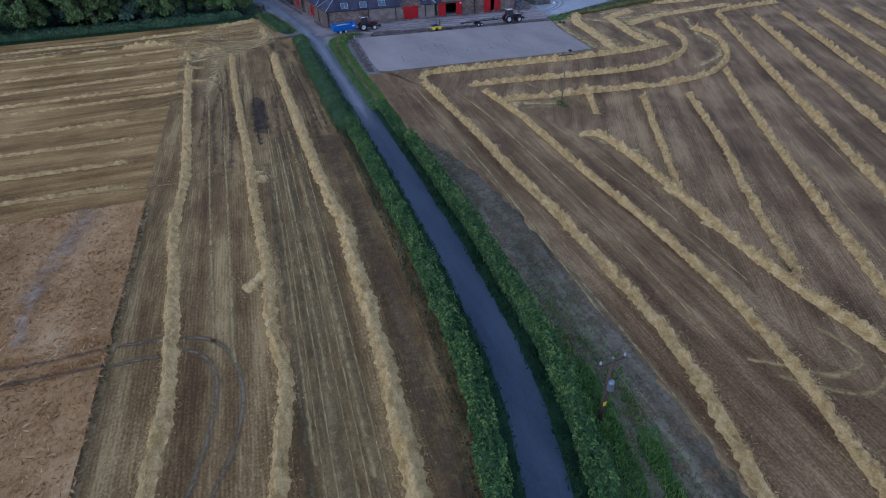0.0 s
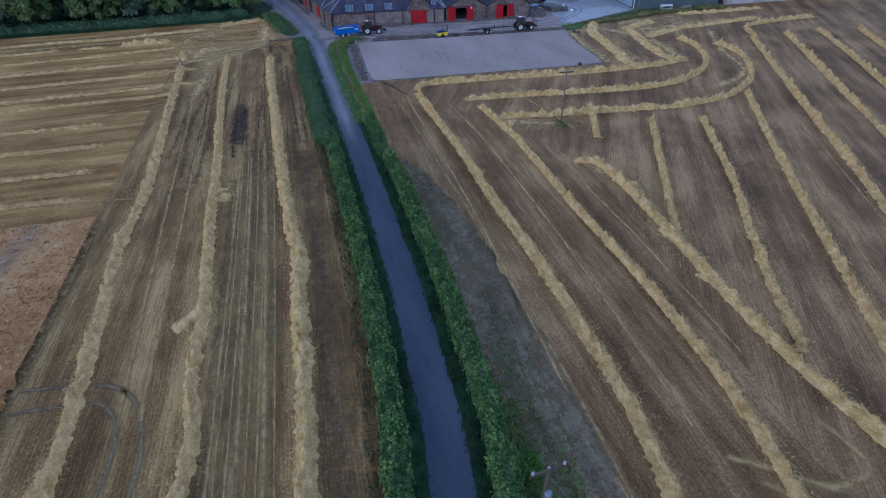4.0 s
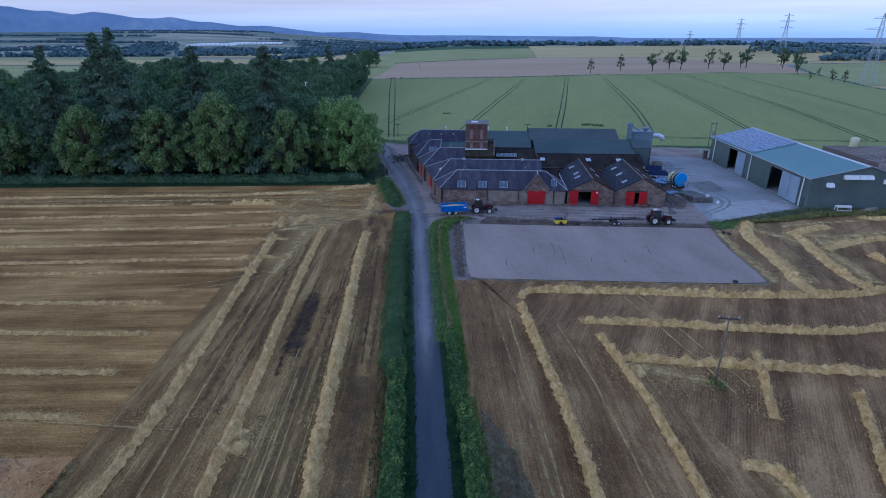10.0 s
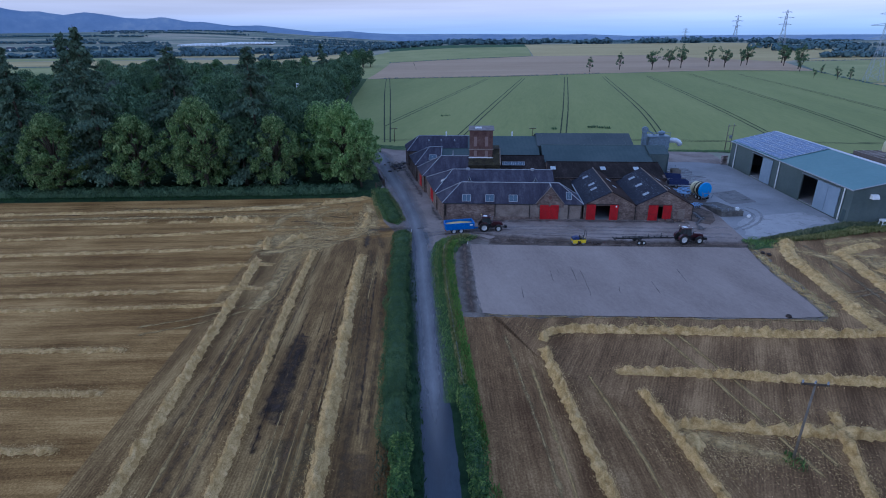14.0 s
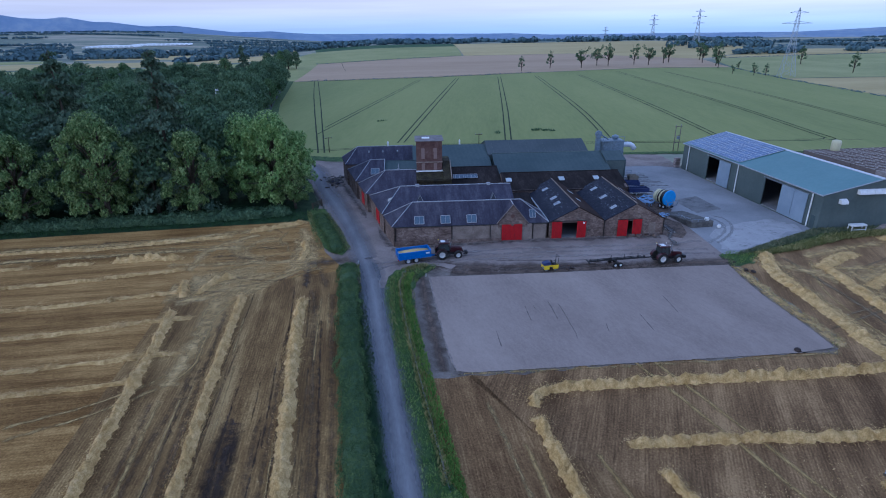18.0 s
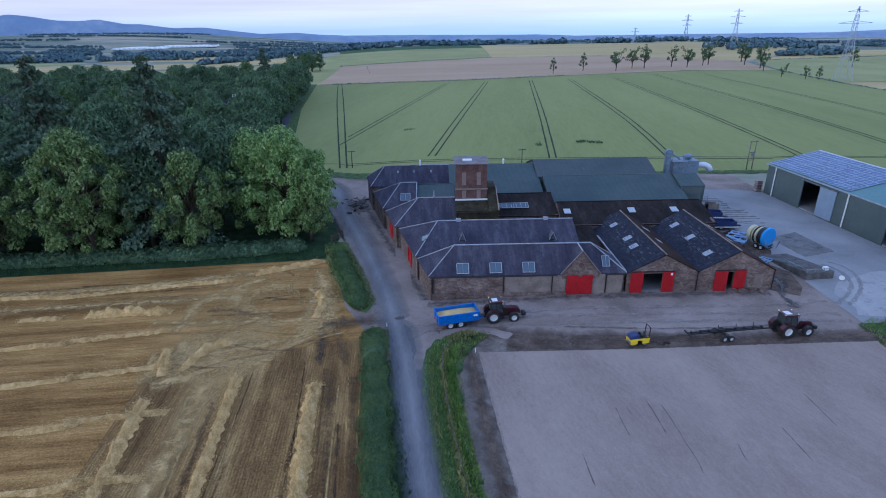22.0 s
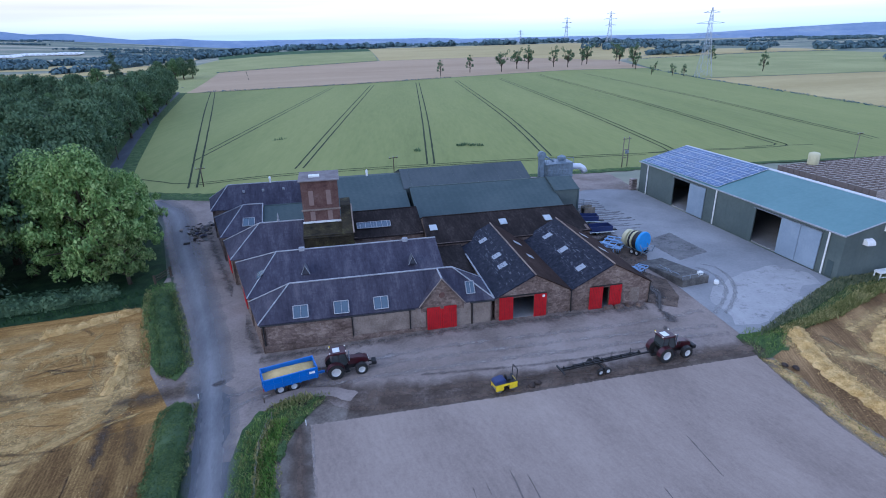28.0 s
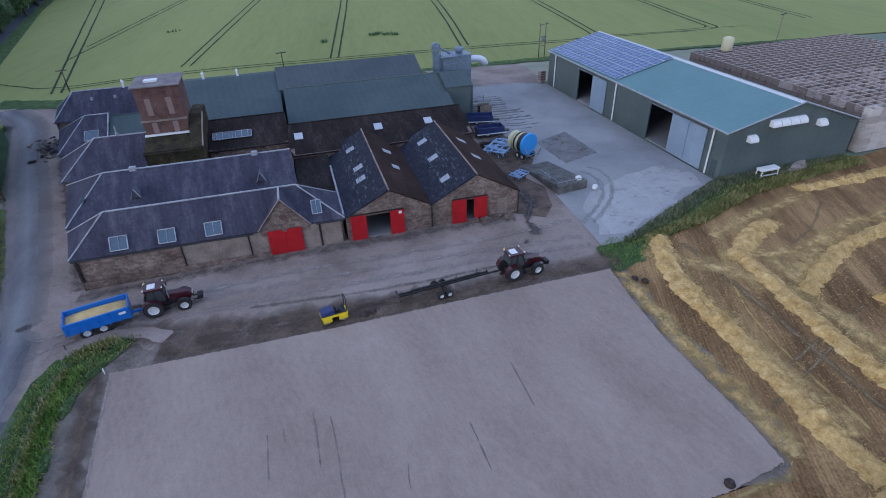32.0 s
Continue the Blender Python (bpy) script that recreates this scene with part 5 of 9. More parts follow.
SWATHS = [
    ([(-21.4, -40), (-21.3, 0), (-21.2, 15.4), (-20.7, 22), (-20.8, 29), (-21.2, 35), (-21.6, 41), (-22.2, 47), (-21.8, 56), (-21.9, 64), (-22.5, 75), (-23.2, 86), (-23.7, 97), (-24.4, 109)], 1.4),
    ([(-13.8, -40), (-13.5, 0), (-13.3, 12.8), (-12.2, 22.5), (-12.9, 29), (-12.8, 36), (-13.3, 44.4), (-13.8, 53), (-14.1, 63), (-14.8, 75), (-15.6, 90), (-16.0, 100), (-16.3, 112)], 1.3),
    ([(-5.6, -40), (-5.4, 0), (-5.2, 10), (-4.9, 17), (-4.7, 23), (-4.7, 30), (-4.8, 36), (-4.5, 41.5), (-5.2, 47), (-5.7, 53), (-6.1, 60.5), (-6.7, 73), (-7.4, 88), (-8.0, 100), (-8.1, 109.5)], 1.75),
    ([(-110, 117.5), (-46.5, 120.6), (-36.7, 121.7), (-26.7, 122.7)], 1.2), ([(-110, 110), (-42, 113.1), (-33, 114), (-24, 115)], 1.3), ([(-110, 101.5), (-37.4, 105.3), (-29.7, 106.4), (-21.5, 106.9)], 1.3), ([(-110, 95), (-33, 97.8), (-26, 98.6), (-20.6, 98.5)], 1.2),
    ([(-95, 91.6), (-30.2, 93.2), (-24.8, 94.1)], 0.9), ([(-95, 84.3), (-31.5, 82.8)], 1.2), ([(-95, 76.8), (-29.8, 74.9)], 1.2), ([(-95, 69.4), (-29.2, 67)], 1.2), ([(-95, 61.6), (-29, 59.9)], 1.2),
    ([(-110, 127), (-60, 127.4), (-50.8, 127.7)], 1.3), ([(-47, 127.8), (-41.9, 127.9)], 1.5), ([(-39, 128.1), (-28.3, 127.8)], 1.5), ([(-110, 132.5), (-54.9, 134.6), (-44.9, 134.1), (-35.4, 135.3), (-22.6, 136.6)], 1.5), ([(-20, 138.2), (-10.1, 142.0)], 1.1),
    ([(13, -8), (14.5, 3.6), (15.6, 8), (16.9, 14), (17.5, 20), (17.6, 27), (17.5, 36), (17.1, 45), (16.9, 52), (16.6, 63), (15.8, 73), (15.4, 81)], 1.6),
    ([(19, -8), (21.6, 2.4), (23.8, 10), (25, 17), (25.4, 24), (25.5, 32), (25.2, 40), (25.1, 48), (25.0, 57), (24.8, 63), (23.5, 73.4)], 1.3),
    ([(29.6, 53.1), (32.2, 51.7), (32.6, 44.5), (32.1, 34.4), (31.6, 28), (31.4, 20), (31.9, 12), (33, 0)], 1.6), ([(45.8, 62.1), (37.7, 45.7), (32.6, 35.4)], 1.2), ([(53, 60.6), (46, 44.9), (38.4, 31), (32.8, 19)], 1.2),
    ([(66, 67.6), (55.3, 48.2), (47.9, 34.3), (40, 19), (32, 4)], 1.3), ([(87, 93), (79.4, 78.1), (70.3, 60.3), (61.9, 43.7), (46, 14)], 1.3), ([(95.3, 93.3), (78.7, 60.2), (60, 24)], 1.3), ([(103.1, 93.2), (95.6, 76.9), (72, 30)], 1.3), ([(112, 92), (90, 48)], 1.3), ([(120, 90), (98, 46)], 1.3),
    ([(15.6, 82.4), (17.1, 84.4), (25, 84.2), (33.3, 83.6), (46.3, 82.6), (58.3, 82.6), (66, 84)], 1.5), ([(22, 76.5), (30, 75.7), (41.3, 74.3), (51, 73.4), (59.5, 74.9), (68, 81), (72.4, 90), (72, 96)], 1.4),
    ([(24.5, 68.4), (31.6, 67.5), (36.6, 66.9), (44.8, 66), (53, 65.3), (61.7, 66.9), (68.9, 71.1), (73.8, 76.7), (77.6, 84.4), (77, 91)], 1.4), ([(39.8, 69.6), (35.6, 58.6)], 1.3),
    ([(61.2, 111.8), (57.8, 104.5), (56.9, 97.5), (56, 91), (55.3, 86.5), (55.3, 83.2)], 1.9), ([(66.5, 106.2), (64.4, 96.3), (63.4, 88), (64, 84)], 1.7), ([(98, 105), (84.2, 103.4), (75.1, 102), (66.8, 98.4)], 1.5), ([(65, 104.8), (70.2, 107.7), (74.7, 108.9)], 1.8), ([(83.2, 113.6), (89.3, 112.8), (105, 112.6)], 1.5),
    ([(-9.6, 123.5), (-9.0, 127.5), (-9.8, 131)], 1.3), ([(-22.6, 113.8), (-21, 117.5), (-18.5, 119)], 1.3), ([(-25.6, 118.6), (-24.4, 113)], 1.2), ([(88, 93), (92, 100), (110, 102)], 1.4),
]
for i, (pts, w) in enumerate(SWATHS):
    crosswise = pts[0][0] < -40
    swath(pts, w * (1.25 if pts[0][0] > 54 and pts[0][1] > 95 else 0.72 if crosswise else 0.76 if pts[0][0] > 10 else 0.92), 0.28 if crosswise else 0.34 + 0.08 * w if pts[0][0] > 54 and pts[0][1] > 95 else 0.5 + 0.13 * w, i)


def straw_mound(x, y, r, h, seed):
    rnd, g = random.Random(seed), G()
    rings, spokes = 7, 18
    for i in range(rings):
        for j in range(spokes):
            a, u = 2 * math.pi * j / spokes, i / (rings - 1)
            rr = r * u * (1 + 0.7 * noise.noise((math.cos(a) * 1.6, math.sin(a) * 1.6, seed)) + 0.3 * noise.noise((math.cos(a) * 5, math.sin(a) * 5, seed)))
            px, py = x + rr * math.cos(a), y + rr * math.sin(a)
            g.v.append((px, py, gz(px, py) + h * (1 - u ** 1.8) * (1 + 0.4 * noise.noise((px, py, seed))) + (0.02 if i < rings - 1 else -0.02)))
    g.f = [(i * spokes + j, i * spokes + (j + 1) % spokes, (i + 1) * spokes + (j + 1) % spokes, (i + 1) * spokes + j) for i in range(rings - 1) for j in range(spokes)]
    single("straw_mound", g, M_STRAW, "small mound of loose straw in the stubble", "straw mound", "straw mounds", smooth=True)


for i, (x, y, r, h) in enumerate(((-14.3, 34.6, 0.8, 0.4), (-13.2, 35.6, 0.9, 0.45), (-13.4, 57.4, 0.9, 0.4), (-12.6, 55.8, 0.8, 0.4), (33.2, 46.3, 0.9, 0.3), (32, 36, 1.0, 0.35), (25.6, 66.3, 1.0, 0.35), (31.4, 29, 0.8, 0.3), (-21.7, 60, 0.8, 0.35))):
    straw_mound(x, y, r, h, i)


# ---- standing crop ----
def standing_crop():
    rng = np.random.default_rng(5)
    xs, ys = np.arange(-75, -25.1, 0.5), np.arange(-20, 54.4, 0.5)
    g = G()
    for y in ys:
        for x in xs:
            lodged = 0.5 + 0.5 * noise.noise((x * 0.12, y * 0.09, 4)) + 0.25 * noise.noise((x * 0.5, y * 0.4, 2))
            gap = any(abs(y - c - 0.08 * (x + 25)) < 0.45 for c in (28.6, 30.9))
            z = 0.12 if gap else 0.38 + 0.42 * lodged
            edge = x > -25.4 or y > 54.1
            g.v.append((x + (0.18 * noise.noise((y * 0.9, 1, 1)) if edge else 0), y, gz(x, y) + (0.0 if edge else z + rng.uniform(-0.06, 0.06))))
    w = len(xs)
    g.f = [(j * w + i, j * w + i + 1, (j + 1) * w + i + 1, (j + 1) * w + i) for j in range(len(ys) - 1) for i in range(w - 1)]
    single("standing_crop", g, M_CROP, "uncut block of reddish ripe barley, lodged in places", "crop", kind="stuff")


standing_crop()


# ---- hedges and grass ----
def hedge(points, width, height, seed, label, density=70, mat=None, leaf=0.20, box=0.42):
    """A row of bushes grown together; box: low for a square top, high for a round one."""
    rng = np.random.default_rng(seed)
    rnd = random.Random(seed)
    line = spaced(points, 0.5)
    root = thing("hedge", Matrix.Identity(4), label, "hedge", "hedges along the lane")
    body, cols = G(), 9
    cs, ns = [], []
    for i, p in enumerate(line):
        d = (line[min(i + 1, len(line) - 1)] - line[max(i - 1, 0)]).normalized()
        s = Vector((-d.y, d.x, 0))
        w = width * (1 + 0.22 * noise.noise((i * 0.13, seed, 0)) + 0.2 * noise.noise((i * 0.37, seed, 4)))
        tip = min(1.0, 0.05 + min(i, len(line) - 1 - i) / 5) ** 0.5
        w, h = w * tip, height * tip * (1 + 0.22 * noise.noise((i * 0.17, seed, 2)) + 0.36 * noise.noise((i * 0.41, seed, 9)))
        for k in range(cols):
            a = math.pi * k / (cols - 1)
            q = p + s * (math.cos(a) * w * 0.40)
            body.v.append((q.x, q.y, gz(q.x, q.y) + max(0, math.sin(a)) ** box * h * 0.8))
        for _ in range(density // 2):
            a = math.pi * rnd.random()
            lump = 1 + 0.34 * noise.noise((p.x * 0.9 + math.cos(a), p.y * 0.8, seed + 2 * a)) + rnd.uniform(-0.14, 0.1)
            q = p + d * rnd.uniform(-0.3, 0.3) + s * (math.cos(a) * w * 0.5 * lump)
            cs.append((q.x, q.y, gz(q.x, q.y) + 0.06 + max(0, math.sin(a)) ** box * h * lump))
            ns.append((s.x * math.cos(a), s.y * math.cos(a), math.sin(a) + 0.4))
    for i in range(len(line) - 1):
        body.f += [(i * cols + k, i * cols + k + 1, (i + 1) * cols + k + 1, (i + 1) * cols + k) for k in range(cols - 1)]
    part("hedge_core", body, M_LEAF_DARK, root, "dark twiggy inside", smooth=True)
    ob = new("leaves", leaf_mesh("leaves", np.array(cs), np.array(ns), leaf, mat or M_HEDGE, rng))
    ob.parent = root


def lane_side(off, y0, y1):
    """The lane's line, moved sideways, between two distances along it."""
    return [(x + off, y) for x, y in LANE if y0 <= y <= y1]


hedge(lane_side(-3.3, -33, 68), 1.75, 1.95, 11, "leafy green hawthorn hedge along the lane", 340, None, 0.24)
hedge([(-0.2, 66), (-0.6, 72), (-1.1, 84), (-1.7, 98), (-2.0, 111.5), (-2.2, 118.6)], 2.8, 1.2, 12, "low soft green hedge by the lane end", 820, M_LOWHEDGE, 0.14, 0.75)
hedge(lane_side(3.2, -33, 61), 1.6, 1.85, 13, "green hawthorn hedge on the field side", 340, None, 0.24)
hedge([(6.75, 59.5), (6.5, 66), (6.1, 74)], 1.5, 1.2, 14, "low clipped green hedge beside the lane", 280, None, 0.22)
FENCE = [(6.5, 66), (6.0, 76), (5.5, 86), (5.05, 96), (4.85, 104), (5.1, 110), (6.1, 113.4)]
fence = thing("wire_fence", Matrix.Identity(4), "low wire fence on weathered stakes along the verge", "fence")
for k, p in enumerate(spaced(FENCE, 4.5)):
    part("stake", G().tube([(p.x, p.y, gz(p.x, p.y) - 0.2), (p.x + 0.03, p.y, gz(p.x, p.y) + 1.0)], 0.04, 6, 0.035), M_GREYPOLE, fence)
for z in (0.5, 0.9):
    part("wire", G().tube([(p.x, p.y, gz(p.x, p.y) + z) for p in spaced(FENCE, 4.5)], 0.006, 4), M_STEEL, fence)
VERGE_LINE = [(5.2, 72), (4.75, 80), (4.3, 90), (3.9, 100), (3.8, 107), (4.3, 111.6), (5.8, 114.8)]
ribbon("verge", VERGE_LINE, 2.0, M_GRASS, 0.07, "smooth mown verge between lane and fence", "verge", 0.8, 0.12, seed=5)
for k, (pts, w, h) in enumerate((([(6.6, 108.4), (7.0, 110)], 1.3, 0.7), ([(7.6, 111.6), (8.6, 113)], 1.4, 0.8), ([(6.2, 103.4), (6.3, 105)], 1.1, 0.6), ([(9.0, 114.4), (10.0, 115.2)], 1.1, 0.55), ([(5.9, 97), (5.9, 98.6)], 1.1, 0.6))):
    hedge(pts, w, h, 80 + k, "small leafy bush in the rough grass bank", 420, (M_LEAF_MID, M_LOWHEDGE)[k % 2], 0.16, 1.0)
hedge([(-3.9, 124.6), (-4.9, 131), (-6.6, 138.5), (-8.4, 146.5)], 2.4, 0.7, 16, "low bramble and nettle bank beside the track", 460, M_LOWHEDGE, 0.18, 1.0)


hedge([(-110, 148), (-80, 147.6), (-50, 147.4), (-30, 147.2), (-14, 148.4)], 4.2, 1.5, 15, "dark undergrowth along the edge of the wood", 150, M_LEAF_DARK, 0.42)


def tufts(name, regions, size, seed, label, mat):
    """Blades of rough grass: regions are (outline, blades per square metre)."""
    rng = np.random.default_rng(seed)
    cs = []
    for outline, per in regions:
        o = np.array(outline)
        lo, hi = o.min(0), o.max(0)
        p = rng.uniform(lo, hi, (int(np.prod(hi - lo) * per), 2))
        inside = np.zeros(len(p), bool)
        for a, b in zip(o, np.roll(o, -1, 0)):
            cross = ((a[1] > p[:, 1]) != (b[1] > p[:, 1])) & (p[:, 0] < (b[0] - a[0]) * (p[:, 1] - a[1]) / (b[1] - a[1] + 1e-12) + a[0])
            inside ^= cross
        cs += [(x, y, gz(x, y) + 0.16 + size * 0.25) for x, y in p[inside]]
    cs = np.array(cs)
    up = rng.normal(0, 0.5, (len(cs), 3))
    ob = new(name, leaf_mesh(name, cs, up, size, mat, rng, droop=-0.9, slim=0.2))
    tagged(ob, label, "grass", kind="stuff")


def crop_stalks():
    rng = np.random.default_rng(8)
    p = rng.uniform((-62, -12), (-25.3, 54.2), (30000, 2))
    z = np.array([gz(x, y) + 0.45 + 0.3 * (0.5 + 0.5 * noise.noise((x * 0.12, y * 0.09, 4))) for x, y in p])
    lean = np.column_stack([rng.normal(0, 0.6, len(p)), rng.normal(0.3, 0.6, len(p)), np.full(len(p), 0.7)])
    tagged(new("barley_ears", leaf_mesh("barley_ears", np.column_stack([p, z]), lean, 0.55, M_CROPSTALK, rng, 0.0, 0.2)), "reddish ripe barley ears, leaning and tangled", "crop", kind="stuff")


crop_stalks()


def strip(points, width):
    return [(x - width / 2, y) for x, y in points] + [(x + width / 2, y) for x, y in reversed(points)]


tufts("lane_end_grass", [(strip(VERGE_LINE, 1.7), 46)], 0.24, 39, "soft green grass between lane end and fence", M_BLADE)
tufts("verge_grass", [(strip([p for p in west_verge if p[1] < 112], 1.3), 22), (strip([p for p in east_verge if p[1] < 62], 1.7), 22), ([(-9.6, 143.4), (-60, 142.8), (-95, 143), (-95, 147), (-10, 148)], 14)], 0.3, 21, "short grass on verges and under the trees, shade in its colour", M_VERGEBLADE)
tufts("rough_grass", [([(3.7, 93), (6.3, 93), (6.0, 100), (6.3, 107.5), (8.0, 112.2), (10.9, 114.8), (10.6, 116.1), (8.4, 116.3), (6.0, 115.2), (4.3, 112.8), (3.7, 108)], 60), ([(-2.0, 126), (-3.2, 133), (-6.2, 145), (-7.4, 150), (-10.8, 150), (-10.4, 144), (-7.4, 132.5), (-5.6, 125.5), (-3.4, 123.4)], 26),
                      ([(-20, 199.6), (-7, 193.6), (40, 187.6), (91, 181), (91, 184), (40, 189.2), (-7, 195.4), (-20, 201.4)], 8)], 0.17, 22, "rough uncut grass and weeds", M_BLADE)
tufts("bank_grass", [([(54.5, 111.4), (61.5, 110.8), (70, 112.6), (78, 115.4), (88, 115.4), (98, 116.4), (98, 118.0), (77, 117.4), (66, 113.4), (58, 111.4)], 60), ([(5.0, 96), (6.3, 96), (6.2, 107), (8.2, 112.2), (10.8, 115), (9, 116), (6.4, 113), (5.2, 106)], 46), ([(8.4, 88), (50, 85), (53, 88), (54, 108), (52.6, 108), (51.6, 88), (47, 84.9), (8.4, 88.6)], 12)], 0.18, 24, "dry yellowing grass on the banks", M_DRYBLADE)
tufts("bank_fringe", [(strip([(-0.6, 109), (-0.9, 119)], 0.9), 40), (strip([(-2.2, 125.5), (-3.5, 133), (-6.6, 146)], 1.0), 40), (strip([(-6.6, 127), (-8.4, 136), (-10.2, 148)], 1.0), 30), (strip([(3.7, 94), (3.6, 104), (4.2, 112.4)], 0.7), 40), ([(5.4, 114.6), (8.4, 116), (10.6, 115.4), (11.4, 115.6), (9, 116.9), (5.6, 115.6)], 36), (strip([(6.3, 94), (6.2, 101), (6.5, 107.6)], 0.7), 40)], 0.24, 28, "ragged grass spilling over the edges of the banks", M_DRYBLADE)
tufts("fence_grass", [(strip([(x + 0.75, y) for x, y in FENCE], 1.3), 90)], 0.34, 33, "tall green grass grown up along the fence", M_FRESH)
tufts("fence_hay", [(strip([(x + 0.05, y) for x, y in FENCE], 0.75), 80)], 0.42, 34, "bleached grass along the fence wire", M_DRYBLADE)
tufts("field_edge_grass", [(strip(lane_side(-4.75, -33, 68), 1.1), 45)], 0.3, 35, "rough grey-green grass between hedge and stubble", M_ROUGH)
tufts("shed_bank_grass", [([(56.5, 111.2), (66, 113.6), (76, 117.2), (97, 117.6), (97, 119.2), (76.9, 119.6), (66, 115.5), (57.5, 112.2)], 85)], 0.36, 36, "tall grey-green grass along the concrete edge", M_BANK)
tufts("bank_hay", [([(59, 110.6), (68, 111.6), (78, 114.4), (98, 115.4), (98, 117.0), (78, 116.4), (68, 113.3), (60, 111.8)], 110)], 0.4, 37, "bleached tall grass at the foot of the bank", M_DRYBLADE)
tufts("crop_weeds", [([(x - 1.0, y - 1.3), (x + 0.9, y - 1.1), (x + 1.1, y + 1.1), (x - 0.8, y + 1.4)], 16) for x, y in ((62.4, 227.2), (64, 225.4), (66.2, 224.4), (60.6, 226.4), (46.8, 224))] + [([(5.8, 258.8), (9, 259.6), (11.2, 260.8), (11, 261.4), (8, 260.4)], 12)], 0.6, 38, "dark green weeds standing above the wheat", M_LEAF_DARK)
tufts("bank_end_hay", [([(6.2, 113.8), (8.0, 114.8), (9.8, 115.4), (9.4, 116.4), (7.4, 116.2), (6.2, 115.2)], 60)], 0.4, 41, "bleached tall grass at the end of the bank", M_DRYBLADE)
tufts("corner_grass", [([(53.4, 107.8), (57, 108.6), (60, 111.2), (56.4, 113), (54.2, 111.8)], 50)], 0.2, 29, "fresh green grass at the corner of the pad", M_BLADE)
tufts("pole_weeds", [([(31.9, 62.6), (33.1, 62.4), (33.3, 64.2), (32.5, 65), (31.7, 64)], 34)], 0.34, 27, "dark weeds left standing round the pole", M_HEDGE)
def beside_lane(y0, y1, off, width):
    ys = [y0 + (y1 - y0) * k / 10 for k in range(11)]
    return strip([(float(np.interp(y, [p[1] for p in LANE], [p[0] for p in LANE])) + off + 0.4 * noise.noise((y * 0.2, off, 1)), y) for y in ys], width)


drape("grass_edge", beside_lane(-24, 17, 5.3, 1.6), M_TURF, 0.03, "fresh green grass between the hedge and the pole", "grass", 2, 0.55)
drape("grass_edge", beside_lane(-24, 10, 7.7, 1.4), M_TURF, 0.032, "fresh green grass strip beside the pole", "grass", 2, 0.4)
tufts("fresh_grass", [(beside_lane(-24, 62, 4.25, 0.8), 60), (beside_lane(62, 84, 3.7, 0.7), 50), (beside_lane(-24, 16, 5.4, 1.6), 75), (beside_lane(10, 21, 5.1, 0.9), 40), (beside_lane(-24, 9, 7.7, 1.2), 75), (beside_lane(6, 15, 7.5, 0.9), 30), (beside_lane(-24, 26, 6.6, 3.2), 10)], 0.3, 30, "fresh green grass and nettles round the pole", M_FRESH)
tufts("weed_tufts", [(strip([(10.4, 5), (10.7, 25), (10.3, 45), (9.7, 60)], 3.6), 7.0), ([(8.0, -12), (11.4, -10), (11.6, 14), (10.4, 26), (8.8, 24), (7.6, 12)], 34)], 0.2, 23, "scattered green weeds in the pale strip", M_BLADE)


# ---- the steading ----
def ranged(name, root, sw, se, ne, nw, floor, eave, rw, re, ridge, roof_mat, wall_mat, hip_w=True, hip_e=False, ridge_mat=None, over=0.25, north_mat=None):
    """A long range under a pitched roof, with a hipped or gabled end at each side. Corners and ridge ends in the root's plane."""
    c = [Vector((*p, 0)) for p in (sw, se, ne, nw)]
    r0, r1 = Vector((*rw, ridge)), Vector((*re, ridge))
    mid = sum(c, Vector()) / 4

    def up(p, z):
        return Vector((p.x, p.y, z))

    for i in range(4):
        a, b = c[i], c[(i + 1) % 4]
        inward = (mid - (a + b) / 2).normalized() * 0.45
        top = [up(a, eave), up(b, eave)]
        if (i == 1 and not hip_e):
            top = [up(a, eave), up(r1, ridge - 0.12), up(b, eave)]
        if (i == 3 and not hip_w):
            top = [up(a, eave), up(r0, ridge - 0.12), up(b, eave)]
        face = [up(a, floor - 1.3)] + top + [up(b, floor - 1.3)]
        part("wall", G().slab(face, 1.0, inward), wall_mat, root)

    def out(p, q):
        """An eaves corner pushed past the wall and down the slope."""
        d = (p - mid)
        d = Vector((d.x, d.y, 0)).normalized()
        return up(p, eave + 0.06) + d * over - Vector((0, 0, over * 0.5))

    e = [out(p, 0) for p in c]
    part("roof_slope", G().slab([e[0], e[1], r1, r0], 0.14), roof_mat, root)
    part("roof_slope", G().slab([e[2], e[3], r0, r1], 0.14), north_mat or roof_mat, root)
    if hip_w:
        part("roof_hip", G().slab([e[3], e[0], r0], 0.14), roof_mat, root)
    if hip_e:
        part("roof_hip", G().slab([e[1], e[2], r1], 0.14), roof_mat, root)
    rm = ridge_mat or M_LEAD
    lift = Vector((0, 0, 0.03))
    part("ridge", G().tube([r0 + lift, r1 + lift], 0.09, 6), rm, root, "pale lead ridge")
    for flag, k, rr in ((hip_w, 0, r0), (hip_w, 3, r0), (hip_e, 1, r1), (hip_e, 2, r1)):
        if flag:
            part("hip_ridge", G().tube([e[k] + lift, rr + lift], 0.075, 6), rm, root, "pale lead hip")


ST = pose(5.27, 126.0, 0.0, 0, 0, -5.1)
STEADING = "ranges of the old farm steading"
F = 0.4
# front range with roof lights and a cross gable over the red door
rng_a = thing("front_range", ST, "low stone farm range with hipped purple-grey slate roof", "farm building", STEADING)
ranged("front", rng_a, (0, 0), (25.4, 0), (25.4, 5.9), (-1.65, 5.9), F, 3.35, (3.2, 2.6), (21.3, 2.6), 6.55, M_SLATE, M_STONE, True, True)


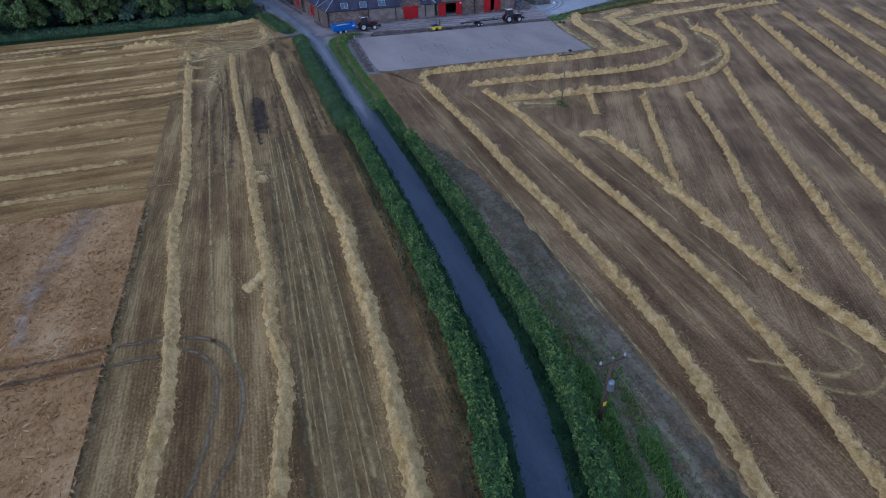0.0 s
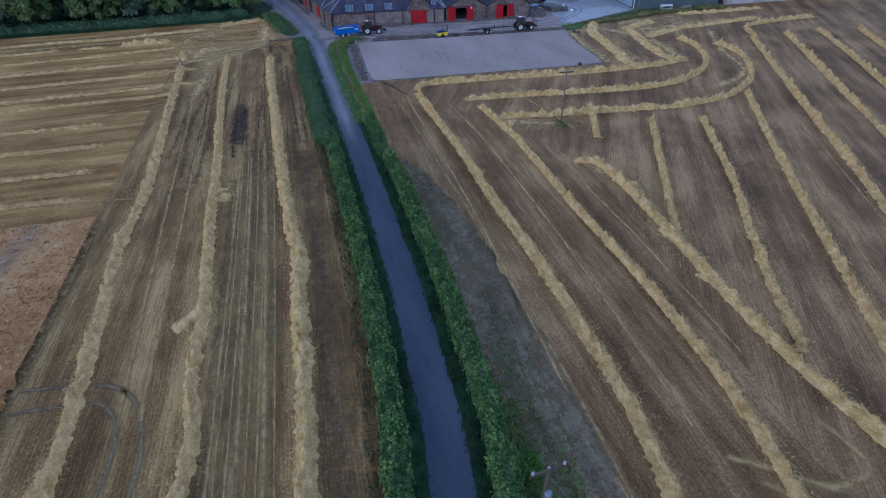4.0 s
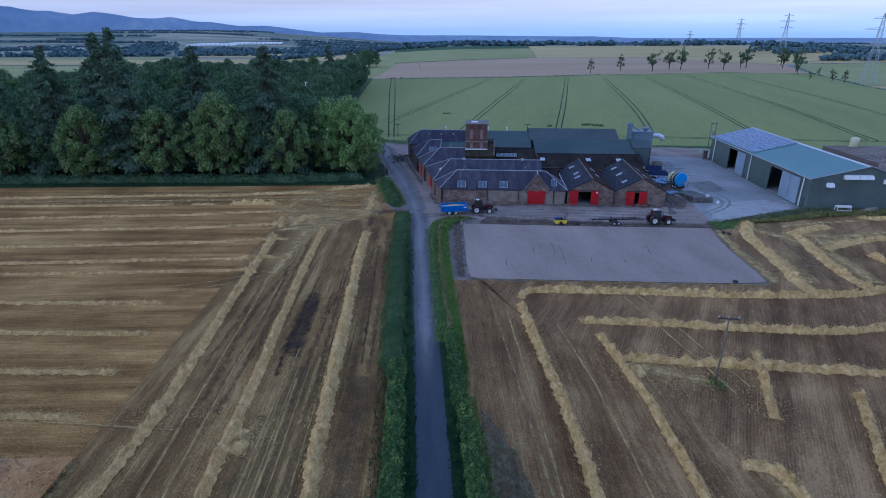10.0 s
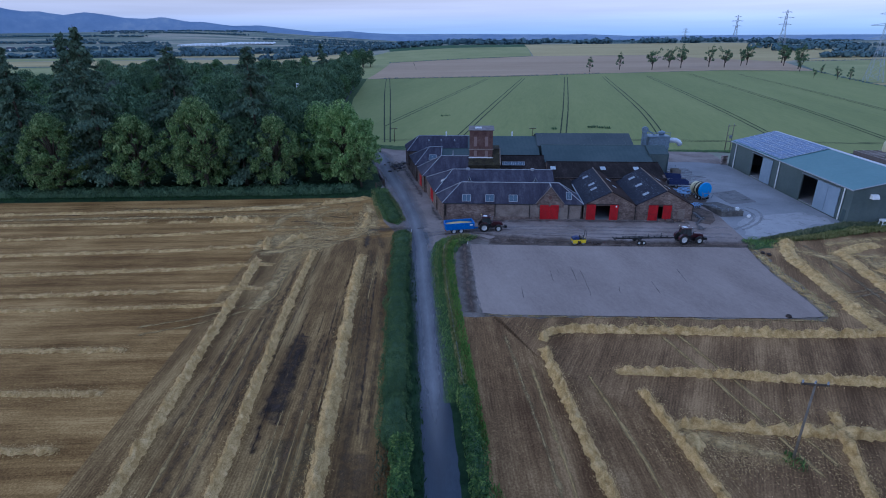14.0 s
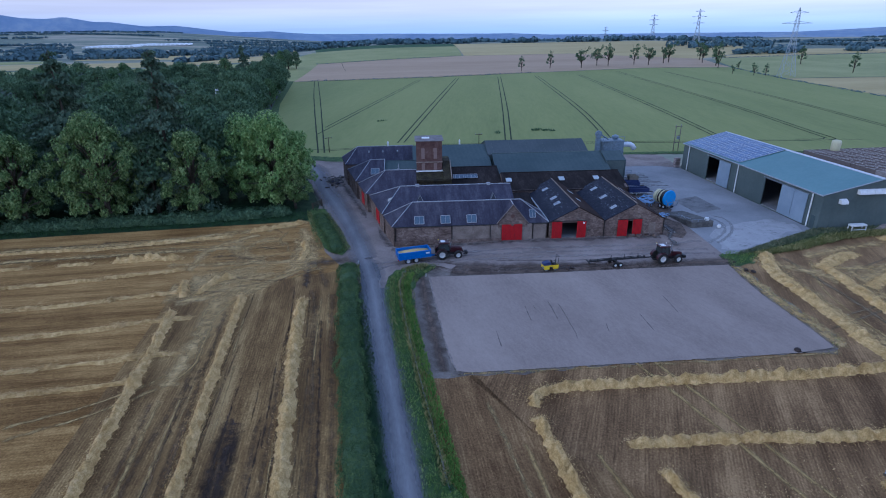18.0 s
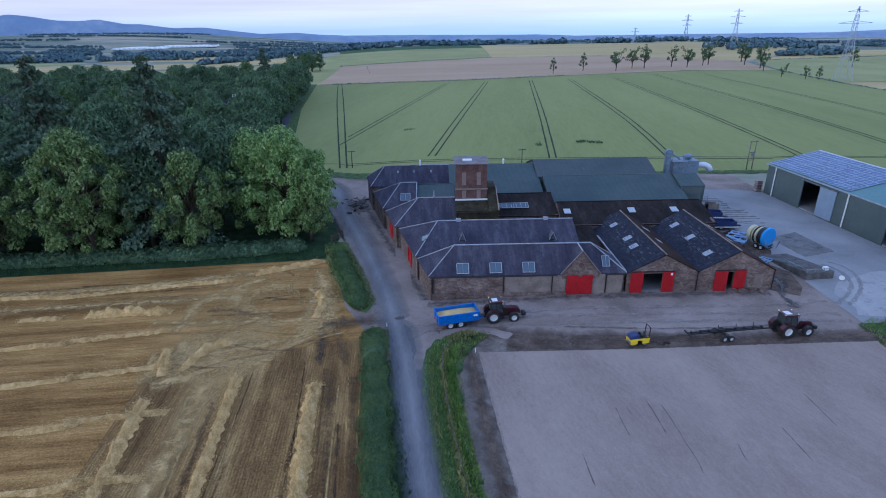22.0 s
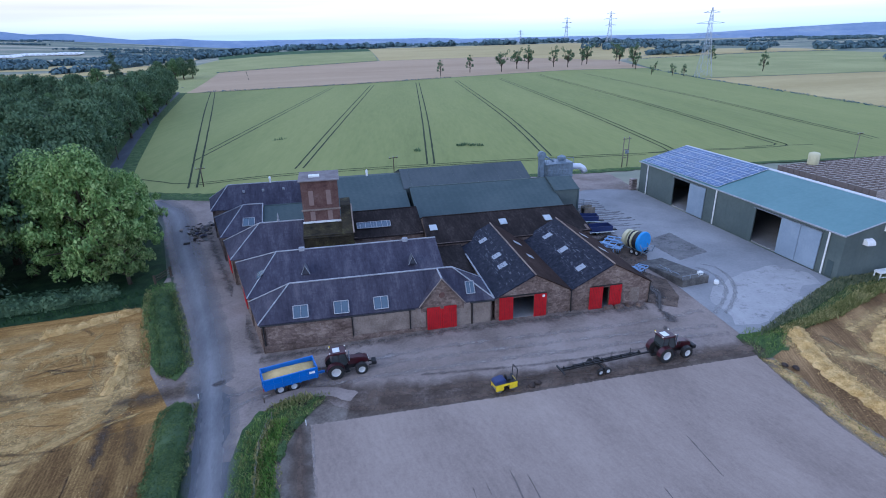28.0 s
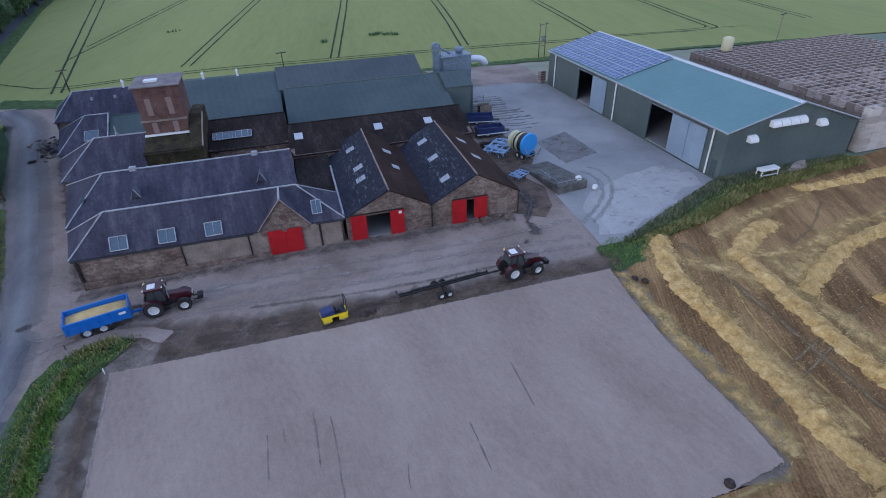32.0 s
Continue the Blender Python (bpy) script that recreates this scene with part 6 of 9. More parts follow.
def roof_light(root, u, v0, z0, v1, z1, w, lift=0.1):
    """A framed roof window lying on a slope that rises from (v0, z0) to (v1, z1)."""
    n = Vector((0, -(z1 - z0), (v1 - v0))).normalized()
    a, b, c, d = (Vector((u - w / 2, v0, z0)) + n * lift, Vector((u + w / 2, v0, z0)) + n * lift, Vector((u + w / 2, v1, z1)) + n * lift, Vector((u - w / 2, v1, z1)) + n * lift)
    win = new("roof_window")
    win.parent = root
    part("pane", G().slab([a, b, c, d], 0.05, -n), M_GLASS, win, "dull blue-green glass")
    for p, q in ((a, b), (b, c), (c, d), (d, a), ((a + b) / 2, (c + d) / 2)):
        part("frame_bar", G().tube([p + n * 0.03, q + n * 0.03], 0.055 if (p - q).length > 0 and p in (a, b, c, d) else 0.025, 4), M_LEAD, win)
    return win


def slope_z(v):
    return 3.35 + (v / 2.6) * 3.2


for u in (4.4, 8.7, 13.0):
    roof_light(rng_a, u - 0.15, 0.1, slope_z(0.1) + 0.06, 0.95, slope_z(0.95) + 0.06, 1.55)
roof_light(rng_a, 23.0, 0.5, slope_z(0.5), 1.4, slope_z(1.4), 0.95)
# cross gable
part("gable_wall", G().prism([(17.15, 2.6), (22.05, 2.6), (22.05, 3.3), (19.55, 6.35), (17.15, 3.3)], 0.5, pose(0, -0.12, 0)), M_STONE, rng_a)
for s in (-1, 1):
    part("gable_slope", G().slab([(19.55 + s * 2.65, -0.3, 3.25), (19.55, -0.3, 6.5), (19.55, 2.5, 6.5), (19.55 + s * 2.65, 0.2, 3.25)], 0.12), M_SLATE, rng_a)
    part("gable_coping", G().tube([(19.55 + s * 2.6, -0.3, 3.35), (19.55, -0.3, 6.56)], 0.07, 6), M_HARL, rng_a, "worn stone coping")
part("gable_ridge", G().tube([(19.55, -0.3, 6.57), (19.55, 2.5, 6.6)], 0.1, 6), M_LEAD, rng_a, "pale ridge")
part("datestone", G().lathe([(0.32, 0), (0.36, 0.05), (0.28, 0.1)], pose(19.55, -0.1, 4.5, 90), 12), M_BRICK, rng_a, "round dark red stone")
# the double red door
door = new("door")
door.parent = rng_a
for k in (0, 1):
    part("door_leaf", G().box((17.8 + 1.7 * k, -0.3, F), (17.8 + 1.68 * (k + 1), -0.14, 3.12)), M_RED, door, "bright red boarded leaf", 0.02)
    for j in range(1, 8):
        part("board_joint", G().box((17.8 + 1.7 * k + j * 0.21 - 0.008, -0.312, F + 0.05), (17.8 + 1.7 * k + j * 0.21 + 0.008, -0.29, 2.9)), M_DARK, door)
part("door_notch", G().box((19.3, -0.33, 2.92), (19.7, -0.13, 3.16)), M_STONE, door)
for u0, u1, mt in ((9.6, 15.9, M_HARL), (15.95, 17.7, M_HARL), (21.2, 22.9, M_HARL), (23.1, 25.2, M_HARL)):
    part("rendered_panel", G().box((u0, -0.045, F - 0.2), (u1, 0.1, 3.2)), mt, rng_a, "patched pale harling")
for u in (0.25, 9.55, 15.9, 22.98):
    part("downpipe", G().tube([(u, -0.1, F), (u, -0.1, 3.2)], 0.07, 8), M_BLACK, rng_a)
part("gutter", G().tube([(0, -0.32, 3.22), (16.5, -0.32, 3.2)], 0.08, 6), M_BLACK, rng_a)
part("gutter", G().tube([(22.7, -0.32, 3.22), (25.6, -0.32, 3.2)], 0.08, 6), M_BLACK, rng_a)
part("footing", G().box((0.1, -0.16, F - 0.3), (17.9, 0.05, F + 0.35)), M_STONE, rng_a)

rng_b = thing("middle_range", ST, "long stone range with plain dark slate roof and pale ridge", "farm building", STEADING)
ranged("middle", rng_b, (-1.95, 6.65), (21.3, 6.65), (21.3, 18.2), (-4.9, 18.2), F, 3.5, (1.1, 12.3), (21.2, 12.3), 6.7, M_SLATE, M_STONE, True, False)
for u, v in ((4.6, 9.6), (17.6, 9.4)):
    part("roof_vent", G().slab([(u - 0.45, v - 0.9, 4.9), (u, v - 1.0, 5.95), (u + 0.45, v - 0.9, 4.9)], 1.2, (0, 1, 0)), M_CHIPPED, rng_b, "small gabled vent")
    part("vent_edge", G().tube([(u - 0.5, v - 0.95, 4.85), (u, v - 1.05, 6.0), (u + 0.5, v - 0.95, 4.85)], 0.06, 6), M_LEAD, rng_b)
for u in (4.2, 17.2):
    part("ridge_vent", G().box((u - 0.35, 12.0, 6.55), (u + 0.35, 12.6, 7.0)), M_LEAD, rng_b, bevel=0.05)
part("west_roof_window", G().slab([(-1.2, 9.0, 4.75), (-1.2, 10.9, 4.85), (-0.4, 10.9, 5.35), (-0.4, 9.0, 5.25)], 0.08), M_GLASS, rng_b)

rng_c = thing("north_range", ST, "short stone range with hipped dark slate roof", "farm building", STEADING)
ranged("short", rng_c, (-5.7, 19.35), (4.1, 19.35), (4.1, 27.2), (-7.9, 27.2), F, 3.6, (-2.05, 23.3), (4.1, 23.3), 7.1, M_SLATE, M_STONE, True, False)
part("finial", G().lathe([(0.16, 0), (0.2, 0.3), (0.08, 0.5), (0.12, 0.9), (0.03, 1.3)], pose(0.6, 23.3, 7.1), 10), M_LEAD, rng_c)
rng_d = thing("hipped_range", ST, "stone range with hipped slate roof and a roof light", "farm building", STEADING)
ranged("hipped", rng_d, (-8.5, 28.3), (-2.6, 28.3), (-2.6, 38.6), (-11.2, 38.6), F, 3.9, (-5.6, 33.5), (-2.6, 33.5), 7.1, M_SLATE, M_STONE, True, False)
roof_light(rng_d, -4.6, 29.6, 4.75, 31.0, 5.6, 1.7)
part("verge", G().tube([(-2.6, 28.2, 3.95), (-2.6, 33.5, 7.18)], 0.1, 6), M_LEAD, rng_d)
lean = thing("sheeted_range", ST, "low range with plain green sheet roof", "farm building", STEADING)
ranged("sheeted", lean, (-2.5, 28.3), (4.2, 28.3), (4.2, 38.6), (-2.5, 38.6), F, 4.0, (-2.5, 33.5), (4.2, 33.5), 6.7, M_GREENROOF, M_STONE, False, False, M_GREENROOF)
rng_e = thing("rear_range", ST, "rear stone range with hipped slate roof and small vents", "farm building", STEADING)
ranged("rear", rng_e, (-11.7, 39.6), (3.6, 39.6), (3.6, 47.4), (-13.4, 47.4), F, 4.9, (-9.3, 43.4), (3.6, 43.4), 8.05, M_SLATE, M_STONE, True, False)
for u in (-6.6, -3.4, 0.0):
    part("roof_vent", G().box((u - 0.18, 41.7, 6.9), (u + 0.18, 42.0, 7.35)), M_LEAD, rng_e, bevel=0.04)
for u in (-2.2, 9.4, 14.6):
    part("chimney_cowl", G().lathe([(0.18, 0), (0.18, 0.8), (0.26, 0.85), (0.05, 1.2)], pose(u, 43.4, 8.0), 10), M_WHITE, rng_e)
# red doors along the lane side
for f0, f1 in ((0.30, 0.42), (0.46, 0.52)):
    a, b = Vector((-1.95, 6.65, 0)), Vector((-4.9, 18.2, 0))
    p, q = a.lerp(b, f0), a.lerp(b, f1)
    part("side_door", G().slab([(p.x, p.y, F), (p.x, p.y, 2.7), (q.x, q.y, 2.7), (q.x, q.y, F)], 0.12, (-0.97, -0.25, 0)), M_RED, rng_b, "red side door")
a, b = Vector((-5.7, 19.35, 0)), Vector((-7.9, 27.2, 0))
p, q = a.lerp(b, 0.35), a.lerp(b, 0.6)
part("side_door", G().slab([(p.x, p.y, F), (p.x, p.y, 2.7), (q.x, q.y, 2.7), (q.x, q.y, F)], 0.12, (-0.97, -0.25, 0)), M_RED, rng_c, "red side door")

# tower
tower = thing("brick_tower", ST, "square weathered red-brown tower with tall blind windows", "tower", STEADING)
part("shaft", G().box((4.25, 21.9, F), (9.3, 26.8, 12.95)), M_BRICK, tower, bevel=0.04)
part("roof", G().slab([(4.0, 21.6, 13.1), (9.6, 21.6, 13.1), (9.6, 27.0, 13.2), (4.0, 27.0, 13.2)], 0.14), M_FELT, tower, "flat pale grey felted roof")
part("roof_hatch", G().box((5.4, 23.4, 13.1), (6.9, 24.4, 13.35)), M_WHITE, tower)
part("string_course", G().box((4.1, 21.76, 8.75), (9.45, 21.95, 8.95)), M_HARL, tower)
for u in (5.4, 7.8):
    for z0, z1 in ((9.5, 11.6), (7.3, 8.6)):
        part("blind_window", G().box((u - 0.28 + 0.1, 21.84, z0), (u + 0.38 + 0.1, 22.0, z1)), M_BLIND, tower, "tall pale blocked window", 0.03)
part("ledge", G().box((4.1, 21.55, 7.0), (9.6, 21.95, 7.2)), M_WHITE, tower, "pale ledge")
annex = thing("mossy_annex", ST, "mossy dark brown annex at the foot of the tower", "farm building", STEADING)
part("block", G().box((4.15, 18.4, F), (10.2, 21.85, 6.2)), M_MOSS, annex)
part("sloping_roof", G().slab([(4.1, 18.2, 6.0), (10.6, 18.2, 6.0), (10.6, 21.85, 6.95), (4.1, 21.85, 6.95)], 0.16), M_MOSS, annex)
part("buttress", G().prism([(18.3, F), (28, F), (28, 8.6), (24, 8.6), (18.3, 6.2)], 1.5, pose(10.9, 0, 0, 0, 0, 90)), M_MOSS, annex, "dark mossy side wall")
part("coping", G().tube([(10.95, 18.2, 6.3), (10.95, 24, 8.7)], 0.1, 6), M_HARL, annex)

# the dark sheeted roofs in the middle
mid_m = thing("dark_shed", ST, "dark rusty sheet-roofed shed with a strip roof light", "shed", STEADING)
ranged("dark", mid_m, (11.0, 20.8), (21.0, 20.8), (21.0, 32.2), (11.0, 32.2), F, 4.5, (11.0, 27.0), (21.0, 27.0), 6.5, M_TARROOF, M_STONE, False, False, M_TARROOF)
roof_light(mid_m, 14.0, 22.6, 5.15, 23.9, 5.6, 4.9)
for j in range(6):
    part("glazing_bar", G().tube([(12.0 + j * 0.8, 22.6, 5.33), (12.0 + j * 0.8, 23.9, 5.78)], 0.035, 4), M_LEAD, mid_m)
mid_n = thing("link_shed", ST, "long dark brown sheet-roofed shed behind the barns", "shed", STEADING)
ranged("link", mid_n, (21.2, 16.6), (45.3, 16.6), (45.3, 27.4), (21.2, 27.4), F, 4.1, (21.2, 23.0), (45.3, 23.0), 6.0, M_TARROOF, M_STONE, False, False, M_TARROOF)
for u in (22.4, 33.0, 40.0):
    zz = 4.1 + (20.3 - 16.6) / 6.4 * 1.9
    part("roof_sheet", G().slab([(u - 0.55, 19.6, zz - 0.1), (u + 0.55, 19.6, zz - 0.1), (u + 0.55, 20.9, zz + 0.28), (u - 0.55, 20.9, zz + 0.28)], 0.08, (0, 0.3, -1)), M_FIBRE, mid_n, "pale clear sheet")


# sloping black sheet added to fill the dark gap by the barn
gap_roof = thing("lean_to_roof", ST, "low sloping black sheet over the gap beside the barn", "shed", STEADING)
part("roof_sheet", G().slab([(21.4, 6.2, 2.5), (25.6, 6.2, 2.5), (25.6, 16.5, 3.7), (21.4, 16.5, 3.7)], 0.1), M_TARROOF, gap_roof)
part("rafter", G().box((21.4, 10.9, 2.6), (25.6, 11.1, 2.85)), M_BLACK, gap_roof)
drape("dark_ground", [(ST @ Vector((u, v, 0))).to_2d()[:] for u, v in ((45.3, -0.6), (47.2, -1.8), (49.6, 0.4), (50.6, 4.5), (50.2, 9), (52.4, 14), (52.0, 22), (45.4, 22))], M_MUD, 0.06, "dark mossy wet earth beside the barn", "mud", 2, 0.9)

# twin gabled barns
def barn(name, u0, u1, apex, ridge_len, leaves, opening, label, slate_lights, brown_lights, end):
    root = thing(name, ST, label, "barn", STEADING)
    uc, eave = (u0 + u1) / 2 + 0.1, 3.25
    o0, o1 = opening
    front = [[(u0, F - 0.3), (o0, F - 0.3), (o0, 3.05), (o1, 3.05), (o1, F - 0.3), (u1, F - 0.3), (u1, eave), (uc, apex - 0.1), (u0, eave)]]
    part("front_wall", G().prism(front[0], 0.5, pose(0, 0, 0)), M_STONE, root)
    part("side_wall", G().box((u0, 0.5, F - 0.3), (u0 + 0.4, 18, eave)), M_STONE, root)
    part("side_wall", G().box((u1 - 0.4, 0.5, F - 0.3), (u1, 18, eave)), M_STONE, root)
    part("back_wall", G().box((u0 + 0.4, 17.5, F - 0.3), (u1 - 0.4, 18, eave)), M_STONE, root)
    part("earth_floor", G().slab([(u0, 0, F + 0.07), (u1, 0, F + 0.07), (u1, 18, F + 0.07), (u0, 18, F + 0.07)], 0.04), M_CONCRETE, root)
    part("roof_slope", G().slab([(u0 - 0.15, -0.15, eave), (uc, -0.15, apex), (uc, ridge_len, apex), (u0 - 0.15, ridge_len, eave)], 0.12), M_SLATE_OLD, root, "patchy blue-black slates")
    part("roof_slope", G().slab([(uc, -0.15, apex), (u1 + 0.15, -0.15, eave), (u1 + 0.15, ridge_len, eave), (uc, ridge_len, apex)], 0.12), M_RUSTROOF, root, "brown asbestos sheets")
    part("ridge", G().tube([(uc, -0.2, apex + 0.03), (uc, ridge_len, apex + 0.03)], 0.1, 6), M_HARL, root)
    for s, lights in ((-1, slate_lights), (1, brown_lights)):
        for v, f in lights:
            half = (uc - u0) if s < 0 else (u1 - uc)
            pu, pz = uc + s * half * f, apex - (apex - eave) * f
            du, dz = half * 0.11, (apex - eave) * 0.11
            part("roof_sheet", G().slab([(pu - s * du, v, pz + dz + 0.05), (pu + s * du, v, pz - dz + 0.05), (pu + s * du, v + 1.1, pz - dz + 0.05), (pu - s * du, v + 1.1, pz + dz + 0.05)], 0.05), M_CLEAR, root, "dull clear sheet")
    slips, rnd = G(), random.Random(int(u0))
    for _ in range(150):
        f, v = 0.12 + 0.86 * rnd.random() ** 0.7, rnd.uniform(0.2, ridge_len - 0.6)
        w, d = rnd.uniform(0.04, 0.08), rnd.uniform(0.3, 0.9)
        p0, p1 = uc - (uc - u0) * f, uc - (uc - u0) * min(1, f + w / (uc - u0))
        z0, z1 = apex - (apex - eave) * f + 0.05, apex - (apex - eave) * min(1, f + w / (uc - u0)) + 0.06
        slips.slab([(p0, v, z0), (p1, v, z1), (p1, v + d, z1), (p0, v + d, z0)], 0.02)
    tagged(part("slipped_slate", slips, M_CHIPPED, root, "pale chipped and slipped slates"), kind="stuff")
    for a, b in leaves:
        leaf = part("door_leaf", G().box((a, -0.22, F), (b, -0.08, 3.3)), M_RED, root, "bright red sliding leaf", 0.02)
        for j in range(1, int((b - a) / 0.2)):
            part("board_joint", G().box((a + j * 0.2 - 0.007, -0.232, F + 0.05), (a + j * 0.2 + 0.007, -0.21, 3.25)), M_DARK, leaf)
    part("door_rail", G().box((leaves[0][0], -0.2, 3.3), (leaves[1][1], -0.06, 3.4)), M_BLACK, root)
    part("downpipe", G().tube([(u1, -0.1, F), (u1, -0.1, 3.2)], 0.07, 8), M_BLACK, root)
    return root


barn1 = barn("gabled_barn", 25.75, 35.0, 5.75, 18.6, ((26.2, 27.85), (30.4, 31.9)), (27.6, 30.6), "stone barn with patchy slate roof and open red doors", ((14.2, 0.45), (8.2, 0.42), (5.2, 0.45)), ((12.4, 0.5), (7.6, 0.55)), 35)
part("notice", G().box((31.35, -0.25, 2.85), (31.65, -0.22, 3.15)), M_WHITE, barn1, "small white notice")
part("lead_flashing", G().tube([(25.6, 0.4, 3.35), (25.6, 13.5, 3.4)], 0.12, 6), M_LEAD, barn1)
barn2 = barn("gabled_barn", 35.0, 45.1, 6.05, 17.5, ((37.3, 38.95), (39.85, 41.35)), (38.8, 40.0), "stone barn with patchy slate roof and partly open red doors", ((13.6, 0.5), (8.2, 0.5), (2.4, 0.55)), ((12.0, 0.45), (6.8, 0.5)), 45)
part("small_door", G().box((42.6, -0.06, F), (43.8, 0.1, 2.6)), M_HARL, barn2, "blocked grey doorway")

# green steel sheds behind
def green_shed(name, u0, u1, profile, label, roofing=None):
    root = thing(name, ST, label, "steel shed", STEADING)
    for (v0, z0), (v1, z1) in zip(profile, profile[1:]):
        part("roof_sheet", G().slab([(u0 - 0.2, v0, z0), (u1 + 0.2, v0, z0), (u1 + 0.2, v1, z1), (u0 - 0.2, v1, z1)], 0.15), roofing or M_GREENROOF, root)
    outline = [(v, z - 0.1) for v, z in profile]
    shape = [(outline[0][0] + 0.1, F - 0.3)] + outline + [(outline[-1][0] - 0.1, F - 0.3)]
    for u in (u0, u1 - 0.2):
        part("end_wall", G().prism(shape, 0.2, pose(u + 0.2, 0, 0, 0, 0, 90)), M_GREENWALL, root)
    v0, z0 = profile[0]
    part("side_wall", G().box((u0, v0 + 0.1, F - 0.3), (u1, v0 + 0.3, z0 - 0.1)), M_GREENWALL, root)
    v1, z1 = profile[-1]
    part("side_wall", G().box((u0, v1 - 0.3, F - 0.3), (u1, v1 - 0.1, z1 - 0.1)), M_GREENWALL, root)
    return root


green_shed("grain_store", 3.7, 20.6, [(31.0, 4.75), (43.2, 8.05), (52, 6.2)], "green steel grain store with plain sheet roof")
gs1 = green_shed("grain_store", 20.7, 43.6, [(37.4, 6.7), (43.7, 8.75), (51, 6.6)], "tall grey-green steel grain store with plain sheet roof", M_GREYROOF)
gs2 = green_shed("grain_store", 21.5, 46.0, [(27.9, 4.2), (36.5, 7.12), (37.2, 6.85)], "green lean-to grain store with sheet roof")
part("ridge_cap", G().tube([(21.2, 36.5, 7.14), (46.3, 36.5, 7.14)], 0.09, 6), M_GREENWALL, gs2)
for u in (22, 26, 30, 34, 38, 42):
    part("sheet_lap", G().tube([(u, 37.6, 6.78), (u, 43.6, 8.74)], 0.02, 4), M_GREENWALL, gs1)
elev = green_shed("elevator_house", 46.1, 50.2, [(31.6, 6.0), (35.8, 7.3), (40.6, 6.2)], "small green steel elevator house")
part("corner_trim", G().box((50.05, 31.55, F), (50.35, 31.85, 6.0)), M_GREENROOF, elev)

dryer = thing("grain_dryer", ST @ pose(48.6, 42.0, 0), "grey galvanised grain dryer with a curved duct", "grain dryer")
part("dryer_body", G().box((-0.6, -1.6, F), (4.4, 1.8, 8.6)), M_GALV, dryer, bevel=0.06)
for z in (6.0, 7.2, 8.4):
    part("rib", G().box((-0.7, -1.7, z), (4.5, 1.9, z + 0.12)), M_GALV, dryer)
part("elevator_leg", G().box((-2.1, -1.4, F), (-1.2, -0.3, 10.3)), M_GALV, dryer, bevel=0.05)
part("elevator_head", G().lathe([(0.75, -0.4), (0.75, 0.4)], pose(-1.6, -0.8, 10.1, 90), 12), M_GALV, dryer)
part("ladder", G().tube([(-0.95, -1.5, F), (-0.95, -1.5, 9.6)], 0.06, 5).tube([(-2.35, -1.5, F), (-2.35, -1.5, 9.6)], 0.06, 5), M_GALV, dryer)
part("duct", G().tube([(4.0, 0, 7.2), (5.4, 0, 7.4), (6.4, 0, 7.35), (7.2, 0, 6.9), (7.6, 0, 6.2)], 0.6, 12), M_ALU, dryer, "bright curved metal duct", smooth=True)
part("catwalk", G().box((-1.2, -2.2, 8.5), (1.8, -1.6, 8.6)), M_GALV, dryer)
for x in (0.4, 1.4, 2.4, 3.4):
    part("panel_seam", G().box((x - 0.05, -1.66, F), (x + 0.05, -1.6, 8.4)), M_GALV, dryer)
part("spout", G().tube([(-1.6, -0.8, 10.2), (-0.4, -0.6, 9.6), (1.2, 0, 8.6)], 0.16, 8), M_GALV, dryer)
part("rooftop_hopper", G().lathe([(0.35, 0), (0.8, 0.5), (0.8, 0.9), (0.2, 1.2)], pose(2.8, 0.2, 8.5), 12), M_GALV, dryer)
part("handrail", G().tube([(-0.6, -1.6, 9.5), (4.4, -1.6, 9.5)], 0.04, 5), M_GALV, dryer)
for x in (-0.6, 1.1, 2.8, 4.4):
    part("rail_post", G().tube([(x, -1.6, 8.5), (x, -1.6, 9.5)], 0.04, 5), M_GALV, dryer)
bin_rack = thing("stillage", ST @ pose(51.6, 31.5, 0), "dark steel stillage beside the elevator house", "stillage")
for v in (0.0, 1.4):
    part("mesh_side", G().box((0, v, F), (2.0, v + 0.11, 2.4)), M_GREYPOLE, bin_rack)
part("load", G().box((0.15, 0.15, F), (1.85, 1.35, 2.1)), M_BLACK, bin_rack, "black wrapped load", 0.1)

# ---- the big green shed with solar panels ----
SH = pose(76.9, 119.4, 0.0, 0, 0, -3.2)
W, L, EA, RI = 20.6, 46.0, 6.55, 9.0
shed = thing("solar_shed", SH, "long green steel shed with teal roof, half solar panels", "steel shed")
# west side in bays round the two openings
for v0, v1 in ((0, 9.9), (15.0, 30.2), (35.0, L)):
    part("cladding", G().box((0, v0, 0), (0.2, v1, EA)), M_GREENWALL, shed)
for v0, v1 in ((9.9, 15.0), (30.2, 35.0)):
    part("lintel", G().box((0, v0, 5.75), (0.2, v1, EA)), M_GREENWALL, shed)
part("cladding", G().box((W - 0.2, 0, 0), (W, L, EA - 1.0)), M_GREENWALL, shed)
for v in (0.0, L - 0.2):
    part("gable", G().prism([(0.2, 0), (W - 0.2, 0), (W - 0.2, EA - 1.0), (W / 2, RI - 0.08), (0.2, EA)], 0.2, pose(0, v, 0)), M_GREENWALL, shed)
part("floor_slab", G().box((0.2, 0.2, 0.2), (W - 0.2, L - 0.2, 0.46)), M_CONCRETE, shed)
part("roof_west", G().slab([(-0.3, -0.2, EA - 0.03), (-0.3, L + 0.2, EA - 0.03), (W / 2, L + 0.2, RI), (W / 2, -0.2, RI)], 0.1), M_TEALROOF, shed)
part("roof_east", G().slab([(W + 0.3, L + 0.2, EA - 1.08), (W + 0.3, -0.2, EA - 1.08), (W / 2, -0.2, RI), (W / 2, L + 0.2, RI)], 0.1), M_TEALROOF, shed)
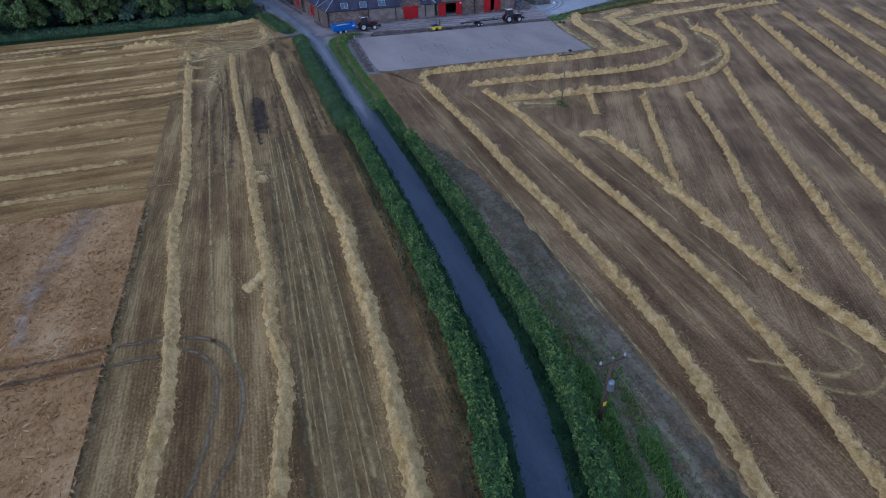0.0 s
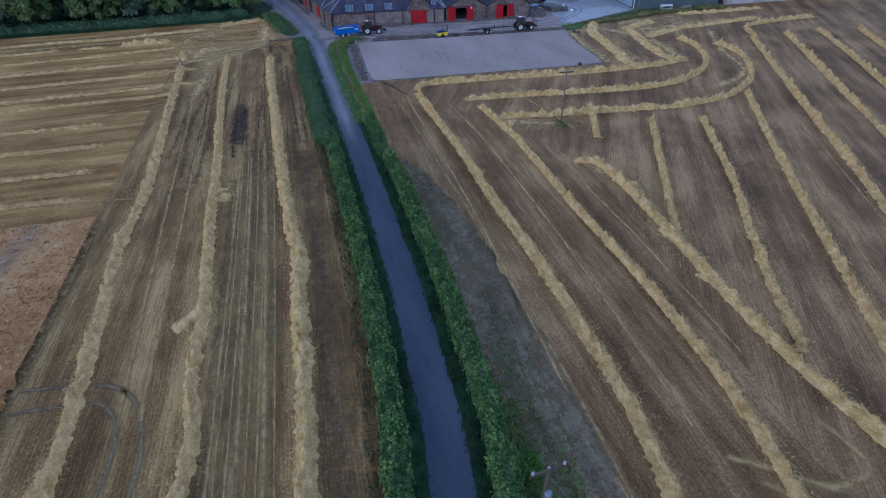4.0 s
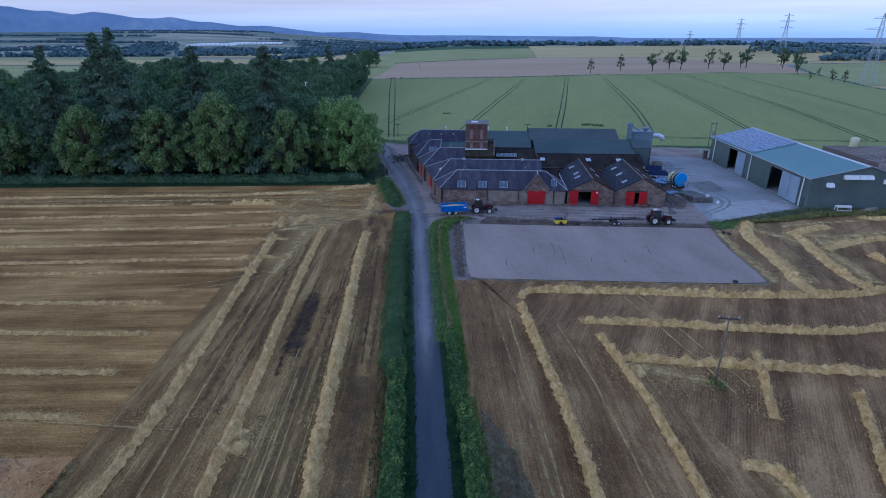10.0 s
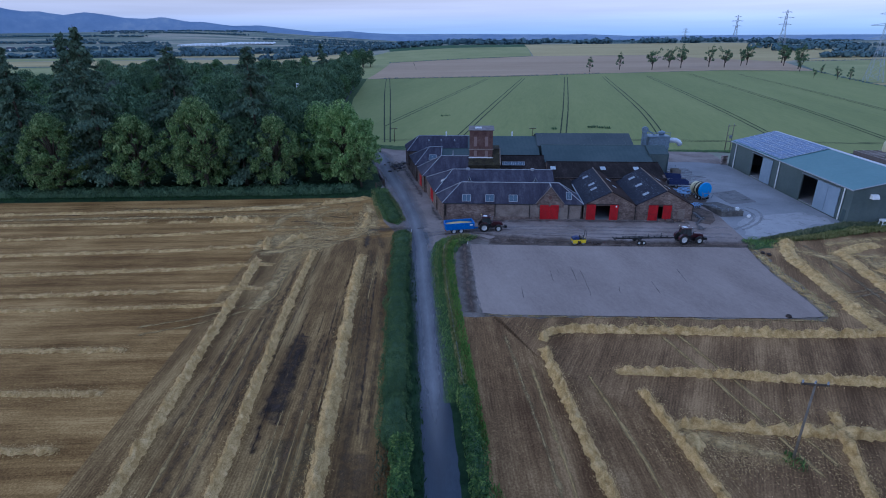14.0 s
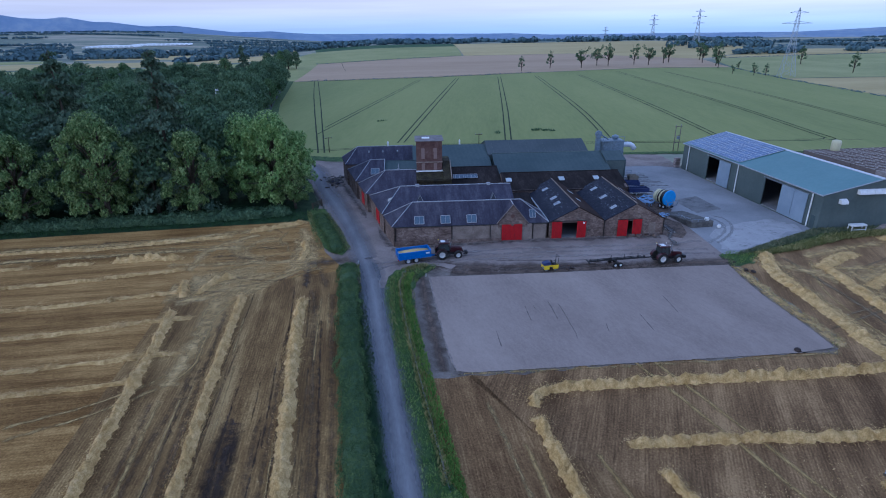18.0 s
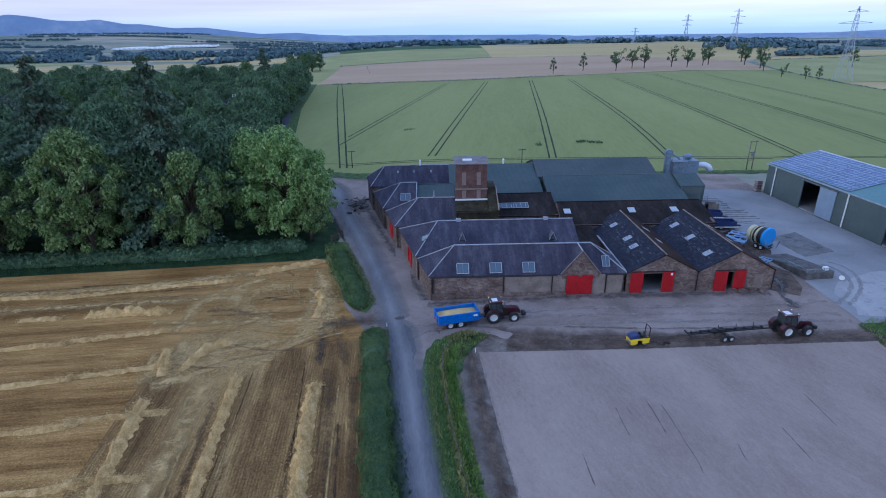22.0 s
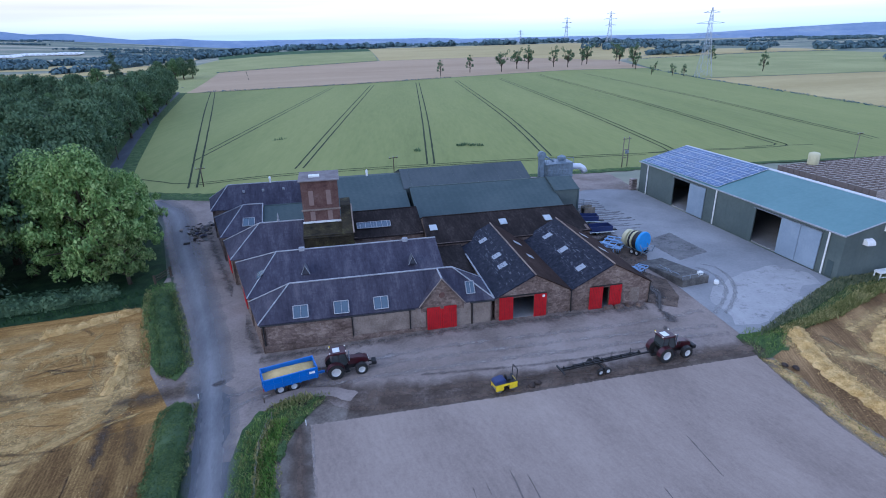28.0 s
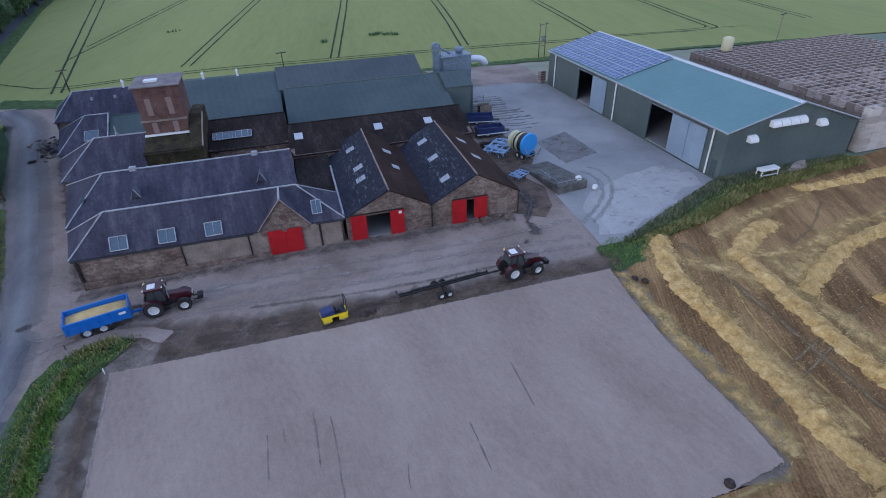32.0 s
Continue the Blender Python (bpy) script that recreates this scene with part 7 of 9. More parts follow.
part("ridge_cap", G().slab([(W / 2 - 0.5, -0.2, RI - 0.06), (W / 2, -0.2, RI + 0.08), (W / 2, L + 0.2, RI + 0.08), (W / 2 - 0.5, L + 0.2, RI - 0.06)], 0.05), M_RIDGEWHITE, shed)
part("ridge_cap", G().slab([(W / 2, -0.2, RI + 0.08), (W / 2 + 0.5, -0.2, RI - 0.11), (W / 2 + 0.5, L + 0.2, RI - 0.11), (W / 2, L + 0.2, RI + 0.08)], 0.05), M_RIDGEWHITE, shed)
part("eaves_gutter", G().box((-0.42, -0.2, EA - 0.2), (-0.27, L + 0.2, EA - 0.02)), M_LEAD, shed)
part("verge_trim", G().tube([(-0.3, -0.22, EA), (W / 2, -0.22, RI + 0.05), (W + 0.3, -0.22, EA - 1.05)], 0.11, 4), M_LEAD, shed, "pale verge trim")
for v in (2.2, 23.5, 43.2):
    part("downpipe", G().tube([(-0.18, v, 0.4), (-0.18, v, EA - 0.1)], 0.12, 6), M_WHITE, shed, "white downpipe")
for name_v in ((3.3, 6.55), (6.62, 9.95), (26.2, 30.3)):
    leaf = part("sliding_door", G().box((-0.2, name_v[0], 0.45), (-0.06, name_v[1], 5.8)), M_DOORGREY, shed, "pale blue-grey sheeted sliding door", 0.02)
    for j in range(1, int((name_v[1] - name_v[0]) / 0.5)):
        part("door_rib", G().box((-0.209, name_v[0] + j * 0.5 - 0.012, 0.5), (-0.195, name_v[0] + j * 0.5 + 0.02, 5.75)), M_DOORGREY, leaf)
part("door_track", G().box((-0.25, 3.2, 5.8), (0, 15.2, 5.95)), M_STEEL, shed)
part("door_track", G().box((-0.25, 26, 5.8), (0, 35.2, 5.95)), M_STEEL, shed)
part("side_door", G().box((-0.05, 0.75, 0.45), (0.0, 1.7, 2.6)), M_GREENROOF, shed)
for j in range(1, 46):
    if not (9.9 <= j <= 15 or 30.2 <= j <= 35 or 3.3 <= j < 9.9 or 26 < j < 31):
        part("cladding_rib", G().box((-0.014, j - 0.03, 0.4), (0.0, j + 0.05, EA - 0.1)), M_GREENWALL, shed)
for j in range(1, 20):
    part("cladding_rib", G().box((j * 1.03 - 0.03, -0.014, 0.4), (j * 1.03 + 0.03, 0.0, EA + (RI - EA) * (1 - abs(j * 1.03 - W / 2) / (W / 2)) - (0.12 if j * 1.03 < W / 2 else 0.16 + 1.0 * (j * 1.03 - W / 2) / (W / 2)))), M_GREENWALL, shed)

# white cowls on the gable
cowl = thing("wall_cowl", Matrix.Identity(4), "white curved ventilation cowl on the shed gable", "vent cowl", "vents on the shed gable")
part("hood", G().prism([(0, 0)] + [(-0.75 * math.sin(k * math.pi / 12), -0.75 + 0.0 + 0.75 * (1 - 0) * math.cos(k * math.pi / 12) + 0.0) for k in range(0, 7)] + [(0, -0.75)], 1.25, pose(0, 0, 0, 0, 0, 90)), M_WHITE, cowl, smooth=False)
part("flange", G().box((-1.3, -0.03, -0.8), (0.05, 0.0, 0.06)), M_LEAD, cowl)
spots = [(7.0, 7.3), (8.35, 7.3), (9.7, 7.3), (11.05, 7.3), (4.1, 5.75), (14.6, 6.45)]
cowl.matrix_basis = SH @ pose(spots[0][0], -0.02, spots[0][1], 0, 0, 0)
for u, z in spots[1:]:
    copy_thing(cowl, SH @ pose(u, -0.02, z))

# a white machine under the gable
bench = thing("drinking_trough_frame", SH @ pose(6.3, -1.3, gz(83, 117.6)), "white steel frame standing by the shed wall", "frame")
part("top_tray", G().box((-1.4, -0.5, 0.9), (1.4, 0.5, 1.2)), M_WHITE, bench, bevel=0.06)
for x in (-1.2, 1.2):
    for y in (-0.4, 0.4):
        part("leg", G().tube([(x * 1.15, y, 0), (x, y, 0.95)], 0.08, 6), M_WHITE, bench)
part("cross_bar", G().tube([(-1.3, -0.45, 0.35), (1.3, -0.45, 0.35)], 0.06, 6), M_WHITE, bench)
pile = thing("scrap_pallets", SH @ pose(10.6, -1.1, gz(87, 117.4)), "grey scrap timber lying by the shed wall", "scrap")
for k in range(6):
    part("timber", G().box((-2 + k * 0.5, -0.4, 0.08 * k), (1.2 + k * 0.4, -0.2 + 0.1 * k, 0.08 * k + 0.12), pose(0, 0, 0, 0, 0, k * 7 - 12)), M_CRATE, pile)

# solar panels
panels = thing("solar_array", SH, "blue-black solar panels covering the roof's far half", "solar panels")
slope_len = math.hypot(W / 2, RI - EA)
tilt = math.degrees(math.atan2(RI - EA, W / 2))
cell = G().box((0, 0, 0), (1.56, 0.98, 0.04)).mesh("panel", M_SOLAR)
rim = G().box((0, 0, -0.01), (1.6, 0.02, 0.045)).box((0, 1.0, -0.01), (1.6, 1.02, 0.045)).box((0, 0.02, -0.01), (0.02, 1.0, 0.045)).box((1.58, 0.02, -0.01), (1.6, 1.0, 0.045)).box((0.79, 0.02, 0.041), (0.81, 1.0, 0.045)).mesh("panel_frame", M_ALU)
for i in range(6):
    for j in range(21):
        at = pose(-0.15, 23.9 + j * 1.045, EA + 0.02, 0, -tilt, 0) @ pose(0.25 + i * 1.68, 0, 0.1)
        p = new("panel", cell)
        p.parent, p.matrix_basis = panels, at @ pose(0.02, 0.02, 0)
        r = new("panel_frame", rim)
        r.parent, r.matrix_basis = p, pose(-0.02, -0.02, 0)

# ---- stacked boxes behind the shed ----
BX = pose(99.6, 118.2, 0.0, 0, 0, -3.2)
stack = thing("box_stack", BX, "huge stack of open wooden potato boxes", "box stack")
BW, BL, BH = 1.85, 1.25, 1.0


def box_crate(mat):
    g = G()
    g.box((0, 0, 0), (BW - 0.06, BL - 0.06, 0.08))
    for z0, z1 in ((0.12, 0.38), (0.42, 0.68), (0.72, 0.98)):
        g.box((0, 0, z0), (BW - 0.06, 0.06, z1)).box((0, BL - 0.12, z0), (BW - 0.06, BL - 0.06, z1)).box((0, 0.06, z0), (0.06, BL - 0.12, z1)).box((BW - 0.12, 0.06, z0), (BW - 0.06, BL - 0.12, z1))
    return g.mesh("potato_box", mat)


pale_box, brown_box = box_crate(M_CRATE_PALE), box_crate(M_CRATE)
cols_n, rows_n, high = 20, 28, 6
rest, rims, count = G(), G(), 0
for c in range(cols_n):
    for r in range(rows_n):
        for h in range(high):
            if h < high - 1 and r > 0 and c > 0:
                continue
            at = pose(c * BW, r * BL + (0.9 if h > 3 and c == 0 and r == 0 else 0) * 0, F + h * BH)
            if h == high - 1:
                o = at.translation
                rims.box((o.x, o.y, o.z + 0.985), (o.x + BW - 0.06, o.y + 0.13, o.z + 1.02)).box((o.x, o.y + 0.13, o.z + 0.985), (o.x + 0.12, o.y + BL - 0.06, o.z + 1.02))
            if count < 290 and ((r == 0) or (h == high - 1 and r < 12)):
                b = new("potato_box", pale_box if r == 0 else brown_box)
                b.parent, b.matrix_basis = stack, at
                count += 1
            elif h == high - 1 or (c == 0 and r < 40):
                o = at.translation
                rest.box(o, (o.x + BW - 0.06, o.y + BL - 0.06, o.z + 0.05))
                rest.box(o, (o.x + BW - 0.06, o.y + 0.1, o.z + 0.96)).box((o.x, o.y + 0.1, o.z), (o.x + 0.1, o.y + BL - 0.06, o.z + 0.96))
                rest.box((o.x, o.y + BL - 0.16, o.z), (o.x + BW - 0.06, o.y + BL - 0.06, o.z + 0.96))
tagged(part("box_rims", rims, M_CRATE_PALE, stack, "bleached top rims of the boxes"), kind="stuff")
tagged(part("far_boxwork", rest, M_CRATE, stack, "weathered brown open boxes"), kind="stuff")


# ---- trees ----
def crown_points(rng, blobs, per_area):
    cs, ns = [], []
    for x, y, z, r, squash in blobs:
        n = max(6, int(per_area * r * r))
        d = rng.normal(0, 1, (n, 3))
        d /= np.linalg.norm(d, axis=1, keepdims=True)
        rad = r * (1.04 - np.abs(rng.normal(0, 0.2, n)))
        c = d * rad[:, None]
        c[:, 2] *= squash
        keep = d[:, 2] > -0.75
        cs.append(c[keep] + (x, y, z))
        ns.append(d[keep] + (0, 0, 0.5))
    return np.concatenate(cs), np.concatenate(ns)


def broadleaf(name, height, spread, seed, mat, label, leaf=0.44, per_area=105, low=0.12, blobs_n=34, m=None):
    rng, rnd = np.random.default_rng(seed), random.Random(seed)
    root = thing(name, m or Matrix.Identity(4), label, "tree", "trees of the wood")
    wood = G().tube([(0, 0, -0.3), (0.1, 0.05, height * 0.2), (0.0, 0.15, height * 0.45), (0.2, 0.1, height * 0.8)], height * 0.028, 8, height * 0.008)
    blobs = []
    for i in range(blobs_n):
        f = (i + 0.5) / blobs_n
        zc = height * (low + 0.1 + (0.80 - low) * f ** 0.9)
        girth = spread * math.sin(math.pi * min(0.97, 0.16 + 0.80 * f)) ** 0.75
        a = i * 2.399 + rnd.uniform(-0.4, 0.4)
        rad = girth * rnd.uniform(0.42, 1.06)
        r = spread * rnd.uniform(0.7, 1.3) * 1.45 / blobs_n ** 0.5
        p = (rad * math.cos(a), rad * math.sin(a), zc - 0.1 * rad)
        blobs.append((*p, r, rnd.uniform(0.85, 1.4)))
        if i % 3 == 0:
            z0 = zc * rnd.uniform(0.45, 0.7)
            wood.tube([(0, 0.1, z0), (p[0] * 0.5, p[1] * 0.5, z0 + (p[2] - z0) * 0.6), p], height * 0.009, 5, height * 0.003)
    blobs.append((0, 0, height * 0.86, spread * 0.38, 1.0))
    part("trunk", wood, M_BARK, root, smooth=True)
    cs, ns = crown_points(rng, blobs, per_area)
    core = [(x, y, z, r * 0.72, s) for x, y, z, r, s in blobs]
    c2, n2 = crown_points(rng, core, per_area * 0.35)
    ob = new("crown", leaf_mesh("crown", np.concatenate([cs, c2]), np.concatenate([ns, n2]), leaf, mat, rng, droop=0.5, loose=0.5))
    ob.parent = root
    return root


def conifer(name, height, spread, seed, label, m=None):
    rng, rnd = np.random.default_rng(seed), random.Random(seed)
    root = thing(name, m or Matrix.Identity(4), label, "tree", "trees of the wood")
    wood = G().tube([(0, 0, -0.3), (0, 0, height * 0.5), (0, 0, height * 0.98)], height * 0.018, 7, 0.04)
    cs, ns = [], []
    levels = int(height * 0.8)
    for i in range(levels):
        f = i / levels
        z = height * (0.14 + 0.85 * f)
        for k in range(6):
            a = rnd.uniform(0, 6.283)
            reach = spread * (1 - f) ** 0.75 * rnd.uniform(0.35, 1.25) + 0.3
            z1 = z + rnd.uniform(-0.6, 0.6)
            tip = Vector((reach * math.cos(a), reach * math.sin(a), z1 - reach * rnd.uniform(0.12, 0.4)))
            if k < 3:
                wood.tube([(0, 0, z1), tip], 0.08, 4, 0.02)
            n = int(14 + 26 * reach)
            t = np.sqrt(rng.uniform(0.02, 1, n))[:, None]
            p = np.array([[0, 0, z1]]) * (1 - t) + np.array([tuple(tip)]) * t + rng.normal(0, 0.12 + 0.085 * reach, (n, 3)) * (1, 1, 0.25)
            p[:, 2] -= np.abs(rng.normal(0, 0.35, n))
            cs.append(p)
            ns.append(np.tile((math.cos(a) * 0.5, math.sin(a) * 0.5, 0.7), (n, 1)))
    part("trunk", wood, M_BARK, root, smooth=True)
    ob = new("needles", leaf_mesh("needles", np.concatenate(cs), np.concatenate(ns), 0.55, M_NEEDLE, rng, droop=0.5))
    ob.parent = root
    return root


def at(x, y, turn=0.0, s=1.0):
    return pose(x, y, gz(x, y), 0, 0, turn) @ Matrix.Scale(s, 4)


def place(ob, x, y, turn, s=1.0):
    c = copy_thing(ob, pose(x, y, gz(x, y), 0, 0, turn))
    c.scale = (s, s, s)
    return c


EDGE = "leafy green lime tree on the edge of the wood"
t1 = broadleaf("lime_tree", 21.3, 7.6, 31, M_LEAF, "tall leafy lime tree on the edge of the wood", 0.40, 150, 0.04, 110, m=at(-47.5, 149))
t2 = broadleaf("lime_tree", 17.4, 5.7, 32, M_LEAF, "rounded leafy lime tree on the edge of the wood", 0.40, 150, 0.08, 90, m=at(-31.6, 150))
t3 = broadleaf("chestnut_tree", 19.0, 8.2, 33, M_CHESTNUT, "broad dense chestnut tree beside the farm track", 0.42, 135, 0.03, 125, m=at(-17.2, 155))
place(t2, -62, 149, 70, 1.03)
place(t2, -13.2, 151.5, 150, 0.62)
place(t1, -79.5, 148.5, 130, 0.86)
place(t2, -101, 149, 10, 1.05)
place(t1, -118, 150, 200, 0.95)
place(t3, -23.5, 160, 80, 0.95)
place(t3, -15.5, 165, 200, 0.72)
d1 = broadleaf("beech_tree", 17.0, 5.6, 41, M_LEAF_DARK, "dark green broadleaf tree inside the wood", 0.55, 62, 0.1, 30, m=at(-26, 175))
d2 = broadleaf("beech_tree", 15.0, 5.0, 42, M_LEAF_DARK, "dark rounded broadleaf tree inside the wood", 0.55, 62, 0.1, 30, m=at(-38, 172))
d3 = broadleaf("willow_tree", 13.0, 4.6, 43, M_LEAF_GREY, "pale silvery willow among the dark trees", 0.7, 34, 0.1, 22, m=at(-58, 205))
d4 = broadleaf("ash_tree", 16.0, 5.4, 44, M_LEAF_MID, "mid-green ash tree among the darker trees", 0.55, 62, 0.1, 30, m=at(-47, 168))
k1 = conifer("spruce_tree", 36.0, 8.4, 51, "very tall dark spruce standing above the wood", m=at(-70.5, 151.5))
k2 = conifer("spruce_tree", 31.5, 9.2, 52, "tall dark shaggy spruce at the edge of the wood", m=at(-37, 155.5))
place(k2, -55.2, 158, 40, 1.0)
place(k1, -89, 154.5, 80, 0.89)
place(k2, -112, 160, 77, 1.0)
for i in range(31):
    y = 206 + i * 8.5
    place((d1, d2)[i % 2], float(np.interp(y, (205, 235, 314, 420), (-28, -34, -42.4, -50))) - 5.2, y, i * 67.0, 0.92 + 0.12 * (i % 3))
for i, (x, y) in enumerate(((-58, 600), (-64, 592), (-70, 586), (-66, 604), (-76, 596), (-73, 608), (-82, 590))):
    place((d1, d2, d4)[i % 3], x, y, i * 80.0, 0.95 + 0.1 * (i % 2))
place(d3, -117, 316, 30, 1.2)
place(d3, -125, 362, 90, 1.15)
wood_rnd = random.Random(77)
spots_used = [(-26, 175), (-38, 172), (-58, 205), (-47, 168)]
for i in range(3000):
    y = wood_rnd.uniform(152, 420)
    east = -22 if y < 200 else -31 - (y - 215) * 0.065
    x = wood_rnd.uniform(-190, 0)
    if x > east - 3.5 or (-128 < x < -92 and 212 < y < 290):
        continue
    if (x + 62) ** 2 + (y - 283) ** 2 < 130 or any((x - a) ** 2 + (y - b) ** 2 < 46 for a, b in spots_used):
        continue
    spots_used.append((x, y))
    kind = wood_rnd.choices((d1, d2, d3, d4, k2), (42, 36, 5, 13, 1))[0]
    place(kind, x, y, wood_rnd.uniform(0, 360), wood_rnd.uniform(0.8, 1.22))
    if len(spots_used) > 330:
        break


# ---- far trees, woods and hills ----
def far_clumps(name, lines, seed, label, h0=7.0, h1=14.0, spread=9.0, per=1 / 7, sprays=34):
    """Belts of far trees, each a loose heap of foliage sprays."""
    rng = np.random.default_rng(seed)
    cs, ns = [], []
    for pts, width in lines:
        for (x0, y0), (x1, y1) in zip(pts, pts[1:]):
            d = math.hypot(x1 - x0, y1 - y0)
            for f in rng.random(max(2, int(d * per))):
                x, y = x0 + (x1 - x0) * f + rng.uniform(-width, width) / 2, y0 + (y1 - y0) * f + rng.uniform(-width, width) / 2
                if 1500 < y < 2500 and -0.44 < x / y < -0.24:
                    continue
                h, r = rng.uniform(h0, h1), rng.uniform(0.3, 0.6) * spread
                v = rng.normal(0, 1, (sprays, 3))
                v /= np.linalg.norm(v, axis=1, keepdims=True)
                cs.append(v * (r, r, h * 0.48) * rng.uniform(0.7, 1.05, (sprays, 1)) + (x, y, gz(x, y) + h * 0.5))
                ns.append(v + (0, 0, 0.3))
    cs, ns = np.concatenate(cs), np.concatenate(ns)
    tagged(new(name, leaf_mesh(name, cs, ns, spread * 0.34, M_HAZETREE, rng, 0.1, 0.75, 0.2)), label, "woodland", kind="stuff")


def gaunt_tree(height, spread, seed, limbs, label, m):
    """A thin old tree: a forked trunk, bare rising limbs and ragged tufts of leaf."""
    rng, rnd = np.random.default_rng(seed), random.Random(seed)
    root = thing("hedgerow_tree", m, label, "tree", "hedgerow trees")
    wood = G().tube([(0, 0, -0.3), (0.2, 0.1, height * 0.3), (0.0, 0.3, height * 0.55)], height * 0.022, 7, height * 0.014)
    blobs = []
    for k in range(limbs):
        a, z0 = k * 2.4 + rnd.uniform(-0.5, 0.5), height * rnd.uniform(0.14, 0.45)
        reach, z1 = spread * rnd.uniform(0.45, 1.1), height * rnd.uniform(0.36, 1.0)
        tip = (reach * math.cos(a), reach * math.sin(a), z1)
        wood.tube([(0.1, 0.1, z0), (tip[0] * 0.45, tip[1] * 0.45, z0 + (z1 - z0) * 0.45), tip], height * 0.014, 5, height * 0.003)
        for _ in range(rnd.choice((2, 3, 4))):
            f, r = rnd.uniform(0.55, 1.05), spread * rnd.uniform(0.14, 0.32)
            blobs.append((tip[0] * f + rnd.gauss(0, spread * 0.13), tip[1] * f + rnd.gauss(0, spread * 0.13), z0 + (z1 - z0) * f, r, rnd.uniform(0.7, 1.3)))
    part("trunk", wood, M_BARK, root, smooth=True)
    cs, ns = crown_points(rng, blobs, 40)
    new("crown", leaf_mesh("crown", cs, ns, 0.65, M_LEAF_DARK, rng, droop=0.4, loose=0.8)).parent = root
    return root


f1 = gaunt_tree(18.0, 5.2, 61, 13, "ragged thin hedgerow tree at the edge of the wheat", at(200.7, 533.7))
f2 = gaunt_tree(15.0, 3.9, 62, 8, "small half-bare hedgerow tree at the edge of the wheat", at(172.4, 536.8))
for i, (ob, x, y, s) in enumerate(((f2, 140.4, 518.6, 0.85), (f1, 224.4, 554.5, 1.0), (f1, 232.8, 548, 1.1), (f2, 262.8, 556.3, 1.25), (f1, 273.1, 548, 1.0), (f2, 296.8, 563.4, 1.0), (f1, 327.8, 525.7, 1.15), (f2, 372.2, 422.2, 1.0), (f1, 306, 570, 1.1),
                                    (f2, 313, 500, 0.9), (f1, 336, 560, 1.0), (f2, 410, 520, 1.1), (f1, 352, 590, 1.1), (f2, 285, 440, 0.45), (f2, 289.4, 421.9, 0.6), (f2, 292, 413, 0.6), (f2, 318, 480, 0.5))):
    place(ob, x, y, i * 47.0, s)
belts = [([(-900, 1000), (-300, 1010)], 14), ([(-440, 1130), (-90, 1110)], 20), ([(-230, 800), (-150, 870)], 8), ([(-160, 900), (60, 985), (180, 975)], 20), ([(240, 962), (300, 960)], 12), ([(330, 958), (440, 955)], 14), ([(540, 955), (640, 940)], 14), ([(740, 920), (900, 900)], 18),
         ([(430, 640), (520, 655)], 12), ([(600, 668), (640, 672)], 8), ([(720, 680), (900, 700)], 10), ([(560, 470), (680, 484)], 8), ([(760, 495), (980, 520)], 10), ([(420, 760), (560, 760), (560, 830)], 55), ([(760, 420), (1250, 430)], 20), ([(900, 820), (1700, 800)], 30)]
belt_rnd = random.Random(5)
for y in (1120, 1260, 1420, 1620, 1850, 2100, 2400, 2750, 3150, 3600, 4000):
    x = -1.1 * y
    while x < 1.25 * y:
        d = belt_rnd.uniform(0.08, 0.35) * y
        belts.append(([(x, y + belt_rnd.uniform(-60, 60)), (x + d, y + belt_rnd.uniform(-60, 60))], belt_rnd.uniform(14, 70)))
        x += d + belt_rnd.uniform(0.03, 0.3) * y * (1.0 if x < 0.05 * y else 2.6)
far_clumps("far_woods", belts, 71, "belts of far woodland, blue-green with haze in the colour", 5, 10, 12.0, 1 / 4, 44)
far_clumps("field_hedges", [([(-36, 471), (60, 481), (144, 501)], 2), ([(288, 391), (330, 505)], 3), ([(242, 232), (288, 391)], 2), ([(-300, 470), (-70, 475)], 4), ([(374, 604), (700, 640)], 4), ([(-42, 641), (120, 691)], 2)], 72, "low hedges between far fields, in the same hazed colour", 0.5, 1.1, 1.5, 1 / 1.3, 8)


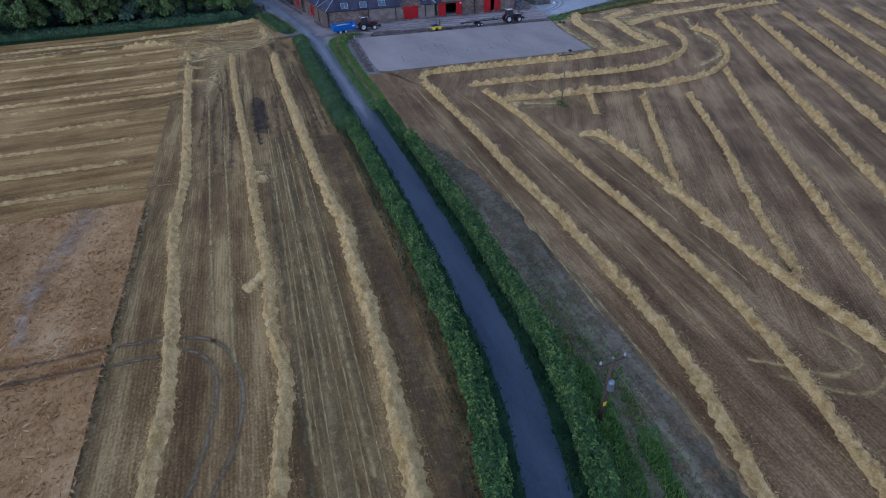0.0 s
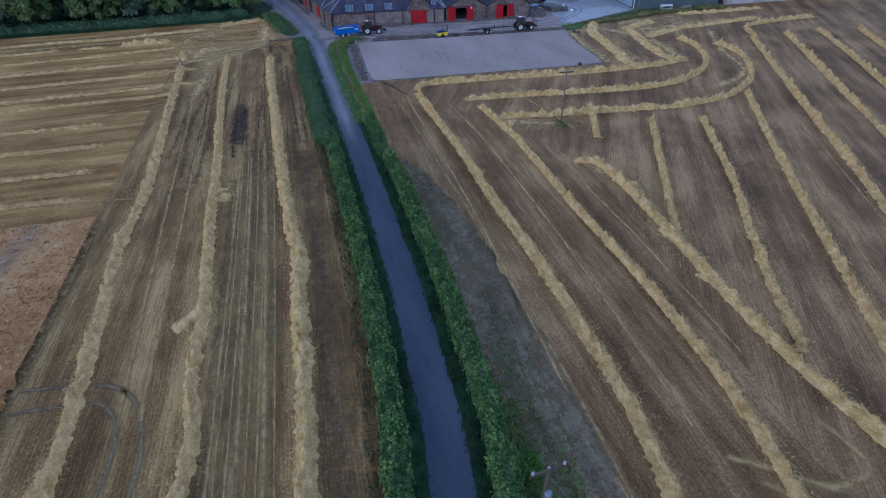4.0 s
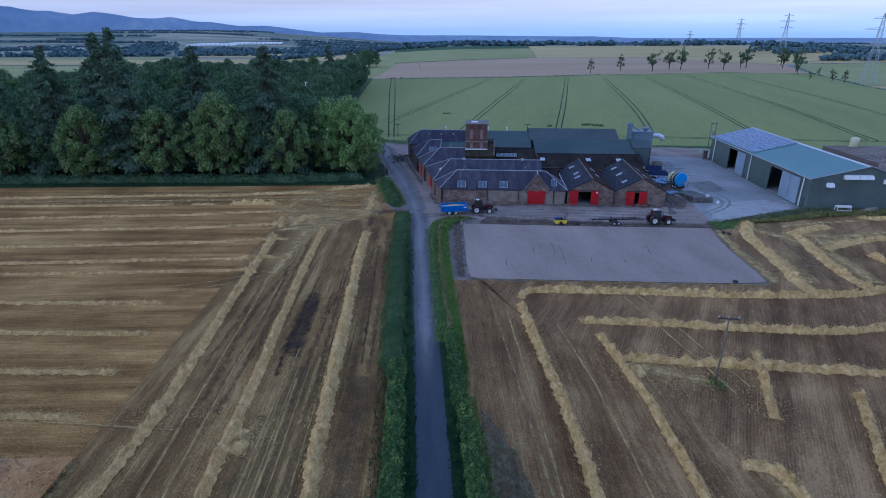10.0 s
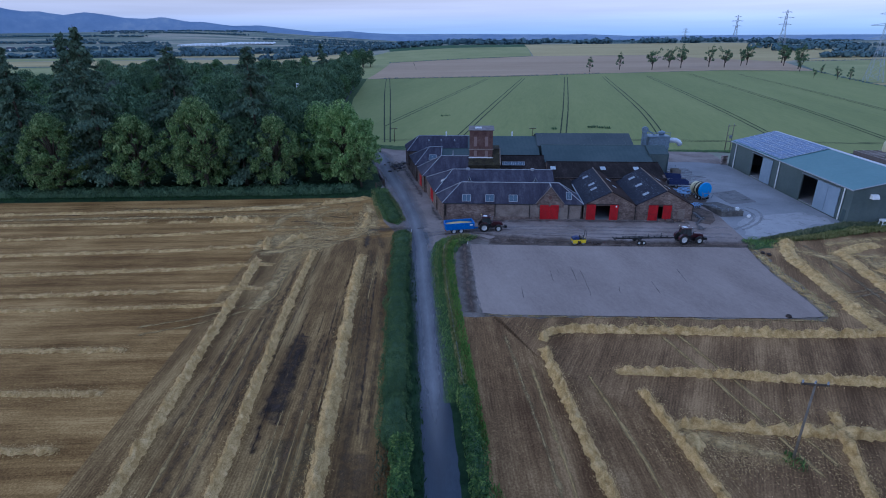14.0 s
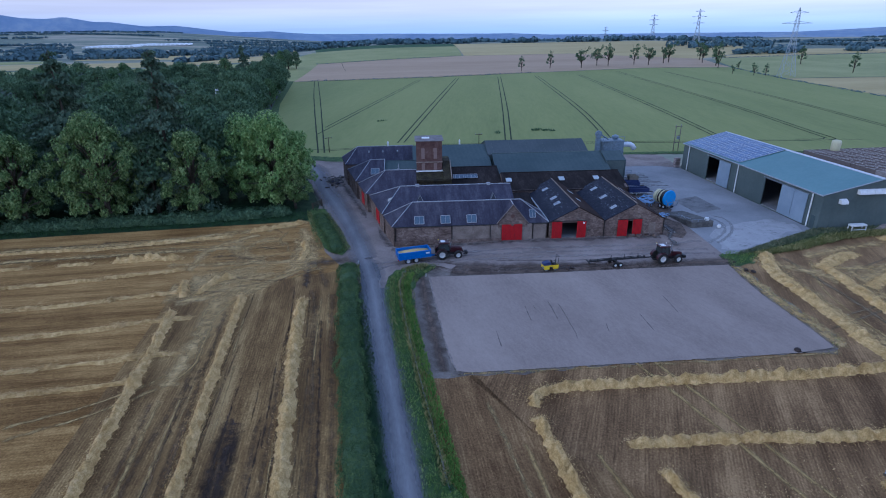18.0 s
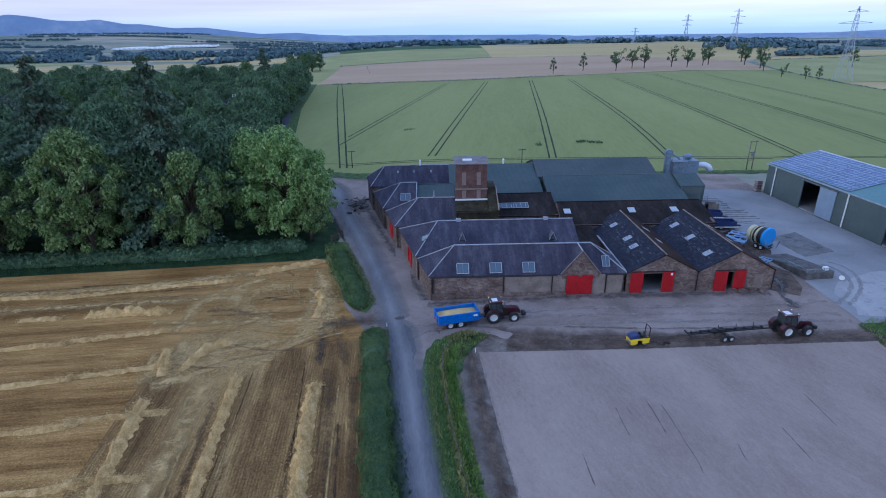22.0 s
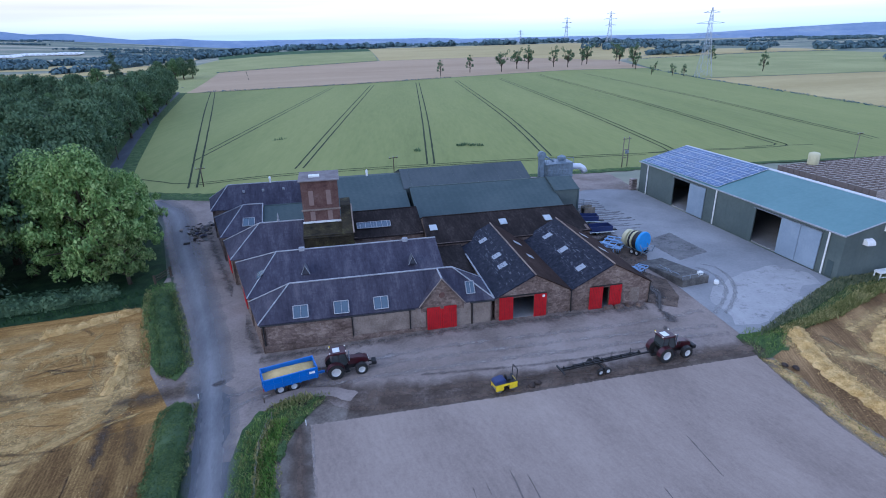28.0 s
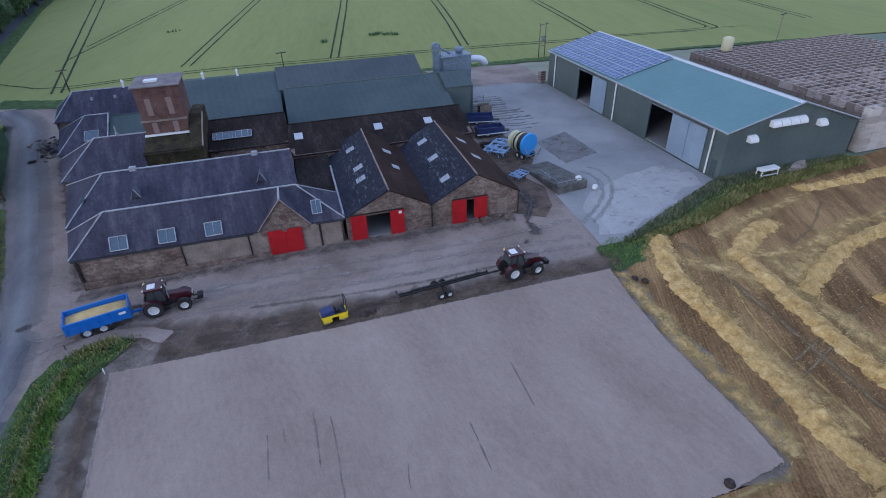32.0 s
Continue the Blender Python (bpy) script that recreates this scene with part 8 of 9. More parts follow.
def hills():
    """Low hills far behind everything, blued for haze, by bearing (degrees right of +y) and height (degrees above
    level).
    """
    for name, radius, marks, label in (("far_hills", 4300, ((-90, 1.2), (-75, 1.8), (-60, 2.4), (-48, 2.6), (-42, 2.3), (-38, 2.4), (-35.5, 2.2), (-33.9, 1.92), (-33, 1.93), (-31.5, 1.7), (-29.9, 1.93), (-28.6, 1.75), (-27, 1.5), (-25.5, 1.44), (-24.1, 1.58), (-22.1, 1.2), (-21.1, 1.2), (-18.4, 0.85), (-16.1, 0.88), (-13.6, 0.57), (-11.2, 0.28), (-8, 0.33), (-6, 0.15), (-3, 0), (2, -0.3), (90, -0.3)), "low hills on the skyline, blued for haze"),
                                       ("far_ridge", 4600, ((-90, 0.0), (-12, 0.05), (-4, 0.02), (3, -0.02), (9, -0.1), (13, -0.14), (15, -0.14), (17, -0.22), (20, -0.36), (36, -0.36), (38.5, -0.34), (41.4, -0.22), (45.8, 0.0), (52, 0.25), (60, 0.35), (75, 0.25), (90, 0.0)), "faint ridge on the skyline, blued for haze")):
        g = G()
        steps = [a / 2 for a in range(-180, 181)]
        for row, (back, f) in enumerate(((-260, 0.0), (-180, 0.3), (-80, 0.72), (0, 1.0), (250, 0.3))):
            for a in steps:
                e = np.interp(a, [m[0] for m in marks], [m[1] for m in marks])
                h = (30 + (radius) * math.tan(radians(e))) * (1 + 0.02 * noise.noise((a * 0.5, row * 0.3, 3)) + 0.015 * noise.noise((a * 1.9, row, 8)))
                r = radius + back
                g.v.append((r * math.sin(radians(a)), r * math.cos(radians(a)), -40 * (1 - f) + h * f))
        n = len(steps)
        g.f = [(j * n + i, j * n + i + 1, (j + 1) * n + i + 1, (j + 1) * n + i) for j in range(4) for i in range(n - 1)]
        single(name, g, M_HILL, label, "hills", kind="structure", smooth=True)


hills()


# white polytunnels and cottages far off
for tx, ty, count in ((-800, 1880, 10), (-735, 2060, 13)):
    tunnels = thing("polytunnels", pose(tx, ty, gz(tx, ty), 0, 0, 12), "rows of white polytunnels far across the fields", "polytunnels")
    for k in range(count):
        part("tunnel", G().prism([(math.cos(a) * 6.5 + k * 14, max(0, math.sin(a)) * 5) for a in (i * math.pi / 8 for i in range(9))], 300 + 60 * math.sin(k), pose(0, 0, 0)), M_WHITE, tunnels)
house_rnd = random.Random(12)
for x, y in ((-60, 1560), (-20, 1575), (30, 1590), (75, 1580), (140, 1600), (-1100, 1560), (-1060, 1570), (-980, 1560), (-930, 1540), (330, 1700), (380, 1720)):
    h = thing("cottage", pose(x, y, gz(x, y), 0, 0, house_rnd.uniform(-30, 30)), "small pale far cottage with grey roof", "house", "far cottages")
    part("house_wall", G().box((-11, -4, 0), (11, 4, 5)), M_WHITE, h)
    part("house_roof", G().prism([(-4.6, 4.9), (4.6, 4.9), (0, 8.5)], 22.6, pose(11.3, 0, 0, 0, 0, 90)), M_SLATE, h)


lodge = thing("cottage", pose(-62, 286, gz(-62, 286), 0, 0, 25), "grey cottage with white chimney among the trees", "house", "far cottages")
part("house_wall", G().box((-5, -3.4, 0), (5, 3.4, 5.2)), M_HARL, lodge)
part("house_roof", G().prism([(-4.0, 5.1), (4.0, 5.1), (0, 9.4)], 10.8, pose(5.4, 0, 0, 0, 0, 90)), M_SLATE, lodge)
part("chimney", G().box((3.9, -0.9, 8.2), (5.1, 0.9, 11.6)), M_WHITE, lodge, "white chimney stack", 0.05)


# ---- poles, pylons ----
def power_pole(x, y, h, turn, label, drum=False, r=0.13, mat=None):
    root = thing("power_pole", at(x, y, turn), label, "power pole", "power poles")
    part("pole", G().tube([(0, 0, -0.3), (0.03, 0, h)], r, 8, r * 0.7), mat or M_TREEPOLE, root, smooth=True)
    part("cross_arm", G().box((-1.0, -0.07, h - 0.35), (1.0, 0.07, h - 0.2)), M_TREEPOLE, root)
    for u in (-0.9, 0, 0.9):
        part("insulator", G().lathe([(0.05, 0), (0.09, 0.08), (0.05, 0.14), (0.08, 0.2), (0.03, 0.28)], pose(u, 0, h - 0.2), 8), M_LEAD, root)
    if drum:
        part("transformer", G().lathe([(0.2, 0), (0.22, 0.05), (0.22, 0.7), (0.15, 0.8)], pose(0, -0.32, h - 2.6), 12), M_STEEL, root)
        part("sign_plate", G().box((-0.12, -0.17, 1.8), (0.12, -0.15, 2.2)), M_YELLOW, root)
        part("stay_wire", G().tube([(0, 0, h - 0.6), (3.2, -1.8, 0)], 0.015, 4), M_STEEL, root)
    return root


power_pole(8.0, 11.5, 6.2, 5, "brown wooden power pole with crossarm beside the hedge", True, 0.19)
power_pole(32.6, 64.0, 7.7, -10, "slim weathered power pole standing in the stubble", r=0.11, mat=M_GREYPOLE)
for x, y in ((-8.8, 203.5), (32.6, 188), (-36, 246)):
    power_pole(x, y, 4.5 if x == -8.8 else 6.6, 10, "wooden pole at the edge of the wheat")


power_pole(132.6, 161.5, 8.8, 10, "tall slim pale pole at the edge of the wheat", r=0.09, mat=M_GREYPOLE)
h_pole = thing("power_pole", at(89.3, 184.9, 15), "twin grey poles joined by crossbars at the wheat's edge", "power pole", "power poles")
for x in (-0.9, 0.9):
    part("pole", G().tube([(x, 0, -0.3), (x, 0, 7.2)], 0.13, 8, 0.1), M_GREYPOLE, h_pole, smooth=True)
    part("insulator", G().lathe([(0.05, 0), (0.09, 0.08), (0.05, 0.14), (0.08, 0.2), (0.03, 0.28)], pose(x, 0, 7.2), 8), M_LEAD, h_pole)
for z, w in ((6.9, 1.5), (4.3, 1.1), (2.4, 1.0)):
    part("cross_arm", G().box((-w, -0.16, z - 0.08), (w, -0.1, z + 0.08)), M_GREYPOLE, h_pole)
part("transformer", G().box((-0.45, -0.6, 3.4), (0.45, -0.17, 4.2)), M_STEEL, h_pole, bevel=0.06)


def pylon(x, y, h, turn, r):
    root = thing("pylon", at(x, y, turn), "grey lattice power pylon far across the fields", "pylon", "power pylons")
    marks, half = (0.0, 0.12, 0.25, 0.38, 0.5, 0.6, 0.7, 0.8, 0.9, 1.0), (0.10, 0.083, 0.066, 0.05, 0.037, 0.03, 0.027, 0.024, 0.017, 0.004)
    for sx in (-1, 1):
        for sy in (-1, 1):
            part("leg", G().tube([(sx * w * h, sy * w * h, z * h) for z, w in zip(marks, half)], r, 4), M_PYLON, root)
    for i in range(len(marks) - 1):
        z0, z1, w0, w1 = marks[i] * h, marks[i + 1] * h, half[i] * h, half[i + 1] * h
        g = G()
        for sy in (-1, 1):
            g.tube([(-w0, sy * w0, z0), (w1, sy * w1, z1)], r * 0.6, 3).tube([(w0, sy * w0, z0), (-w1, sy * w1, z1)], r * 0.6, 3)
            g.tube([(sy * w0, -w0, z0), (sy * w1, w1, z1)], r * 0.6, 3).tube([(sy * w0, w0, z0), (sy * w1, -w1, z1)], r * 0.6, 3)
        part("bracing", g, M_PYLON, root)
    for z, w in ((0.60, 0.17), (0.78, 0.21), (0.93, 0.13)):
        part("cross_arm", G().tube([(-h * w, 0, h * z), (0, 0, h * z + 1.4), (h * w, 0, h * z)], r * 0.9, 4).tube([(-h * w, 0, h * z), (0, 0, h * z - 0.2), (h * w, 0, h * z)], r * 0.9, 4), M_PYLON, root)


pylon(302, 405, 45, -20, 0.13)
pylon(482, 809, 46, -20, 0.2)
pylon(560, 1080, 46, -20, 0.27)
pylon(680, 1560, 48, -20, 0.36)


# ---- vehicles ----
def wheel(root, x, y, r, w, side, rim_mat=None, name="wheel"):
    wh = new(name)
    wh.parent, wh.matrix_basis = root, pose(x, y, r, 90 * -side, 0, 0)
    g = G().lathe([(r * 0.58, -w / 2), (r * 0.9, -w / 2), (r * 0.985, -w * 0.38), (r, -w * 0.2), (r, w * 0.2), (r * 0.985, w * 0.38), (r * 0.9, w / 2), (r * 0.58, w / 2), (r * 0.55, 0)], Matrix.Identity(4), 28)
    part("tyre", g, M_RUBBER, wh)
    lugs = G()
    for k in range(18):
        lugs.box((r * 0.93, -0.05, -w * 0.46), (r * 1.02, 0.05, 0), pose(0, 0, 0, 0, 0, k * 20) @ pose(0, 0, 0, 20))
        lugs.box((r * 0.93, -0.05, 0), (r * 1.02, 0.05, w * 0.46), pose(0, 0, 0, 0, 0, k * 20 + 10) @ pose(0, 0, 0, -20))
    part("tread", lugs, M_RUBBER, wh)
    part("rim", G().lathe([(0.001, w * 0.18), (r * 0.2, w * 0.2), (r * 0.24, w * 0.12), (r * 0.5, w * 0.15), (r * 0.59, w * 0.42), (r * 0.59, -w * 0.42), (r * 0.4, -w * 0.3), (0.001, -w * 0.3)], Matrix.Identity(4), 24), rim_mat or M_RIM, wh, "pale steel rim")
    return wh


def tractor(m, label):
    """Nose along +x; the origin is on the ground below the rear axle."""
    t = thing("tractor", m, label, "tractor", "tractors in the yard")
    for s in (-1, 1):
        wheel(t, 0, s * 0.95, 0.9, 0.6, s)
        wheel(t, 2.75, s * 0.95, 0.66, 0.48, s)
        arc = [(0.98 * math.cos(k), 0.98 * math.sin(k)) for k in (math.radians(d) for d in range(15, 176, 20))]
        g = G()
        for (x0, z0), (x1, z1) in zip(arc, arc[1:]):
            g.slab([(x0, s * 0.65, 0.9 + z0), (x1, s * 0.65, 0.9 + z1), (x1, s * 1.25, 0.9 + z1), (x0, s * 1.25, 0.9 + z0)], 0.05)
        part("rear_mudguard", g, M_MAROON, t, "maroon mudguard")
        g = G()
        for k in range(40, 150, 22):
            a, b = math.radians(k), math.radians(k + 22)
            g.slab([(2.75 + 0.74 * math.cos(a), s * 0.72, 0.66 + 0.74 * math.sin(a)), (2.75 + 0.74 * math.cos(b), s * 0.72, 0.66 + 0.74 * math.sin(b)), (2.75 + 0.74 * math.cos(b), s * 1.18, 0.66 + 0.74 * math.sin(b)), (2.75 + 0.74 * math.cos(a), s * 1.18, 0.66 + 0.74 * math.sin(a))], 0.03)
        part("front_mudguard", g, M_BLACK, t)
        part("mirror", G().box((1.35, s * 1.05, 2.0), (1.42, s * 1.3, 2.4)), M_BLACK, t, bevel=0.02)
        part("headlight", G().box((3.62, s * 0.2 - 0.12, 1.25), (3.68, s * 0.2 + 0.12, 1.45)), M_LAMP, t)
        part("step", G().box((0.95, s * 0.8 - 0.15, 0.5), (1.5, s * 0.8 + 0.15, 0.56)).box((0.98, s * 0.8 - 0.15, 0.8), (1.45, s * 0.8 + 0.15, 0.86)), M_BLACK, t)
    part("chassis", G().box((-0.5, -0.35, 0.6), (3.3, 0.35, 1.15)), M_BLACK, t, bevel=0.06)
    part("rear_axle", G().tube([(0, -0.95, 0.9), (0, 0.95, 0.9)], 0.18, 10), M_BLACK, t)
    part("front_axle", G().tube([(2.75, -0.95, 0.66), (2.75, 0.95, 0.66)], 0.13, 8), M_BLACK, t)
    part("bonnet", G().prism([(1.35, 1.1), (3.55, 1.05), (3.68, 1.2), (3.6, 1.58), (3.2, 1.72), (1.35, 1.9)], 0.9, pose(0, -0.45, 0)), M_MAROON, t, "glossy maroon bonnet", 0.07)
    part("bonnet_grille", G().box((3.6, -0.32, 0.95), (3.71, 0.32, 1.2)), M_BLACK, t)
    part("cab_glass", G().prism([(-0.32, 1.5), (1.25, 1.35), (1.35, 1.75), (1.08, 2.72), (-0.2, 2.72), (-0.42, 1.9)], 1.36, pose(0, -0.68, 0)), M_CABGLASS, t, "dark cab glass")
    for x0, z0, x1, z1 in ((-0.38, 1.5, -0.22, 2.75), (1.36, 1.6, 1.1, 2.75), (0.45, 1.4, 0.42, 2.75)):
        for s in (-1, 1):
            part("cab_pillar", G().tube([(x0, s * 0.69, z0), (x1, s * 0.69, z1)], 0.05, 6), M_BLACK, t)
    part("cab_roof", G().box((-0.45, -0.8, 2.72), (1.3, 0.8, 2.92)), M_MAROON, t, "maroon cab roof", 0.08)
    # white panel stands in for the sky's reflection on the cab roof
    part("roof_hatch", G().box((-0.1, -0.45, 2.92), (0.65, 0.45, 2.96)), M_WHITE, t, "white panel painted as the cab roof's reflection", 0.02)
    for x in (-0.42, 1.27):
        for y in (-0.6, 0.6):
            part("work_light", G().box((x - 0.05, y - 0.1, 2.93), (x + 0.05, y + 0.1, 3.03)), M_LAMP, t, bevel=0.02)
    part("beacon", G().lathe([(0.07, 0), (0.08, 0.15), (0.03, 0.2)], pose(-0.35, 0.72, 2.92), 10), M_YELLOW, t)
    part("exhaust", G().tube([(1.55, -0.52, 1.6), (1.55, -0.52, 2.7), (1.6, -0.6, 2.95)], 0.06, 8), M_STEEL, t)
    part("front_linkage", G().box((3.65, -0.4, 0.55), (4.25, -0.3, 0.66)).box((3.65, 0.3, 0.55), (4.25, 0.4, 0.66)), M_BLACK, t)
    part("front_weight", G().box((4.0, -0.45, 0.5), (4.5, 0.45, 0.95)), M_BLACK, t, bevel=0.05)
    part("tow_hitch", G().box((-1.1, -0.12, 0.45), (-0.4, 0.12, 0.6)), M_BLACK, t)
    return t


tr = tractor(pose(12.15, 119.25, gz(12.6, 119) + 0.05, 0, 0, 1) @ Matrix.Scale(0.91, 4), "maroon tractor with dusty wheels hitched to the blue trailer")


def grain_trailer(m):
    """Drawbar along +x; the origin is on the ground below the middle of the bogie."""
    t = thing("grain_trailer", m, "bright blue tipping trailer heaped with golden grain", "trailer")
    x0, x1, hw, z0, z1 = -2.2, 3.2, 1.2, 0.9, 2.05
    part("floor", G().box((x0, -hw, z0), (x1, hw, z0 + 0.1)), M_BLUE, t)
    for s in (-1, 1):
        part("side", G().box((x0, s * hw - 0.05, z0), (x1, s * hw + 0.05, z1)), M_BLUE, t, bevel=0.02)
        part("top_rail", G().box((x0 - 0.05, s * hw - 0.09, z1 - 0.05), (x1 + 0.05, s * hw + 0.09, z1 + 0.08)), M_BLUE, t, bevel=0.02)
        for k in range(7):
            x = x0 + 0.15 + k * (x1 - x0 - 0.3) / 6
            part("side_post", G().box((x - 0.06, s * hw + (0.05 if s > 0 else -0.15), z0 - 0.05), (x + 0.06, s * hw + (0.15 if s > 0 else -0.05), z1)), M_BLUE, t, bevel=0.015)
        part("side_rail", G().box((x0, s * hw + (0.05 if s > 0 else -0.12), 1.45), (x1, s * hw + (0.12 if s > 0 else -0.05), 1.53)), M_BLUE, t)
        for x in (-0.68, 0.68):
            wheel(t, x, s * 0.98, 0.56, 0.46, s)
        part("tail_lamp", G().box((x0 - 0.14, s * 0.95 - 0.12, 0.8), (x0 - 0.06, s * 0.95 + 0.12, 0.92)), M_RED, t)
    for x, name in ((x0, "tailgate"), (x1, "headboard")):
        part(name, G().box((x - 0.05, -hw, z0), (x + 0.05, hw, z1 + (0.15 if name == "headboard" else 0))), M_BLUE, t, bevel=0.02)
    for k in (-0.6, 0.6):
        part("tailgate_rib", G().box((x0 - 0.13, k - 0.05, z0), (x0 - 0.04, k + 0.05, z1)), M_BLUE, t)
    part("grain_chute", G().box((x0 - 0.16, -0.3, 1.0), (x0 - 0.05, 0.3, 1.45)), M_STEEL, t)
    g, nx, ny = G(), 24, 10
    for i in range(nx + 1):
        for j in range(ny + 1):
            x, y = x0 + 0.06 + (x1 - x0 - 0.12) * i / nx, -hw + 0.06 + (2 * hw - 0.12) * j / ny
            u, v = i / nx * 2 - 1, j / ny * 2 - 1
            g.v.append((x, y, 1.56 + 0.5 * (1 - abs(u) ** 2.2) * (1 - 0.75 * abs(v) ** 1.6) + 0.05 * noise.noise((x * 2, y * 2, 1))))
    g.f = [(i * (ny + 1) + j, (i + 1) * (ny + 1) + j, (i + 1) * (ny + 1) + j + 1, i * (ny + 1) + j + 1) for i in range(nx) for j in range(ny)]
    part("grain_load", g, M_GRAIN, t, "heap of golden barley", smooth=True)
    part("chassis_beam", G().box((x0, -0.5, 0.7), (x1, -0.35, 0.95)).box((x0, 0.35, 0.7), (x1, 0.5, 0.95)), M_BLUE, t)
    part("bogie_axle", G().tube([(-0.68, -0.98, 0.56), (-0.68, 0.98, 0.56)], 0.09, 8).tube([(0.68, -0.98, 0.56), (0.68, 0.98, 0.56)], 0.09, 8), M_BLACK, t)
    part("drawbar", G().box((3.1, -0.12, 0.5), (4.15, 0.12, 0.75)), M_BLUE, t, bevel=0.03)
    part("ram", G().tube([(2.95, 0, 0.8), (3.1, 0, 1.7)], 0.12, 8), M_STEEL, t)
    part("jack_leg", G().tube([(3.85, 0.2, 0.12), (3.85, 0.2, 1.0)], 0.05, 6), M_STEEL, t)
    part("badge", G().box((2.3, -hw - 0.157, 1.6), (2.9, -hw - 0.15, 1.85)), M_WHITE, t, "pale badge")
    return t


grain_trailer(pose(7.35, 118.75, gz(7.5, 118.75) + 0.05, 0, 0, 9) @ Matrix.Scale(0.92, 4))
tractor(pose(43.7, 111.2, gz(44, 111) + 0.06, 0, 0, 1) @ Matrix.Scale(0.91, 4), "maroon tractor parked with a long boom trailer")

boom = thing("boom_trailer", pose(37.4, 111.3, gz(37, 111) + 0.06, 0, 0, 1), "long narrow black implement trailer with twin wheels", "implement")
part("main_beam", G().box((-4.6, -0.12, 0.75), (5.3, 0.0, 0.9)).box((-4.6, 0.15, 0.75), (4.2, 0.27, 0.9)), M_BLACK, boom)
part("upper_beam", G().tube([(-3.5, 0.05, 1.1), (3.4, 0.05, 1.1)], 0.05, 6), M_BLACK, boom)
for k in range(9):
    part("spacer", G().box((-4.4 + k * 1.05, -0.12, 0.88), (-4.34 + k * 1.05, 0.27, 1.1)), M_BLACK, boom)
part("end_bar", G().box((-4.75, -0.7, 0.7), (-4.62, 0.9, 0.85)), M_BLACK, boom)
for k in (-1.2, 0.9, 3.0):
    part("bracket", G().tube([(k, 0.05, 0.9), (k + 0.1, 0.3, 1.5)], 0.04, 5), M_BLACK, boom)
part("axle_frame", G().box((-1.2, -0.8, 0.42), (0.1, -0.7, 0.55)).box((-1.2, 0.85, 0.42), (0.1, 0.95, 0.55)).box((-0.6, -0.8, 0.5), (-0.45, 0.95, 0.62)), M_BLACK, boom)
for s, y in ((-1, -0.9), (1, 1.0)):
    for x in (-0.95, -0.15):
        wheel(boom, x, y, 0.34, 0.25, s)

roller = thing("road_roller", pose(26.9, 111.35, gz(27, 111) + 0.05, 0, 0, 4) @ Matrix.Scale(0.92, 4), "small yellow tandem road roller with dark hood", "road roller")
for x in (-0.75, 0.75):
    part("drum", G().lathe([(0.001, -0.5), (0.33, -0.5), (0.35, -0.47), (0.35, 0.47), (0.33, 0.5), (0.001, 0.5)], pose(x, 0, 0.35, 90), 20), M_STEEL, roller, "smooth steel drum", smooth=False)
    for y in (-0.62, 0.52):
        part("drum_yoke", G().box((x - 0.42, y, 0.3), (x + 0.42, y + 0.1, 0.75)), M_YELLOW, roller)
part("lower_body", G().box((-1.25, -0.58, 0.68), (1.25, 0.58, 0.92)), M_YELLOW, roller, bevel=0.05)
part("engine_hood", G().prism([(-1.25, 0.9), (0.0, 0.9), (0.0, 1.35), (-0.3, 1.45), (-1.1, 1.3), (-1.25, 1.1)], 1.0, pose(0, -0.5, 0)), M_NAVY, roller, "dark blue hood", 0.05)
part("platform", G().box((0.0, -0.5, 0.9), (1.1, 0.5, 0.98)), M_BLACK, roller)
part("driver_seat", G().box((0.15, -0.25, 0.98), (0.6, 0.25, 1.2)).box((0.1, -0.25, 1.15), (0.2, 0.25, 1.6)), M_BLACK, roller, bevel=0.04)
part("steering_column", G().tube([(0.95, 0, 0.95), (0.8, 0, 1.5)], 0.05, 6).lathe([(0.17, -0.02), (0.2, 0), (0.17, 0.02)], pose(0.8, 0, 1.5, 0, -20), 14), M_BLACK, roller)
for y in (-0.48, 0.48):
    part("roll_bar", G().tube([(1.1, y, 0.95), (1.2, y, 2.3)], 0.05, 6), M_BLACK, roller)
part("roll_bar_top", G().tube([(1.2, -0.48, 2.3), (1.2, 0.48, 2.3)], 0.05, 6), M_BLACK, roller)

# hose reel and farm gear on the east side of the barns
reel = thing("hose_reel", pose(58.3, 136.4, gz(58, 136) + 0.06, 0, 0, 105), "irrigation hose reel with light blue drum on a grey frame", "hose reel")
part("blue_drum", G().lathe([(0.001, -0.2), (1.45, -0.2), (1.55, -0.12), (1.55, 0.12), (1.45, 0.2), (0.001, 0.2)], pose(-1.4, 0, 2.0, 0, 90, 0), 28), M_SKYBLUE, reel, "light blue reel cheek")
part("hose", G().lathe([(0.6, -1.0), (1.3, -1.0), (1.38, -0.95), (1.38, -0.25), (1.3, -0.2), (0.6, -0.2)], pose(-0.2, 0, 2.0, 0, 90, 0), 28), M_BLACK, reel, "black coiled hose")
part("cream_drum", G().lathe([(0.001, 0), (1.25, 0), (1.35, 0.1), (1.35, 0.8), (1.25, 0.9), (0.001, 0.9)], pose(-0.3, 0, 1.95, 0, 90, 0), 28), M_CREAM, reel, "cream drum")
part("cream_drum", G().lathe([(0.001, 0), (1.2, 0), (1.3, 0.08), (1.3, 0.6), (1.2, 0.68), (0.001, 0.68)], pose(0.85, 0, 1.9, 0, 90, 0), 28), M_CREAM, reel, "cream drum")
part("dark_band", G().lathe([(1.37, 0.3), (1.39, 0.32), (1.39, 0.6), (1.37, 0.62)], pose(-0.3, 0, 1.95, 0, 90, 0), 28), M_BLACK, reel)
